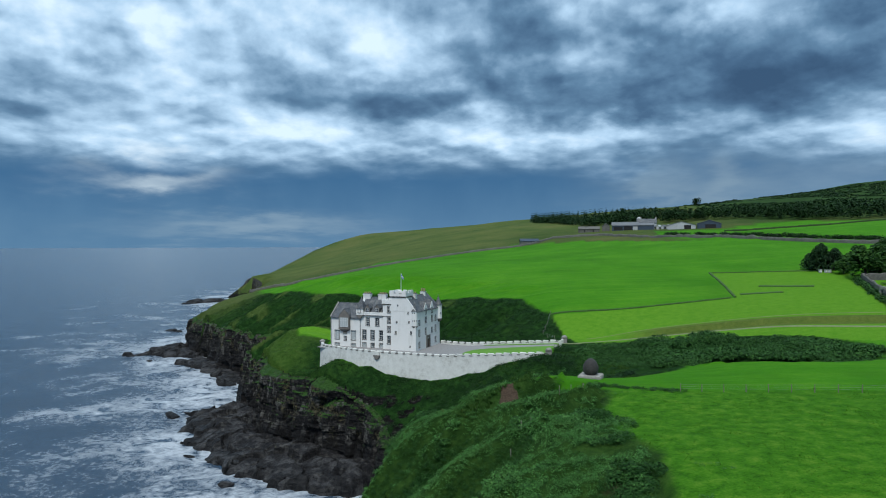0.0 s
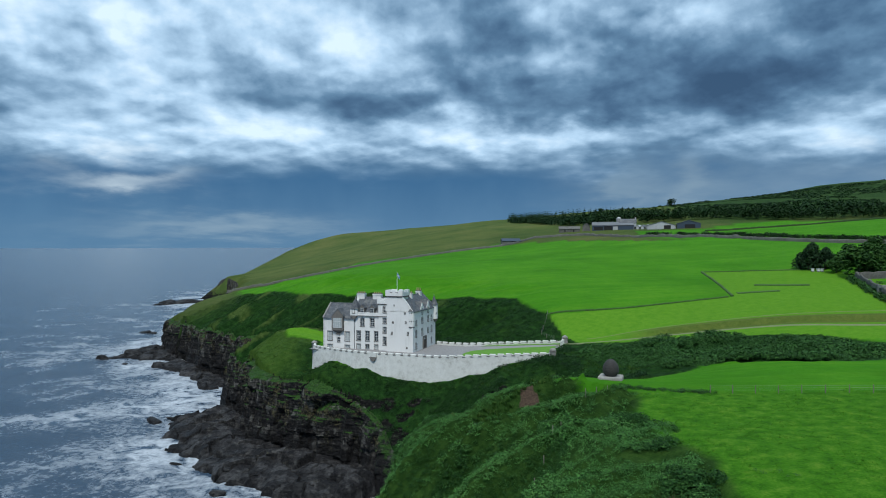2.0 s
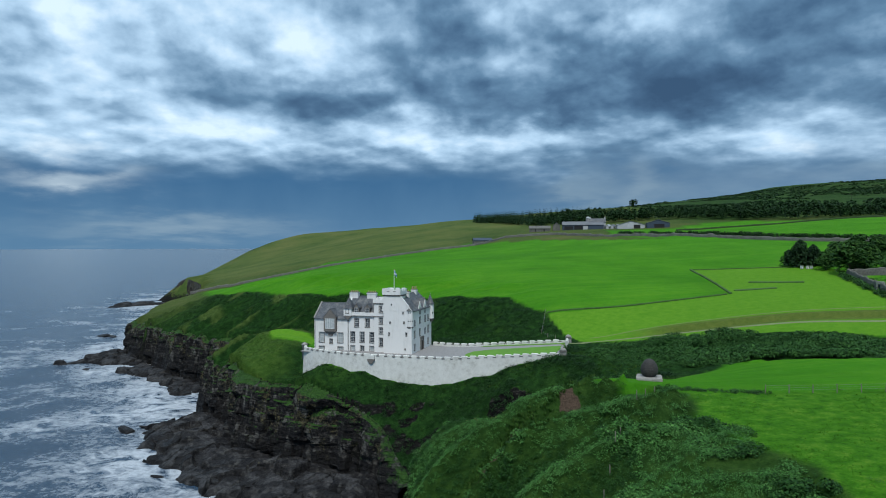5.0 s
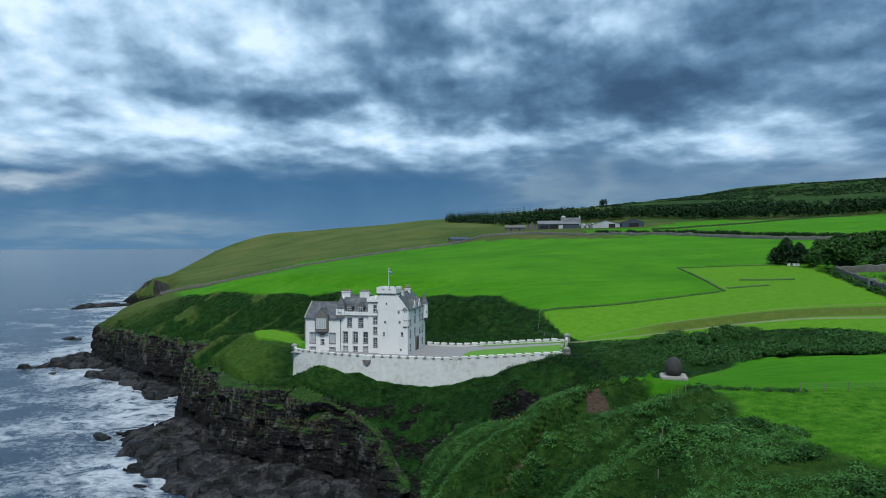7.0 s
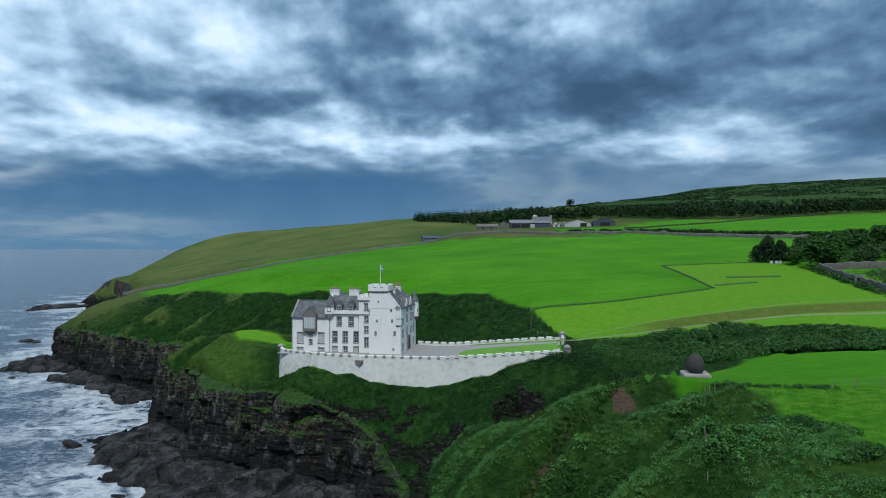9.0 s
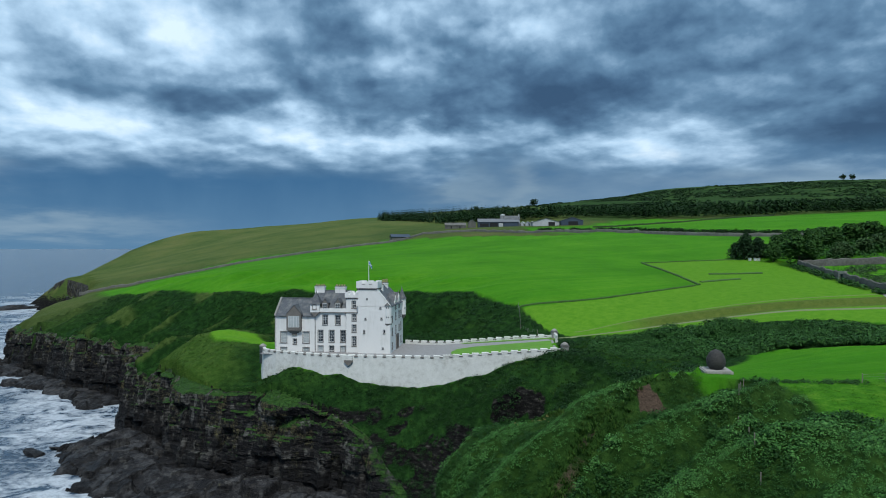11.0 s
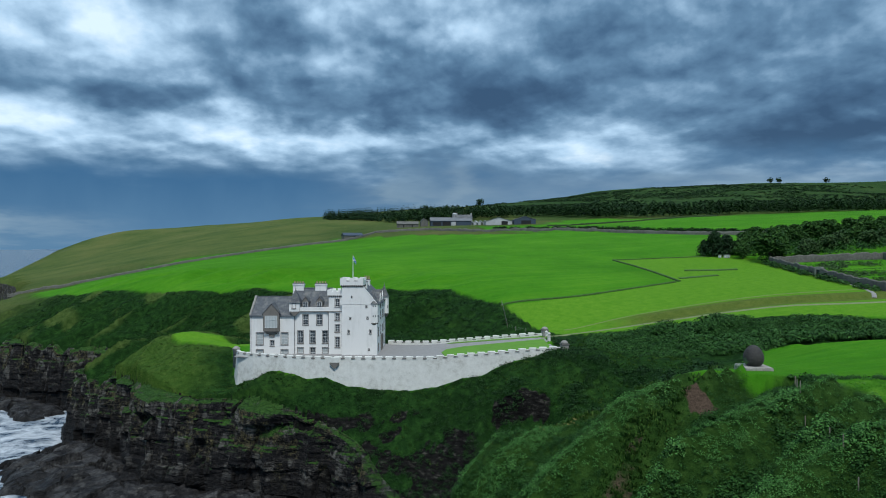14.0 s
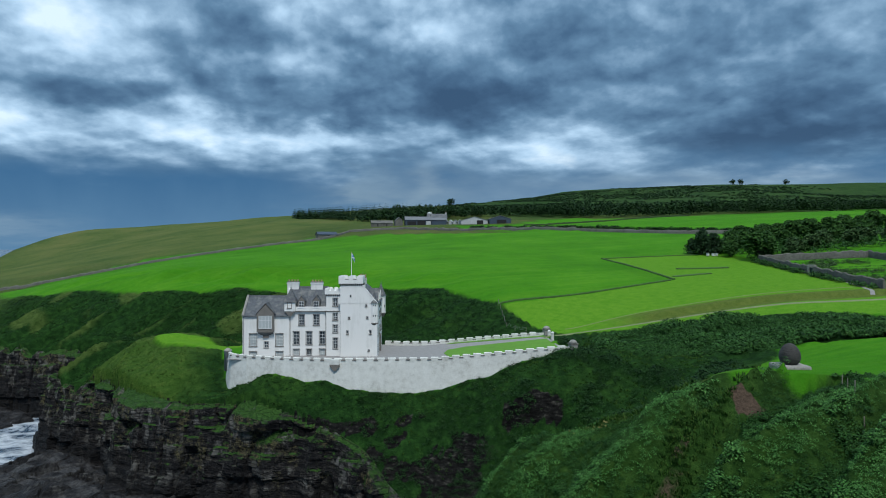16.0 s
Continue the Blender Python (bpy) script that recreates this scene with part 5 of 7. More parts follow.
def grid_mesh(name, co, rows, cols, mat, flat=True):
    idx = np.arange(rows * cols).reshape(rows, cols)
    q = np.stack([idx[:-1, :-1], idx[:-1, 1:], idx[1:, 1:], idx[1:, :-1]], -1).reshape(-1, 4)
    me = bpy.data.meshes.new(name)
    me.vertices.add(len(co)), me.loops.add(q.size), me.polygons.add(len(q))
    me.vertices.foreach_set("co", np.asarray(co, float).ravel())
    me.loops.foreach_set("vertex_index", q.ravel().astype(np.int32))
    me.polygons.foreach_set("loop_start", np.arange(0, q.size, 4, dtype=np.int32))
    me.polygons.foreach_set("use_smooth", np.full(len(q), not flat))
    me.update(calc_edges=True)
    me.materials.append(mat)
    return me


def build_cliff(name, run0, run1, ds, dz, label):
    run = np.arange(run0, run1, ds)
    line = np.array([p[:2] for p in COAST_LINE])
    cx, cy = np.interp(run, COAST_RUN, line[:, 0]), np.interp(run, COAST_RUN, line[:, 1])
    k = np.ones(9) / 9
    pad = lambda a: np.convolve(np.pad(a, 4, mode="edge"), k, mode="valid")
    tx, ty = pad(np.gradient(pad(cx))), pad(np.gradient(pad(cy)))
    ll = np.hypot(tx, ty)
    ix, iy = ty / ll, -tx / ll                      # inland
    face = np.interp(run, COAST_RUN, FACE)
    top = np.minimum(height(cx + ix * 4.9, cy + iy * 4.9), face + 2.0) - 0.3
    m = int(26 / dz)
    v = np.linspace(-0.12, 1.0, m)[:, None]
    S = np.broadcast_to(run, (m, len(run)))
    Z = v * top + 0.0
    inn = -0.9 + 3.0 * np.clip(v, 0, 1) ** 1.4 + np.zeros_like(S)
    # buttresses and gullies
    inn = inn - fbm(S, S * 0, 16, 3, 501) * 1.3 - (0.3 - np.abs(vnoise(S / 7.5, Z / 40.0, 503))) * 2.4
    # beds: each pushes out by its own amount, broken into blocks along the face
    dip = Z + S * 0.05 + fbm(S, Z, 22, 2, 505) * 0.8
    for thick, amp, blk, seed in ((4.6, 0.8, 9.0, 511), (1.7, 0.26, 3.2, 512), (0.6, 0.12, 1.5, 513)):
        lay_k = np.floor(dip / thick)
        brk = np.floor(S / blk + lattice(lay_k, lay_k * 0, seed) * 7)
        inn = inn - (lattice(brk, lay_k, seed + 9) - 0.5) * 2 * amp * smooth(1 - v, -0.02, 0.08)
    inn = inn + smooth(-np.abs(vnoise(S / 4.6 + Z * 0.02, Z / 34.0, 531)), -0.13, 0.0) * 1.3 + smooth(-np.abs(vnoise(S / 1.9, Z / 16.0, 533)), -0.14, 0.0) * 0.35
    inn = inn + smooth(v, 0.95, 1.0) * 1.2
    under = smooth(-Z, -5.0, -2.5) * smooth(fbm(S, S * 0, 14, 2, 521), 0.15, 0.5)
    inn = inn + under * 2.4
    X, Y = cx + ix * inn, cy + iy * inn
    # turf lip that runs back into the ground
    lipx, lipy = cx + ix * 5.6, cy + iy * 5.6
    lipz = height(lipx, lipy) - 1.6
    co = np.concatenate([np.stack([X, Y, Z], -1).reshape(-1, 3), np.stack([lipx, lipy, lipz], -1)])
    me = grid_mesh(name, co, m + 1, len(run), M_CLIFF)
    return tagged(new(name, me), label, "cliff", kind="structure")


def run_at(x, y):
    return float(line_distance(np.array([x]), np.array([y]), COAST_LINE)[1][0])


build_cliff("cliff_castle", run_at(-10, 137), run_at(-82, 253), 0.32, 0.3, "dark bedded sandstone cliff below the castle with lichen and turf ledges")
build_cliff("cliff_head", run_at(-80, 250), run_at(-182, 372), 0.55, 0.45, "dark rock cliff of the grassy headland")
build_cliff("cliff_far", run_at(-200, 500), run_at(-322, 790), 2.0, 1.0, "distant dark cliff of the far head")


def build_shelf(name, outline, step, rise, seed, label, tilt=(0.0, 0.0), cell=4.5):
    """A wave-cut shelf of cracked, tilted rock plates inside a plan outline."""
    xs, ys = [p[0] for p in outline], [p[1] for p in outline]
    gx, gy = np.arange(min(xs) - 4, max(xs) + 4, step), np.arange(min(ys) - 4, max(ys) + 4, step)
    X, Y = np.meshgrid(gx, gy)
    d, _, _ = line_distance(X, Y, outline, True)
    d = np.where(inside(X, Y, outline), d, -d) + fbm(X, Y, 9, 3, seed) * 3.6
    # plates from jittered cells, long along the beds
    a = 0.5
    U, V = (X * math.cos(a) + Y * math.sin(a)) / (cell * 1.7), (-X * math.sin(a) + Y * math.cos(a)) / cell
    best, second = np.full(X.shape, 9.0), np.full(X.shape, 9.0)
    hgt, tx, ty = np.zeros(X.shape), np.zeros(X.shape), np.zeros(X.shape)
    iu, iv = np.floor(U), np.floor(V)
    for du in (-1, 0, 1):
        for dv in (-1, 0, 1):
            cu, cv = iu + du, iv + dv
            pu, pv = cu + lattice(cu, cv, seed + 1), cv + lattice(cu, cv, seed + 2)
            dist = np.hypot(U - pu, V - pv)
            nearer = dist < best
            second = np.where(nearer, best, np.minimum(second, dist))
            hgt = np.where(nearer, lattice(cu, cv, seed + 3), hgt)
            tx = np.where(nearer, (U - pu) * (lattice(cu, cv, seed + 4) - 0.5), tx)
            ty = np.where(nearer, (V - pv) * (lattice(cu, cv, seed + 5) - 0.3), ty)
            best = np.where(nearer, dist, best)
    crack = smooth(second - best, 0.0, 0.09)
    Z = smooth(d, -0.6, 2.4) * rise * 0.45 + smooth(d, 1.0, 13.0) * rise * 0.6 + hgt * 2.3 + tx * 1.5 + ty * 2.0 + np.floor(fbm(X * 0.8 + Y * 0.3, Y, 2.6, 2, seed + 11) * 2.5) * 0.16 + (X - np.mean(xs)) * tilt[0] + (Y - np.mean(ys)) * tilt[1] - (1 - crack) * 1.0 + fbm(X, Y, 1.6, 3, seed + 7) * 0.07
    Z = Z - smooth(-d, -0.3, 0.9) * 3.6 - 0.4
    co = np.stack([X.ravel(), Y.ravel(), Z.ravel()], 1)
    me = grid_mesh(name, co, len(gy), len(gx), M_SHORE)
    return tagged(new(name, me), label, "rock shelf", kind="structure")


build_shelf("rock_shelf_castle", [(-13, 142), (-20, 138), (-32, 138), (-45, 142), (-60, 153), (-72, 164), (-82, 178), (-91, 189), (-93, 203), (-91, 215), (-84, 222), (-73, 214), (-62, 200), (-54, 181), (-40, 170), (-22, 158), (-12, 151)], 0.38, 3.1, 601,
            "dark cracked rock shelf at the foot of the castle cliff", (0.045, 0.0))
build_shelf("rock_shelf_point", [(-192, 312), (-180, 330), (-186, 352), (-176, 350), (-160, 330), (-150, 314), (-162, 311), (-172, 318)], 0.8, 1.8, 621, "low wave-washed rock spit below the headland", (0.02, 0.0), 5.0)
build_shelf("rock_shelf_cove", [(-152, 296), (-148, 312), (-134, 300), (-118, 282), (-106, 266), (-98, 256), (-104, 250), (-118, 264), (-132, 282), (-142, 290)], 0.8, 1.8, 631, "dark rock ledges at the foot of the headland cliff", (0.0, 0.0), 5.0)
build_shelf("rock_shelf_far", [(-330, 610), (-300, 640), (-285, 660), (-300, 668), (-330, 640)], 2.0, 2.0, 641, "far low skerry beyond the headland", (0.0, 0.0), 9.0)


def boulder_mesh(seed):
    rnd = random.Random(seed)
    bm = bmesh.new()
    bmesh.ops.create_icosphere(bm, subdivisions=2, radius=1)
    cuts = [(Vector((rnd.gauss(0, 1), rnd.gauss(0, 1), rnd.gauss(0, 1))).normalized(), rnd.uniform(0.45, 0.8)) for _ in range(9)]
    for v in bm.verts:
        for n, d in cuts:
            over = v.co.dot(n) - d
            if over > 0:
                v.co -= n * over
    bmesh.ops.remove_doubles(bm, verts=bm.verts[:], dist=0.02)
    return finish("boulder", bm, M_SHORE)


def build_boulders():
    rnd = random.Random(12)
    kinds = [boulder_mesh(s) for s in range(6)]
    def drop(x, y, s, z, flat=0.6):
        ob = new("boulder", rnd.choice(kinds))
        ob.matrix_basis = pose(x, y, z, rnd.uniform(-15, 15), rnd.uniform(-15, 15), rnd.uniform(0, 360)) @ Matrix.Diagonal((s * rnd.uniform(0.9, 1.7), s, s * flat * rnd.uniform(0.7, 1.2), 1))
        tagged(ob, "dark wet angular boulder on the rocky shore", "boulder", "shore boulders")
    for _ in range(70):
        a = rnd.random()
        x, y = -14 - 40 * a + rnd.uniform(-3, 3), 143 + 12 * a * a + rnd.uniform(-3, 5)
        drop(x, y, rnd.choice((0.5, 0.7, 0.9, 1.3)), 1.6 + rnd.uniform(-0.2, 0.4))
    for _ in range(30):
        a = rnd.random()
        drop(-56 - 30 * a + rnd.uniform(-3, 3), 163 + 38 * a + rnd.uniform(-2, 2), rnd.choice((0.6, 0.8, 1.2)), 2.0 + rnd.uniform(-0.2, 0.3))
    for x, y, s in ((-99, 199, 2.4), (-95, 203, 1.6), (-70, 158, 1.8), (-50, 139, 1.9), (-224, 414, 4.5), (-218, 411, 3.0), (-104, 262, 2.2), (-170, 300, 2.0)):
        drop(x, y, s, 0.2, 0.4)
    # big tumbled slabs under the castle cliff, lichen-yellow
    for x, y, s in ((-43, 157, 2.6), (-40.5, 156, 1.9), (-45.5, 159.5, 2.0), (-30, 149, 2.2)):
        drop(x, y, s, 3.4, 0.75)


build_boulders()

# ---------------------------------------------------------------- plants
def leaf_material(name, dark, light, tips=None, rough=0.7):
    m, N, bs = material(name)
    geo = N.n("ShaderNodeNewGeometry")
    r = geo.outputs["Random Per Island"]
    p = geo.outputs["Position"]
    v = N.math("ADD", N.math("MULTIPLY", r, 0.55), N.math("MULTIPLY", N.noise(p, 0.22, 4), 0.45))
    stops = [(0.2, dark), (0.62, light)] + ([(0.9, tips)] if tips else [])
    N.put(bs.inputs["Base Color"], N.ramp(v, stops))
    bs.inputs["Roughness"].default_value = rough
    bs.inputs["Specular IOR Level"].default_value = 0.12
    return m


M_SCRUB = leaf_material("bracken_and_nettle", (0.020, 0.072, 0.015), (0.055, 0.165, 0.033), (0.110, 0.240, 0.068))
M_GRASS = leaf_material("long_grass", (0.016, 0.052, 0.008), (0.038, 0.098, 0.014), (0.085, 0.125, 0.03))
# darker copy of the scrub colour, with the shade between ribs painted in
M_FURROW_SHADE = leaf_material("furrow_shade_scrub", (0.007, 0.029, 0.006), (0.019, 0.070, 0.012), (0.045, 0.120, 0.026))
M_BUSH = leaf_material("hawthorn_scrub", (0.011, 0.038, 0.009), (0.031, 0.100, 0.019), (0.068, 0.165, 0.038))
# shaded copy of the scrub colour, painted dark for the gully
M_SCRUB_SHADE = leaf_material("shaded_scrub", (0.004, 0.017, 0.004), (0.013, 0.048, 0.010), (0.034, 0.088, 0.020))
M_WOOD = leaf_material("woodland_leaf", (0.005, 0.018, 0.005), (0.014, 0.044, 0.010), (0.028, 0.070, 0.015))
M_TREE = leaf_material("broadleaf", (0.011, 0.038, 0.008), (0.030, 0.088, 0.014), (0.058, 0.13, 0.024))
M_PALE = leaf_material("sallow_leaf", (0.020, 0.050, 0.014), (0.050, 0.105, 0.032), (0.085, 0.14, 0.05))
M_FIR = leaf_material("fir_needle", (0.006, 0.020, 0.008), (0.018, 0.050, 0.016))
M_BARK = plain("grey_bark", (0.06, 0.05, 0.04), 0.95, grain=6, vary=0.4, bump=0.5)
M_BANK = leaf_material("bank_grass", (0.006, 0.024, 0.004), (0.016, 0.050, 0.008), (0.042, 0.080, 0.016))
M_KNOLL = leaf_material("knoll_grass", (0.026, 0.066, 0.010), (0.046, 0.098, 0.015), (0.090, 0.130, 0.030))
# pale crest grass, lightened further to read as lit
M_CREST_PALE = leaf_material("pale_crest_grass", (0.030, 0.068, 0.012), (0.058, 0.105, 0.020), (0.105, 0.140, 0.040))
M_FLOWER = leaf_material("dry_seed_heads", (0.12, 0.13, 0.04), (0.26, 0.24, 0.09))


def clump(seed, leaves, radius, leaf, tall=0.8, droop=0.3):
    """One plant clump: leaf blades set over a low dome. Returns corners (n, 4, 3)."""
    rnd = np.random.RandomState(seed)
    a, e = rnd.uniform(0, 2 * np.pi, leaves), np.arccos(rnd.uniform(0.0, 1.0, leaves))
    n = np.stack([np.sin(e) * np.cos(a), np.sin(e) * np.sin(a), np.cos(e)], 1)
    c = n * radius * rnd.uniform(0.55, 1.0, (leaves, 1)) * np.array([1, 1, tall])
    up = np.array([0, 0, 1.0]) + n * 0.9 + rnd.normal(0, 0.45, (leaves, 3))
    up /= np.linalg.norm(up, axis=1, keepdims=True)
    side = np.cross(up, rnd.normal(0, 1, (leaves, 3)))
    side /= np.linalg.norm(side, axis=1, keepdims=True)
    fwd = np.cross(side, up)
    s = leaf * rnd.uniform(0.6, 1.25, (leaves, 1))
    tip = c + fwd * s - np.array([0, 0, droop]) * s
    return np.stack([c - side * s * 0.45, c - fwd * s * 0.3 + up * s * 0.1, c + side * s * 0.45, tip], 1)


def tuft(seed, blades, radius, h):
    rnd = np.random.RandomState(seed)
    a = rnd.uniform(0, 2 * np.pi, blades)
    base = np.stack([np.cos(a), np.sin(a), a * 0], 1) * radius * rnd.uniform(0, 1, (blades, 1))
    lean = np.stack([np.cos(a), np.sin(a), a * 0], 1) * rnd.uniform(0.1, 0.7, (blades, 1)) * h
    w = np.stack([-np.sin(a), np.cos(a), a * 0], 1) * h * 0.16
    top = base + lean + np.array([0, 0, 1.0]) * h * rnd.uniform(0.6, 1.1, (blades, 1))
    mid = base + lean * 0.35 + np.array([0, 0, 1.0]) * h * 0.5
    return np.stack([base - w, base + w, mid + w * 0.8, top], 1)


def scatter(name, places, sizes, shapes, mat, label, category, seed, parent=None, squash=None):
    """Many copies of clump shapes joined into one mesh."""
    rnd = np.random.RandomState(seed)
    places, sizes = np.asarray(places, float), np.asarray(sizes, float)
    pick = rnd.randint(0, len(shapes), len(places))
    ang = rnd.uniform(0, 2 * np.pi, len(places))
    out = []
    for k, sh in enumerate(shapes):
        w = np.nonzero(pick == k)[0]
        if not len(w):
            continue
        ca, sa = np.cos(ang[w])[:, None, None], np.sin(ang[w])[:, None, None]
        x, y, z = sh[None, :, :, 0], sh[None, :, :, 1], sh[None, :, :, 2]
        q = np.stack([x * ca - y * sa, x * sa + y * ca, z + 0 * ca], -1) * sizes[w][:, None, None, None]
        out.append((q + places[w][:, None, None, :]).reshape(-1, 4, 3))
    co = np.concatenate(out).reshape(-1, 3)
    n = len(co) // 4
    me = bpy.data.meshes.new(name)
    me.vertices.add(len(co)), me.loops.add(len(co)), me.polygons.add(n)
    me.vertices.foreach_set("co", co.ravel())
    me.loops.foreach_set("vertex_index", np.arange(len(co), dtype=np.int32))
    me.polygons.foreach_set("loop_start", np.arange(0, len(co), 4, dtype=np.int32))
    me.update(calc_edges=True)
    me.materials.append(mat)
    ob = new(name, me)
    if parent is not None:
        ob.parent = parent
        return ob
    return tagged(ob, label, category, kind="stuff")


def field_edge(x, y):
    """How far inside mown or grazed grass (positive) a place lies."""
    best = np.full(np.shape(x), -1e9)
    for poly in (EGG_FIELD, NORTH_FIELDS, CASTLE_LAWN, TERRACE):
        d, _, _ = line_distance(x, y, poly, True)
        best = np.maximum(best, np.where(inside(x, y, poly), d, -d))
    return best


def strew(x0, x1, y0, y1, per_m2, seed, keep):
    rnd = np.random.RandomState(seed)
    n = int((x1 - x0) * (y1 - y0) * per_m2)
    x, y = rnd.uniform(x0, x1, n), rnd.uniform(y0, y1, n)
    ok = keep(x, y)
    x, y = x[ok], y[ok]
    z = height(x, y)
    ok = z > 1.5
    return np.stack([x, y, z], 1)[ok], rnd.uniform(0.6, 1.3, int(ok.sum()))


def coast_d(x, y):
    d, _, s = line_distance(x, y, COAST_LINE)
    return d * s


SCRUB_BAND = [(36, 158), (44, 162), (68, 154), (88, 141), (93, 130), (84, 117.5), (71.5, 116), (63.5, 124.5), (55, 128), (42, 139), (33, 149)]
CLUMPS = [clump(s, 32, 0.64, 0.155, 1.0) for s in range(7)]
FINE = [tuft(60 + s, 8, 0.4, 0.3) for s in range(6)]
BUSHES = [clump(20 + s, 64, 0.9, 0.23, 1.0) for s in range(5)]
TUFTS = [tuft(40 + s, 9, 0.35, 0.42) for s in range(6)]


def build_scrub():
    rnd = np.random.RandomState(3)
    def mound(x, y):
        e = field_edge(x, y)
        bare = np.hypot((x - 20.5) / 1.5, (y - 93.7) / 1.8) + 0.25 * fbm(x, y, 1.5, 2, 815) > 0.9
        open_turf = fbm(x, y, 8, 3, 801) > 0.42
        return (e < 0.4 + fbm(x, y, 6, 2, 803) * 2.0) & (coast_d(x, y) > 1) & bare & ~(open_turf & (e > -10)) & (x + 0.25 * y < 66)
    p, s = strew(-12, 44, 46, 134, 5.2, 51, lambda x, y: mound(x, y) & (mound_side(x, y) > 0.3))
    patch = fbm(p[:, 0], p[:, 1], 5, 3, 805)
    tall = s * (0.7 + 0.6 * smooth(patch, -0.3, 0.7))
    p[:, 2] += 0.35 * np.clip(fbm(p[:, 0], p[:, 1], 2.6, 2, 807), -0.4, 1.0)
    hd, _, _ = line_distance(p[:, 0], p[:, 1], [(22, 97), (15, 95), (7, 92), (-2, 89)])
    cd, _, _ = line_distance(p[:, 0], p[:, 1], [(26, 104), (18, 105), (13.5, 111), (8, 114)])
    leafy = (np.minimum(hd - 1.2, cd - 0.8) + patch > 0.4)
    # furrow plants get the darker colour, standing for shade between the ribs
    damp_or_shaded = furrows(p[:, 0], p[:, 1]) + 0.10 * patch > 0.27
    scatter("scrub", p[leafy & ~damp_or_shaded], tall[leafy & ~damp_or_shaded], CLUMPS, M_SCRUB, "dense bracken along the ribs of the near slope", "scrub", 5)
    scatter("scrub", p[leafy & damp_or_shaded], tall[leafy & damp_or_shaded], CLUMPS, M_FURROW_SHADE, "near-slope scrub in the furrows, shade put into its colour", "scrub", 20)
    scatter("long_grass", p[~leafy], s[~leafy] * 1.3, TUFTS, M_GRASS, "rough long grass among the bracken of the near slope", "grass", 6)
    dark = (patch > 0.2) & (rnd.rand(len(p)) < 0.10)
    scatter("thorn_scrub", p[dark], s[dark] * 0.85, BUSHES, M_BUSH, "dark low thorn bushes scattered over the near slope", "scrub", 7)
    # the egg's hedge and bushes straying into the grazed field
    def stray(x, y):
        e = field_edge(x, y)
        return (fbm(x, y, 4, 3, 811) > 0.62 + 0.07 * np.clip(e, 0, 20)) & (e > -0.5) & (e < 9) & (y < 95) & (x < 52)
    p, s = strew(22, 52, 46, 95, 1.1, 52, stray)
    scatter("thorn_scrub", p, s * 0.5, CLUMPS, M_SCRUB, "straggling bushes at the edge of the pasture", "scrub", 8)
    t = rnd.rand(160)
    hx, hy = 33.5 + 13.5 * t, 94.0 - 5.0 * t ** 0.7
    hx, hy = hx + rnd.normal(0, 0.5, 160), hy + rnd.normal(0, 0.5, 160)
    ok = (np.abs(vnoise(t * 14, t * 0, 9)) < 0.75)
    scatter("hedge_bushes", np.stack([hx, hy, height(hx, hy)], 1)[ok], rnd.uniform(0.25, 0.55, 160)[ok], BUSHES, M_BUSH, "low ragged hedge of dark bushes beside the egg", "hedge", 9)
    # gully and seaward slopes below the castle
    def gully(x, y):
        return (field_edge(x, y) < -0.5) & (coast_d(x, y) > 4) & ~inside(x, y, SCRUB_BAND)
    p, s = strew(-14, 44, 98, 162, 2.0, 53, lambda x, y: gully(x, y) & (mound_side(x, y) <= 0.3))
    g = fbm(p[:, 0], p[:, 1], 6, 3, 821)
    # the gully's shade is put into its plant colour
    scatter("scrub", p[g > -0.25], s[g > -0.25] * (1.0 + 0.5 * smooth(p[g > -0.25][:, 0], 6, 16)), CLUMPS, M_SCRUB_SHADE, "bracken filling the gully below the castle wall, coloured dark as shade", "scrub", 10)
    scatter("long_grass", p[g <= -0.25], s[g <= -0.25] * 1.1, FINE, M_GRASS, "rank grass on the steep bank below the castle wall", "grass", 11)
    def bank(x, y):
        return (field_edge(x, y) < -0.6) & (coast_d(x, y) > 3.0)
    p, s = strew(-100, -9, 148, 262, 2.2, 54, bank)
    ok = (p[:, 2] > 17.5) | (rnd.rand(len(p)) < 0.25)
    p, s = p[ok], s[ok]
    kn = (p[:, 0] < -40 + 3 * fbm(p[:, 0], p[:, 1], 8, 2, 822)) & (p[:, 1] < 214)
    scatter("long_grass", p[~kn], s[~kn] * 1.0, FINE, M_BANK, "rough dark grass below the castle wall", "grass", 12)
    scatter("long_grass", p[kn], s[kn] * 0.7, FINE, M_KNOLL, "rough paler grass over the knoll beside the castle", "grass", 18)
    def north(x, y):
        return (field_edge(x, y) < -1.0) & (coast_d(x, y) > 6) & ((x > -8) | (y - 0.0 * x > 212 - 0.35 * (x + 8)))
    p, s = strew(-130, 38, 183, 330, 1.1, 55, north)
    g = fbm(p[:, 0], p[:, 1], 12, 3, 831)
    g = g + np.where(p[:, 0] < -14, -0.5, 0.6) - 0.8 * north_crest(p[:, 0], p[:, 1])
    # crest tufts take the pale colour that also carries the ribs' light
    on_crest = north_crest(p[:, 0], p[:, 1]) > 0.45
    thick = (g > -0.2) & ~on_crest
    # uses the gully's shade-dark plant colour too
    scatter("scrub", p[thick], s[thick] * 1.0, CLUMPS, M_SCRUB_SHADE, "bracken on the ribbed slope behind the castle", "scrub", 13)
    scatter("long_grass", p[on_crest], s[on_crest] * 0.9, FINE, M_CREST_PALE, "pale grass along the crests behind the castle, coloured as if lit", "grass", 19)
    g = np.where(on_crest, 9.0, g)
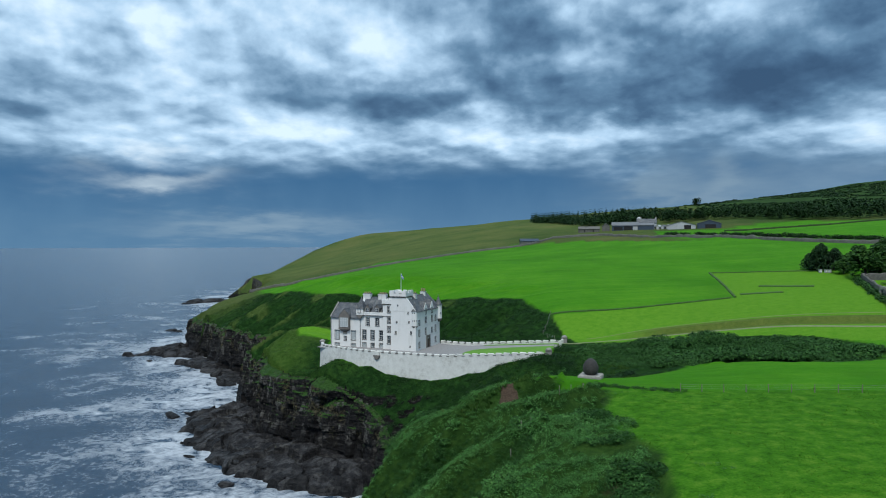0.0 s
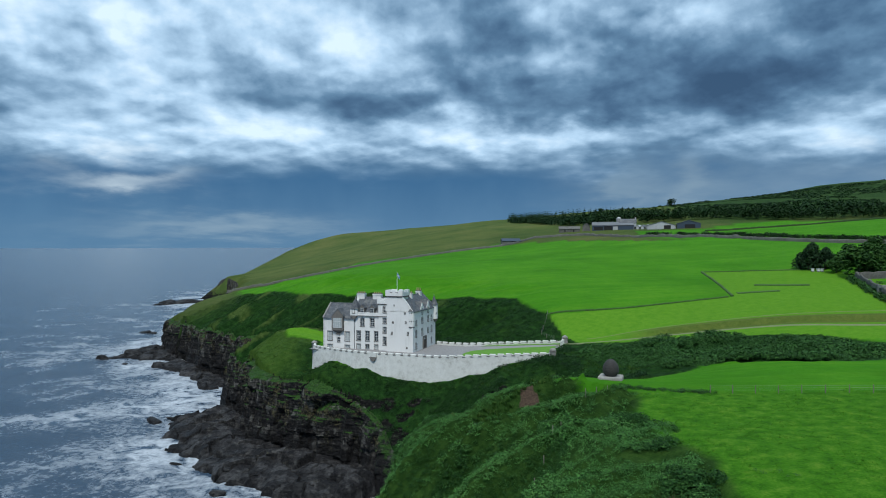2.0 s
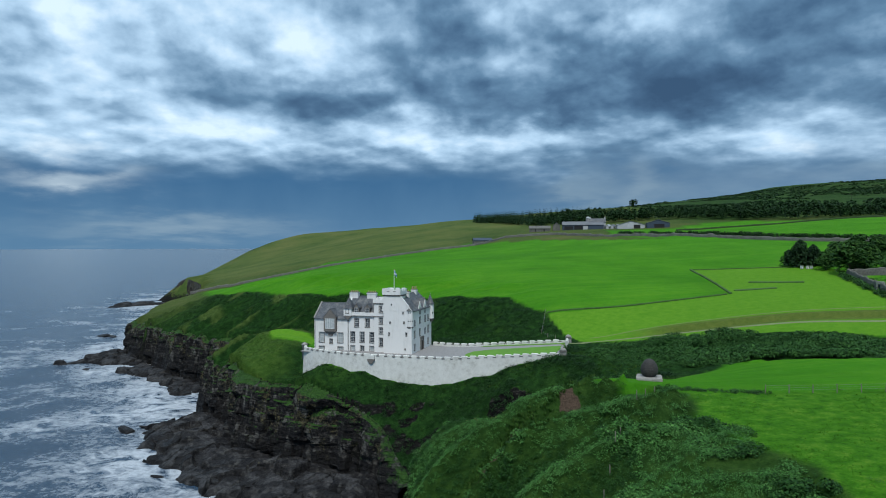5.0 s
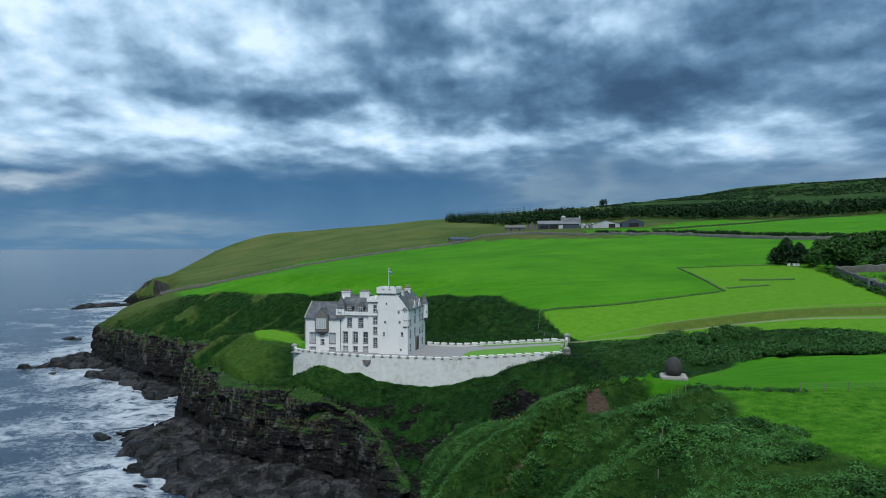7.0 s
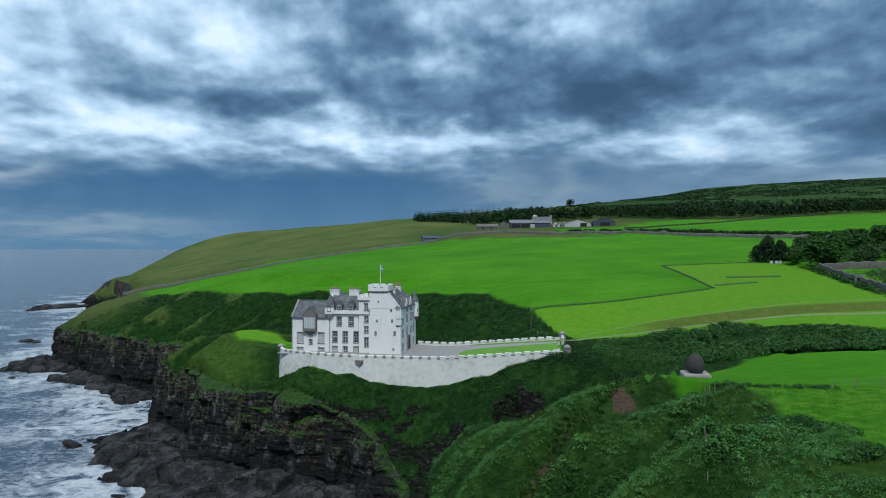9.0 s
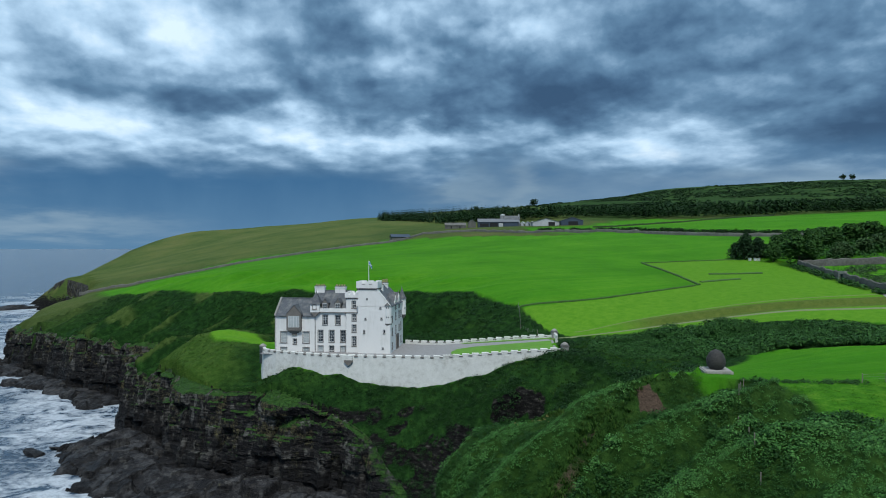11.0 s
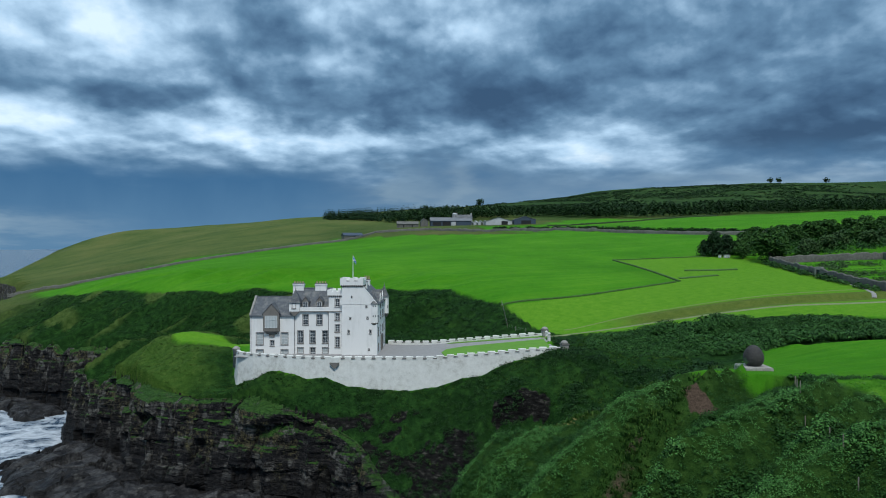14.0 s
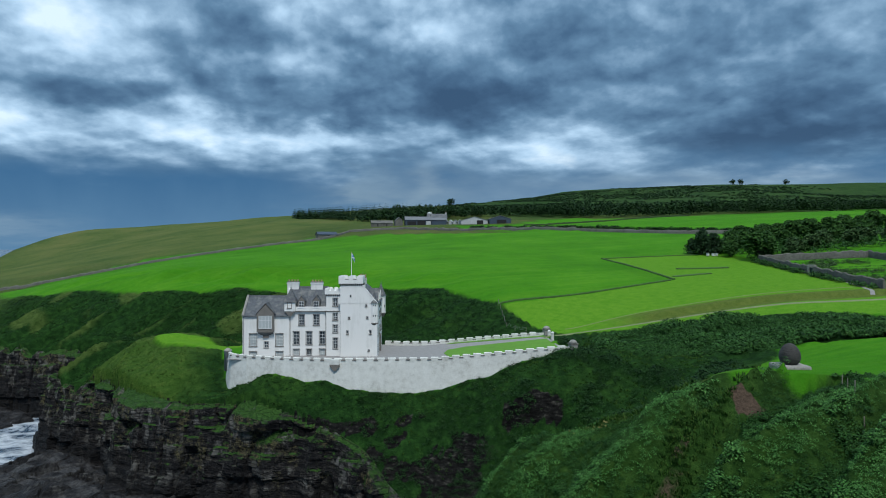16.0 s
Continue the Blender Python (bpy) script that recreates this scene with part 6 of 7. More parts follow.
    scatter("long_grass", p[g <= -0.2], s[g <= -0.2] * 1.2, FINE, M_BANK, "dark grass on the slope behind the castle", "grass", 14)
    # sunken band of bushes east of the gate
    def band(x, y):
        return inside(x, y, SCRUB_BAND)
    p, s = strew(33, 94, 113, 163, 1.6, 56, band)
    lump = fbm(p[:, 0], p[:, 1], 9, 3, 841)
    p[:, 2] += np.clip(lump, -0.2, 1) * 0.8
    scatter("bush_thicket", p, s * (0.85 + 0.4 * smooth(lump, -0.4, 0.6)), BUSHES, M_BUSH, "dense dark thicket filling the hollow beyond the gate", "thicket", 15)
    # rough tussocks in the near pasture
    p, s = strew(34, 110, 44, 90, 3.2, 58, lambda x, y: (field_edge(x, y) > 0.3) & (fbm(x, y, 3.5, 3, 861) > -0.05))
    scatter("pasture_tussocks", p, s * 0.36, FINE, leaf_material("pasture_grass", (0.040, 0.145, 0.008), (0.060, 0.18, 0.010), (0.10, 0.22, 0.025)), "rough tussocky grass of the near pasture", "grass", 17)
    # seed heads on the crest of the near slope
    p, s = strew(2, 20, 103, 117, 0.9, 57, lambda x, y: mound(x, y) & (line_distance(x, y, [(16, 106), (11, 110.5), (5, 113)])[0] < 1.6) & (np.abs(fbm(x, y, 3, 2, 851)) < 0.3))
    p[:, 2] += 0.3
    scatter("seed_heads", p, s * 0.55, TUFTS, M_FLOWER, "pale seed heads on the crest of the slope", "grass", 16)


build_scrub()


def limb(bm, a, b, r0, r1, sides=6):
    axis_v = (Vector(b) - Vector(a)).normalized()
    u = axis_v.orthogonal().normalized()
    w = axis_v.cross(u)
    rings = []
    for c, r in ((Vector(a), r0), (Vector(a).lerp(Vector(b), 0.5) + u * r0 * 0.4, (r0 + r1) / 2), (Vector(b), r1)):
        rings.append([bm.verts.new(c + (u * math.cos(2 * math.pi * i / sides) + w * math.sin(2 * math.pi * i / sides)) * r) for i in range(sides)])
    for lo, hi in zip(rings, rings[1:]):
        for i in range(sides):
            bm.faces.new((lo[i], lo[(i + 1) % sides], hi[(i + 1) % sides], hi[i]))
    bm.faces.new(rings[0][::-1]), bm.faces.new(rings[-1])


def tree(seed, h, w, mat, label, conifer=False, leaf=0.55, n=150):
    """A tree: tapered trunk with limbs, and a crown of many leaf clumps with gaps."""
    rnd = random.Random(seed)
    t = tagged(new("conifer_tree" if conifer else "broadleaf_tree"), label, "tree")
    bm = bmesh.new()
    limb(bm, (0, 0, -0.4), (0.1, 0, h * 0.55), w * 0.045, w * 0.025, 8)
    pts, sizes = [], []
    if conifer:
        limb(bm, (0.1, 0, h * 0.55), (0.0, 0, h * 0.95), w * 0.025, 0.03, 6)
        for i in range(n):
            k = (i / n) ** 0.8
            z = h * (0.08 + 0.9 * k)
            r = w * 0.5 * (1 - k) ** 0.62 * rnd.uniform(0.3, 1.15)
            a = rnd.uniform(0, 6.283)
            pts.append((r * math.cos(a), r * math.sin(a), z)), sizes.append(rnd.uniform(0.7, 1.2) * (0.5 + 0.7 * (1 - k)))
    else:
        for i in range(7):
            a, e = rnd.uniform(0, 6.283), rnd.uniform(0.3, 0.8)
            tip = (w * 0.33 * math.cos(a), w * 0.33 * math.sin(a), h * e + h * 0.1)
            limb(bm, (0.05, 0, h * rnd.uniform(0.25, 0.5)), tip, w * 0.02, 0.03)
        lobes = [(rnd.uniform(-0.28, 0.28) * w, rnd.uniform(-0.28, 0.28) * w, h * rnd.uniform(0.28, 0.76), rnd.uniform(0.2, 0.3) * w) for _ in range(9)] + [(0, 0, h * 0.72, 0.26 * w)]
        for i in range(n):
            lx, ly, lz, lr = rnd.choice(lobes)
            d = Vector((rnd.gauss(0, 1), rnd.gauss(0, 1), rnd.gauss(0, 1) * 0.8 + 0.15)).normalized() * lr * rnd.uniform(0.75, 1.05)
            z = min(lz + d.z, h)
            if z < h * 0.06:
                continue
            pts.append((lx + d.x, ly + d.y, z)), sizes.append(rnd.uniform(0.7, 1.3))
    part("trunk", bm, M_BARK, t)
    shapes = [clump(100 + seed * 7 + k, 9, leaf * 1.2, leaf, 0.8) for k in range(4)]
    scatter("crown", pts, sizes, shapes, mat, "", "", seed, parent=t)
    return t


def build_trees():
    rnd = random.Random(8)
    fir = tree(1, 8.2, 8.2, M_FIR, "dark conifer at the corner of the walled garden", True, 0.6, 330)
    oak = tree(2, 8.6, 9.5, M_TREE, "round-crowned broadleaf tree outside the garden wall", False, 0.62, 520)
    ash = tree(3, 7.6, 7.5, M_TREE, "dark broadleaf tree in the garden shelter belt", False, 0.62, 420)
    sal = tree(4, 6.0, 7.0, M_PALE, "pale grey-green sallow in the garden shelter belt", False, 0.55, 380)
    def at(t, x, y, s=1.0, grp=""):
        m = pose(x, y, float(height(x, y)), 0, 0, rnd.uniform(0, 360)) @ Matrix.Diagonal((s, s, s * rnd.uniform(0.92, 1.08), 1))
        if not t.get("used"):
            t.matrix_basis = m
            t["used"] = 1
            if grp:
                t["group"] = grp
            return t
        c = copy_thing(t, m)
        c.scale = m.to_scale()
        return c
    for x, y, s in ((121, 237, 1.0), (123.5, 240, 1.08), (126, 236, 0.95), (128.5, 241, 0.9), (119.6, 240.5, 0.72)):
        at(fir, x, y, s, "garden conifers")
    for x, y, s in ((127.5, 216, 1.0), (139, 226, 0.85)):
        at(oak, x, y, s, "garden broadleaf trees")
    for x, y, s in ((131, 234, 0.85), (125.5, 227, 0.7), (137, 240, 0.9), (146, 243, 1.0), (155, 246, 1.0), (165, 250, 1.05), (176, 252, 1.1), (188, 255, 1.1), (200, 258, 1.1), (150, 254, 1.0), (170, 262, 1.0), (190, 266, 1.0), (212, 262, 1.1), (160, 240, 0.8), (225, 268, 1.1), (240, 272, 1.2), (205, 245, 1.0), (185, 240, 0.9)):
        at(ash, x, y, s, "shelter belt trees")
    for x, y, s in ((141, 217, 0.8), (147, 220, 0.85), (152, 226, 0.9), (160, 228, 0.95), (170, 231, 1.0), (180, 230, 1.0), (192, 233, 1.0), (205, 234, 1.0), (134, 222, 0.7)):
        at(sal, x, y, s, "pale sallows")
    r = np.random.RandomState(77)
    x, y = r.uniform(126, 250, 900), r.uniform(212, 285, 900)
    ok = inside(x, y, [(126, 216), (121, 238), (150, 262), (200, 275), (250, 290), (250, 240), (200, 226), (160, 214), (138, 214)])
    p = np.stack([x, y, height(x, y) + r.uniform(0.3, 2.5, 900)], 1)[ok]
    scatter("undergrowth", p, r.uniform(1.0, 2.2, len(p)), BUSHES, M_BUSH, "dark undergrowth filling the shelter belt", "thicket", 78)
    lone = tree(5, 11.0, 12.0, M_WOOD, "lone round tree on the skyline of the hill", False, 0.9, 160)
    lone.matrix_basis = pose(234, 938, float(height(234, 938)) - 0.5)
    hill = tree(6, 13.0, 15.0, M_WOOD, "small wind-shaped tree on the hill crest", False, 1.1, 120)
    for k, (x, y) in enumerate(((1010, 1320), (1040, 1330), (1128, 1290))):
        m = pose(x, y, float(height(x, y)) - 0.5, 0, 0, 70 * k)
        if k == 0:
            hill.matrix_basis = m
            hill["group"] = "hill crest trees"
        else:
            copy_thing(hill, m)


build_trees()


def build_woods():
    rnd = np.random.RandomState(21)
    crowns = [np.concatenate([clump(200 + 9 * s + k, 12, 1.0, 0.85, 1.1) * np.array([1.5, 1.5, 1.6]) + np.array([rnd.normal(0, 0.9), rnd.normal(0, 0.9), 2.2 + 1.6 * k]) for k in range(4)]) for s in range(5)]
    firs = [np.concatenate([clump(300 + 9 * s + k, 10, 1.0, 0.8, 0.9) * (1.9 - 0.36 * k) + np.array([0, 0, 1.2 + 1.9 * k]) for k in range(5)]) for s in range(4)]
    def belt(front, back, n, seed):
        r = np.random.RandomState(seed)
        front, back = rounded(front, 2), rounded(back, 2)
        def along(line, t):
            run = np.concatenate([[0], np.cumsum([math.dist(p, q) for p, q in zip(line, line[1:])])])
            a = np.array(line)
            return np.stack([np.interp(t * run[-1], run, a[:, 0]), np.interp(t * run[-1], run, a[:, 1])], 1)
        t, k = r.rand(n), r.rand(n)
        p = along(front, t) * (1 - k[:, None]) + along(back, t) * k[:, None] + r.normal(0, 1.5, (n, 2))
        return np.stack([p[:, 0], p[:, 1], height(p[:, 0], p[:, 1])], 1), r.uniform(0.8, 1.25, n)
    p, s = belt([(20, 800), (50, 700), (66, 645), (100, 634)], [(12, 860), (80, 760), (130, 720), (150, 690)], 520, 31)
    scatter("fir_plantation", p, s * 1.1, firs, M_FIR, "dark conifer plantation along the skyline", "wood", 41)
    p, s = belt([(62, 650), (100, 640), (133, 632), (195, 626), (215, 590), (233, 558)], [(110, 720), (150, 700), (200, 690), (235, 680), (262, 640), (275, 610)], 620, 32)
    scatter("wood", p, s * 1.05, crowns, M_WOOD, "mixed woodland behind the farm", "wood", 42)
    p, s = belt([(236, 566), (262, 535), (290, 522), (330, 532), (368, 540), (430, 548), (520, 560), (680, 590)], [(262, 650), (320, 620), (360, 610), (420, 620), (520, 640), (640, 680), (760, 720)], 1300, 33)
    scatter("wood", p, s * 1.1, crowns, M_WOOD, "dark woodland belt at the foot of the hill", "wood", 43)
    # gorse and bracken on the hill
    n = 9000
    x, y = rnd.uniform(230, 1000, n), rnd.uniform(620, 1250, n)
    ok = (fbm(x, y, 90, 4, 871) > -0.25) & (y > 600 + 0.1 * x)
    p = np.stack([x, y, height(x, y)], 1)[ok]
    shapes = [clump(400 + s, 16, 1.6, 1.3, 0.6) for s in range(4)]
    scatter("hill_scrub", p, rnd.uniform(0.8, 2.2, len(p)), shapes, M_WOOD, "dark gorse and heather patches on the hill", "scrub", 44)
    # roadside hedge behind the dyke
    t = rnd.rand(800)
    line = np.array([(112, 472), (126, 449), (159, 379), (193, 322), (230, 288), (290, 250)])
    run = np.concatenate([[0], np.cumsum(np.hypot(*np.diff(line, axis=0).T))])
    hx, hy = np.interp(t * run[-1], run, line[:, 0]), np.interp(t * run[-1], run, line[:, 1])
    keep = np.abs(vnoise(t * 90, t * 0, 17)) < 0.62
    hx, hy = hx[keep], hy[keep]
    scatter("hedgerow", np.stack([hx, hy, height(hx, hy)], 1), rnd.uniform(1.7, 2.9, len(hx)), BUSHES, M_WOOD, "gappy roadside hedge of dark bushes behind the dyke", "hedge", 45)


build_woods()

# ---------------------------------------------------------------- dykes, farm, walled garden, fences
M_DYKE = plain("drystone_dyke", (0.12, 0.12, 0.108), 0.95, grain=2.2, vary=0.55, bump=0.6, dist=0.1)
M_SHEET = plain("grey_sheet_roof", (0.13, 0.14, 0.15), 0.6, grain=1.2, vary=0.25, bump=0.1)
M_SHEETW = plain("pale_sheet_wall", (0.40, 0.42, 0.43), 0.6, grain=1.0, vary=0.2, bump=0.1)
# near-black colour standing in for the shade inside openings
M_DARK = plain("dark_opening", (0.012, 0.013, 0.015), 0.9, bump=0)
M_BLUE = plain("slate_blue_cladding", (0.035, 0.055, 0.085), 0.6, grain=1.0, vary=0.2, bump=0.1)


def dyke(name, line, h, w, label, category="wall", mat=None, seed=1, step=1.2):
    """A dry-stone wall that follows the ground, with an uneven cope."""
    rnd = random.Random(seed)
    pts = resample([(p[0], p[1], 0) for p in line], step)
    zs = height(np.array([p.x for p in pts]), np.array([p.y for p in pts]))
    bm = bmesh.new()
    rows = []
    for i, p in enumerate(pts):
        t = (pts[min(i + 1, len(pts) - 1)] - pts[max(i - 1, 0)]).normalized()
        s = Vector((-t.y, t.x, 0)) * (w / 2)
        hh = h * rnd.uniform(0.86, 1.1)
        q = Vector((p.x + rnd.uniform(-0.06, 0.06), p.y + rnd.uniform(-0.06, 0.06), float(zs[i])))
        up = Vector((0, 0, 1))
        rows.append([bm.verts.new(v) for v in (q - s * 1.2 - up * 0.5, q - s * 1.1 + up * hh * 0.5, q - s * 0.8 + up * hh * 0.9, q + up * hh, q + s * 0.8 + up * hh * 0.9, q + s * 1.1 + up * hh * 0.5, q + s * 1.2 - up * 0.5)])
    for a, b in zip(rows, rows[1:]):
        for k in range(6):
            bm.faces.new((a[k], a[k + 1], b[k + 1], b[k]))
    bm.faces.new(rows[0]), bm.faces.new(rows[-1][::-1])
    return tagged(new(name, finish(name, bm, mat or M_DYKE)), label, category)


MOOR_DYKE = [(34, 522), (12, 494), (-51, 474), (-112, 452), (-153, 444), (-185, 440)]
ROAD_DYKE = [(34, 523), (72, 505), (101, 450), (135, 386), (169, 321), (200, 288), (260, 240)]
dyke("field_dyke", MOOR_DYKE, 1.5, 0.9, "grey dry-stone dyke between the green field and the moor", seed=2)
dyke("field_dyke", ROAD_DYKE, 1.7, 1.0, "pale dry-stone dyke along the farm road", seed=3)
dyke("field_dyke", [(150, 470), (174, 476), (240, 497), (303, 518), (330, 534)], 1.2, 0.9, "dark turf dyke across the upper pasture", mat=plain("dark_turf_dyke", (0.025, 0.055, 0.012), 0.95, grain=2, vary=0.5), seed=4)
dyke("field_dyke", [(440, 430), (520, 470), (600, 500)], 1.2, 0.9, "dark dyke on the far pasture", seed=14)
M_TURF = plain("rank_turf_bank", (0.036, 0.092, 0.014), 0.95, grain=2, vary=0.5, bump=0.5, dist=0.1)
dyke("turf_dyke", [(28, 195), (42, 195.2), (55, 195.6), (70, 197), (83, 198.4)], 0.4, 0.7, "low overgrown turf dyke below the big field", mat=M_TURF, seed=5)
dyke("turf_dyke", [(83.4, 198.6), (85.5, 220), (88, 249)], 0.45, 0.7, "low overgrown dyke beside the paddock", mat=M_TURF, seed=6)
dyke("turf_dyke", [(88, 249), (105, 243), (121, 236)], 0.35, 0.6, "low turf dyke at the top of the paddock", mat=M_TURF, seed=7)
dyke("turf_dyke", [(95, 214.5), (102, 211), (109.5, 208)], 0.3, 2.6, "short grassy earthwork in the paddock", mat=M_TURF, seed=8)
dyke("turf_dyke", [(86, 203), (92, 202.6), (98, 202)], 0.2, 2.4, "faint grassy earthwork in the paddock", mat=M_TURF, seed=9)


def verge(name, line, width, lift, mat, label, category):
    """A strip that lies on the ground along a line."""
    pts = resample([(p[0], p[1], 0) for p in rounded(line, 2)], 1.0)
    bm = bmesh.new()
    rows = []
    cross = 5
    P = []
    for i, p in enumerate(pts):
        t = (pts[min(i + 1, len(pts) - 1)] - pts[max(i - 1, 0)]).normalized()
        s = Vector((-t.y, t.x, 0))
        for k in range(cross):
            q = p + s * (width * (k / (cross - 1) - 0.5))
            P.append((q.x, q.y))
    P = np.array(P)
    Z = height(P[:, 0], P[:, 1]) + lift
    for i in range(len(pts)):
        row = [bm.verts.new((P[i * cross + k, 0], P[i * cross + k, 1], Z[i * cross + k] - (0.25 if k in (0, cross - 1) else 0))) for k in range(cross)]
        rows.append(row)
    for a, b in zip(rows, rows[1:]):
        for k in range(cross - 1):
            bm.faces.new((a[k], a[k + 1], b[k + 1], b[k]))
    return tagged(new(name, finish(name, bm, mat, True)), label, category, kind="structure")


verge("drive", [(29.5, 169.5), (36, 169.4), (49, 167.2), (62, 164), (73.8, 160.5), (90, 155), (104.6, 149.5), (125, 141)], 1.7, 0.1, plain("worn_gravel_track", (0.15, 0.18, 0.08), 0.95, grain=6, vary=0.35), "worn gravel drive across the grass", "drive")
M_KERB = plain("pale_dry_turf", (0.13, 0.18, 0.05), 0.95, grain=3, vary=0.3)
verge("verge", [(38, 175.8), (54, 175), (74, 171.8), (96, 167.5), (113, 163)], 0.6, 0.08, M_KERB, "pale worn edge along the top of the bank", "path")
verge("garden_path", [(128, 214), (122, 192), (117, 176), (113, 163), (107.5, 155.5)], 1.3, 0.08, M_GRAVEL, "pale gravel path beside the garden wall", "path")


def house(name, x, y, turn, length, width, eaves, ridge, wall, roof, label, category="barn", openings=(), chimneys=0):
    """A gabled building; openings on its long front as (from, to, bottom, top, material)."""
    h = tagged(new(name), label, category)
    h.matrix_world = pose(x, y, float(height(x, y)) - 0.15, 0, 0, turn)
    L, W = length / 2, width / 2
    bm = bmesh.new()
    prism(bm, [(-W, -1.2), (W, -1.2), (W, eaves), (0, ridge - 0.1), (-W, eaves)], "x", -L, L)
    part("shell", bm, wall, h)
    bm = bmesh.new()
    k = (ridge - eaves) / W
    prism(bm, [(-W - 0.4, eaves - 0.4 * k), (0, ridge), (W + 0.4, eaves - 0.4 * k), (W + 0.4, eaves - 0.4 * k + 0.22), (0, ridge + 0.22), (-W - 0.4, eaves - 0.4 * k + 0.22)], "x", -L - 0.3, L + 0.3)
    part("roof", bm, roof, h)
    for a, b, c, d, m in openings:
        part("doorway" if d - c > 1.6 else "window", boxes((a, b, -W - 0.06, -W + 0.1, c, d)), m, h)
    for i in range(chimneys):
        cx = -L + 0.5 + i * (2 * L - 1.0) / max(1, chimneys - 1)
        c = part("chimney", boxes((cx - 0.5, cx + 0.5, -0.4, 0.4, ridge - 0.8, ridge + 1.4)), M_SHEETW, h)
        part("chimney_pot", tube(bmesh.new(), cx, 0, [(0.2, ridge + 1.4), (0.16, ridge + 1.9)], 8), M_POT, c)
    return h


house("stone_steading", 65, 557, -6, 17, 7, 2.6, 4.6, M_DYKE, M_DYKE, "roofless-looking grey stone steading at the farm", openings=[(-4, -3, 0, 2, M_DARK), (3, 4, 0, 2, M_DARK)])
house("stone_steading", 79, 560, 84, 9, 6, 3.6, 6.2, M_DYKE, M_SHEET, "short stone barn with a gable end")
house("long_barn", 94, 556, -6, 21, 9, 4.0, 6.6, M_BLUE, M_SHEET, "long slate-roofed barn with dark doors and a white door", openings=[(-9, -2, 0, 2.8, M_DARK), (-1, 5.5, 0, 3.2, M_DARK), (6.2, 9.8, 0, 3.0, M_SHEETW)])
house("dark_shed", 110, 552, -8, 12, 8, 3.6, 5.4, M_BLUE, M_SHEET, "dark clad farm shed")
for i in range(5):
    house("white_shed", 116.5 + i * 3.6, 552 - i * 1.1, 62, 6.5, 2.4, 2.1, 3.4, M_SHEETW, M_SHEETW if i % 2 else M_SHEET, "small white-painted farm shed in a row", "shed")
house("farmhouse", 114, 566, -8, 13, 7, 5.0, 8.0, M_SHEETW, M_SLATE, "white farmhouse with slate roof and end chimneys", "house", openings=[(-4.5, -3.5, 3.0, 4.3, M_DARK), (-0.5, 0.5, 3.0, 4.3, M_DARK), (3.5, 4.5, 3.0, 4.3, M_DARK)], chimneys=2)
house("dutch_barn", 135.5, 541, 80, 16, 21, 2.6, 5.6, M_SHEETW, M_SHEET, "wide low pale barn with a dark doorway")
house("dutch_barn", 154.5, 533, 80, 14, 17, 3.2, 5.8, M_BLUE, M_SHEET, "wide low dark barn with an open end")
# pale panel is a door; dark ones paint the shade of open ends
for x, y, w, m in ((132.5, 532.6, 5.5, M_SHEETW), (138.5, 532.2, 5.0, M_DARK), (154.0, 525.6, 7.5, M_DARK)):
    b = tagged(new("door_or_opening", finish("door_or_opening", boxes((-w / 2, w / 2, -0.15, 0.15, -0.5, 3.0)), m)), "tall gable-end panel: pale barn door, or dark sheet for a shaded opening", "door")
    b.matrix_world = pose(x, y, float(height(x, y)), 0, 0, -10)
house("field_shed", 16.5, 509, 12, 14, 5.5, 2.2, 3.9, M_DYKE, M_BLUE, "low dark-roofed stone shed on the dyke", openings=[(0.5, 1.8, 0, 1.7, M_DARK)])
silo = tagged(new("silo"), "grey round farm silo beside the barn", "silo")
silo.location = (107, 570, float(height(107, 570)))
part("shell", tube(bmesh.new(), 0, 0, [(2.0, -1), (2.0, 8.0)], 16), M_SHEET, silo, "", True)
part("dome", tube(bmesh.new(), 0, 0, [(2.05, 8.0), (1.6, 8.9), (0.8, 9.5), (0.1, 9.7)], 16), M_SHEETW, silo, "", True)

# walled garden
M_RUB = plain("old_rubble", (0.10, 0.098, 0.088), 0.95, grain=1.6, vary=0.6, bump=0.6, dist=0.1)
GARDEN = [(125, 213), (121.5, 198), (118.5, 186), (115.5, 172), (113.2, 157)]
gate_y = 184.0
dyke("garden_wall", GARDEN[:3] + [(118.2, 185.0)], 2.4, 0.7, "tall grey rubble wall of the walled garden", mat=M_RUB, seed=21)
dyke("garden_wall", [(117.8, 183.4), (115.5, 172), (113.2, 157)], 2.4, 0.7, "tall grey rubble garden wall with a ragged cope", mat=M_RUB, seed=22)
dyke("garden_wall", [(125, 213), (142, 209), (160, 204)], 2.3, 0.7, "far rubble wall of the walled garden", mat=M_RUB, seed=23)
dyke("garden_wall", [(160, 204), (156, 180), (150, 150)], 2.3, 0.7, "grey rubble wall at the back of the garden", mat=M_RUB, seed=24)
arch = tagged(new("garden_doorway"), "arched doorway in the garden wall with a dark door", "doorway")
arch.matrix_world = pose(118.0, 184.2, float(height(118, 184.2)) - 0.1, 0, 0, -77)
part("lintel", boxes((-1.0, 1.0, -0.5, 0.5, 2.1, 2.9)), M_GREY, arch)
part("jamb", boxes((-1.05, -0.6, -0.48, 0.48, -0.4, 2.1)), M_GREY, arch)
part("jamb", boxes((0.6, 1.05, -0.48, 0.48, -0.4, 2.1)), M_GREY, arch)
part("door", boxes((-0.6, 0.6, 0.1, 0.2, -0.3, 2.1)), M_BLUE, arch, "dark blue wooden door")


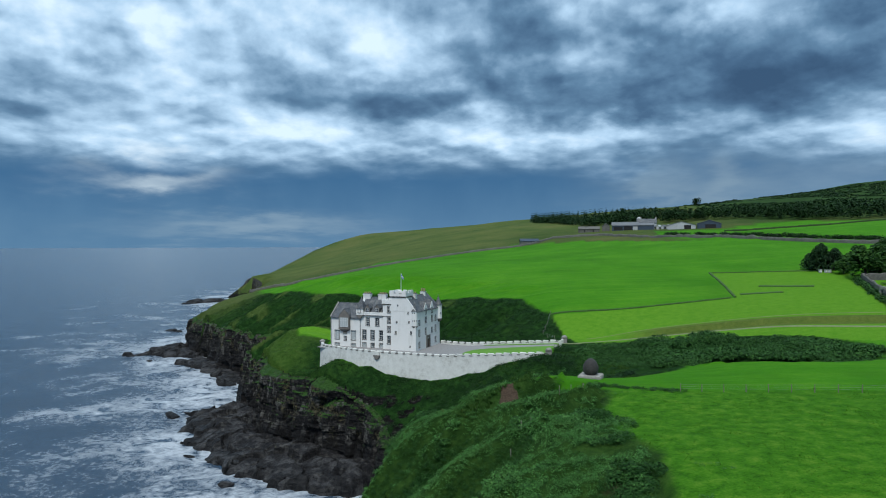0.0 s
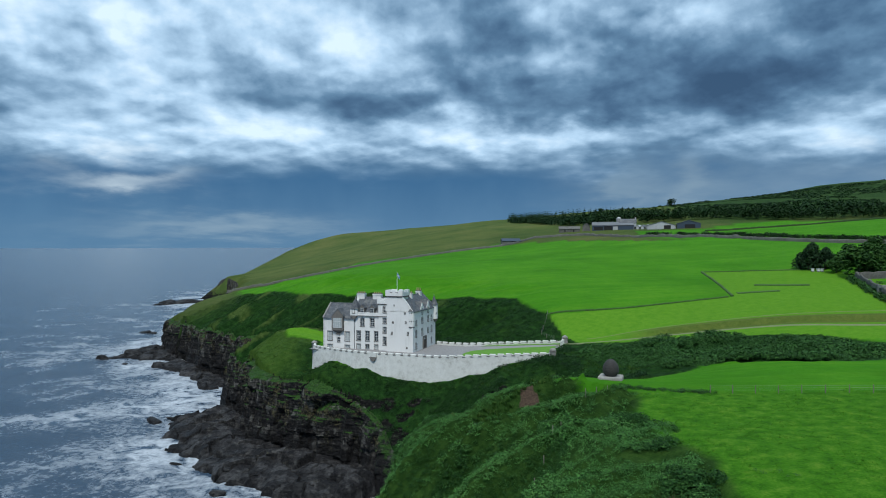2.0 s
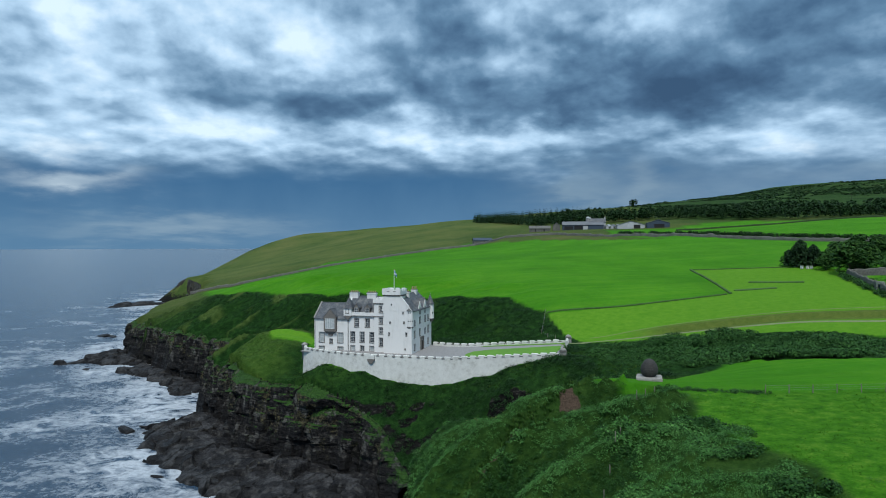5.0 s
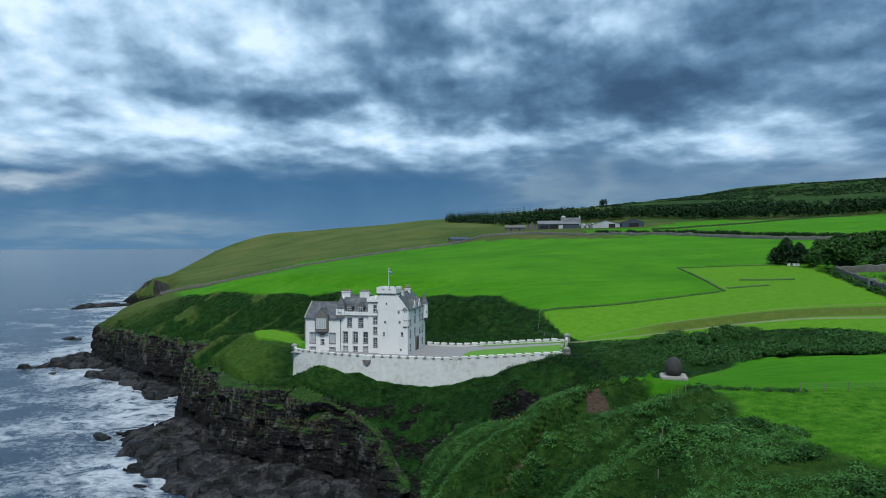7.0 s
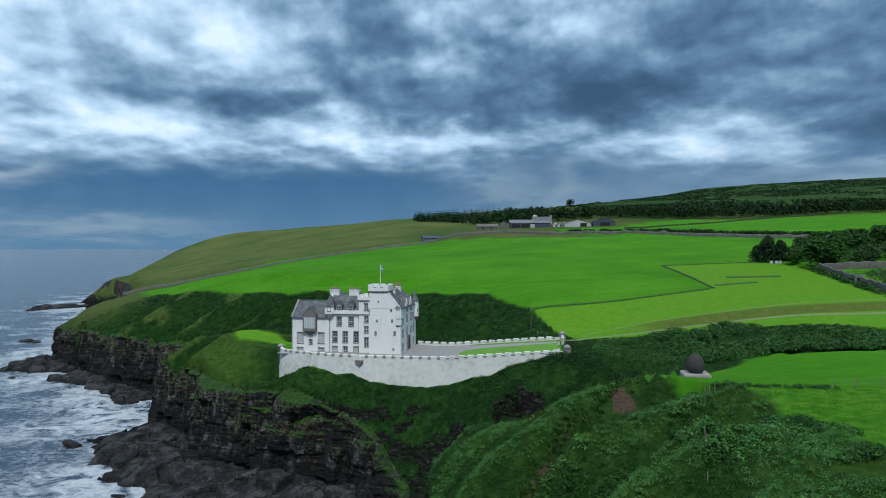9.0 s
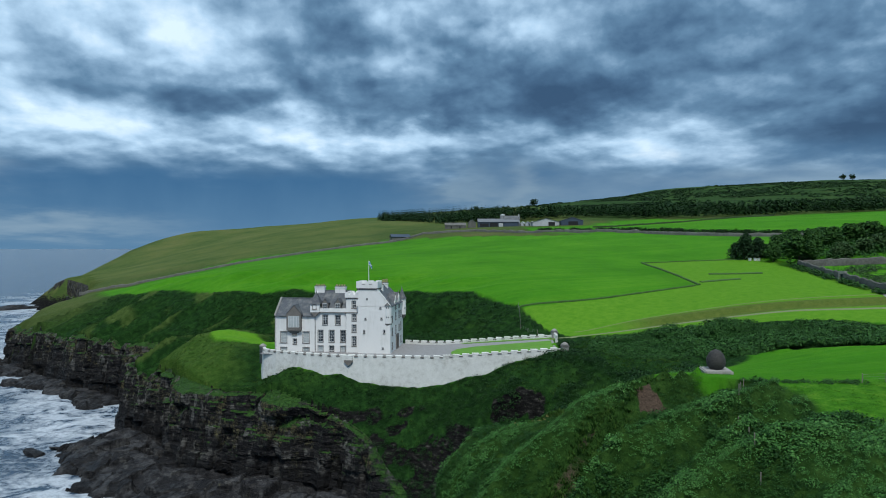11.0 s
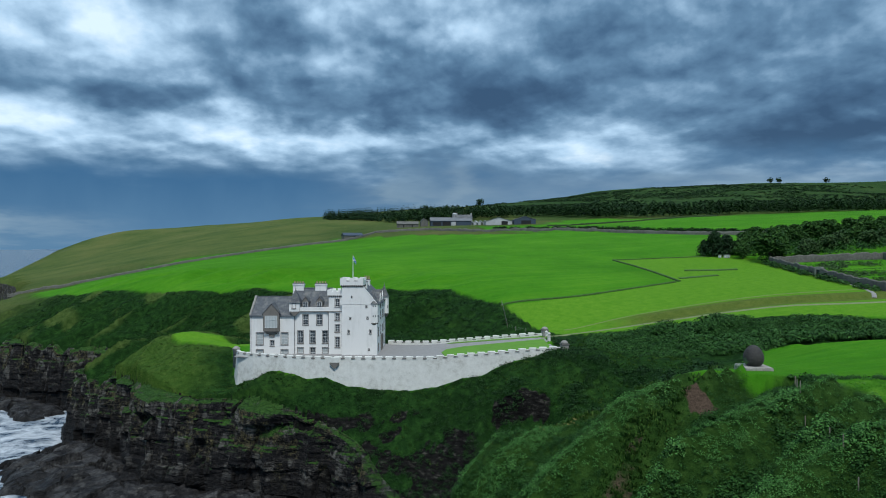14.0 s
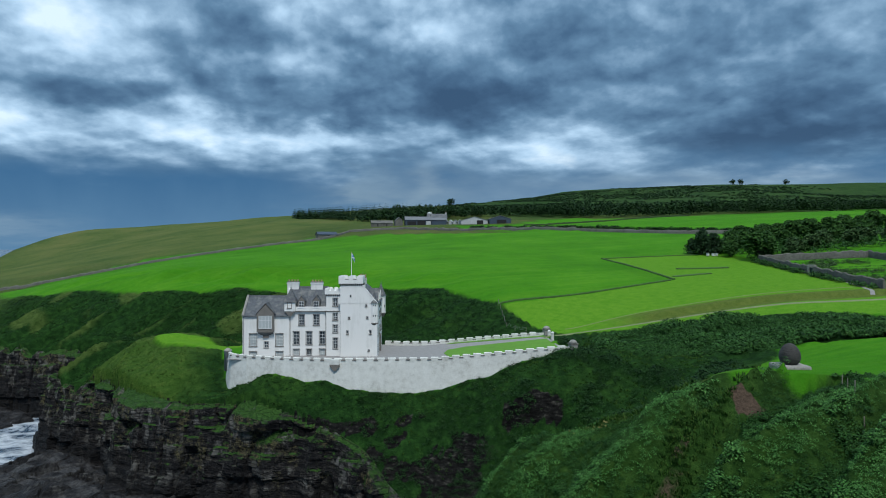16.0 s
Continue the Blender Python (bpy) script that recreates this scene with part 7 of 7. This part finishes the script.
def build_garden():
    rnd = np.random.RandomState(61)
    n = 95
    t = rnd.rand(n)
    x = np.interp(t, (0, 0.3, 0.55, 0.8, 1), [p[0] for p in GARDEN]) - 1.6 + rnd.normal(0, 0.25, n)
    y = np.interp(t, (0, 0.3, 0.55, 0.8, 1), [p[1] for p in GARDEN])
    ok = np.abs(y - 184.2) > 1.6
    x, y = x[ok], y[ok]
    scatter("wall_shrubs", np.stack([x, y, height(x, y) + 0.2], 1), rnd.uniform(0.9, 1.9, len(x)), BUSHES, M_BUSH, "dark shrubs growing along the foot of the garden wall", "shrubs", 62)
    # beds and clipped hedges inside
    x, y = rnd.uniform(118, 156, 900), rnd.uniform(160, 205, 900)
    ok = inside(x, y, [(126, 210), (121, 188), (116, 165), (150, 155), (157, 202)]) & (fbm(x, y, 7, 2, 881) > -0.1)
    scatter("garden_shrubs", np.stack([x, y, height(x, y) + 0.2], 1)[ok], rnd.uniform(0.5, 1.3, int(ok.sum())), BUSHES, M_PALE, "mixed flowering shrubs in the garden beds", "shrubs", 63)
    for a, b in (((128, 201), (152, 196)), ((124, 184), (150, 178)), ((122, 172), (148, 166))):
        k = int(math.dist(a, b) / 0.5)
        p = np.array([(a[0] + (b[0] - a[0]) * i / k, a[1] + (b[1] - a[1]) * i / k) for i in range(k)])
        p = np.repeat(p, 3, 0) + rnd.normal(0, 0.3, (k * 3, 2))
        z = height(p[:, 0], p[:, 1]) + np.tile([0.2, 0.8, 1.4], k)
        scatter("clipped_hedge", np.column_stack([p, z]), np.full(len(p), 0.75), CLUMPS, M_BUSH, "clipped dark green hedge in the garden", "hedge", 64)


build_garden()


def fence(line, gap, label, wires=(0.45, 0.75, 1.05)):
    """Wooden posts with wires."""
    f = tagged(new("post_fence"), label, "fence")
    m = plain("weathered_post", (0.17, 0.155, 0.13), 0.9, grain=8, vary=0.35)
    post = finish("post", tube(bmesh.new(), 0, 0, [(0.065, -0.5), (0.06, 1.15), (0.02, 1.2)], 6), m)
    pts = resample([(p[0], p[1], 0) for p in line], gap)
    zs = height(np.array([p.x for p in pts]), np.array([p.y for p in pts]))
    for i, p in enumerate(pts):
        ob = new("post", post)
        ob.parent = f
        ob.matrix_basis = pose(p.x, p.y, float(zs[i]), 2 * math.sin(i * 3.1), 2 * math.cos(i * 1.7), i * 40)
    for h in wires:
        bm = bmesh.new()
        for i in range(len(pts) - 1):
            a, b = Vector((pts[i].x, pts[i].y, zs[i] + h)), Vector((pts[i + 1].x, pts[i + 1].y, zs[i + 1] + h))
            limb(bm, a, b, 0.012, 0.012, 3)
        part("wire", bm, M_LEAD, f)


fence([(46, 89), (58, 87.6), (72, 86.2), (100, 84), (130, 82)], 3.0, "post-and-wire fence across the pasture")
fence([(32, 92), (29, 88), (26.5, 84), (24.5, 79), (22, 73), (19, 66)], 3.2, "old fence posts leaning among the bracken", ())
fence([(28.5, 195.5), (27.5, 190), (26, 183), (31, 177)], 3.0, "fence down the bank behind the drive")
for x, y in ((120.2, 232.2), (121.6, 231.2), (122.6, 230.6)):
    b = tagged(new("beehive"), "small white box standing under the conifers", "beehive", "white boxes")
    b.matrix_world = pose(x, y, float(height(x, y)), 0, 0, 20)
    part("box", boxes((-0.35, 0.35, -0.35, 0.35, 0.15, 1.0)), M_SASH, b)
    part("lid", boxes((-0.42, 0.42, -0.42, 0.42, 1.0, 1.12)), M_SHEETW, b)
    part("stand", boxes((-0.3, 0.3, -0.3, 0.3, -0.3, 0.15)), M_DYKE, b)


def pylon(x, y, h):
    p = tagged(new("telegraph_pole"), "wooden telegraph pole on the hillside", "pole", "telegraph poles")
    p.location = (x, y, float(height(x, y)))
    part("shaft", tube(bmesh.new(), 0, 0, [(0.18, -1), (0.12, h)], 8), M_BARK, p)
    part("crossarm", boxes((-1.0, 1.0, -0.08, 0.08, h - 0.8, h - 0.6)), M_BARK, p)


pylon(430, 760, 13)
pylon(600, 800, 13)
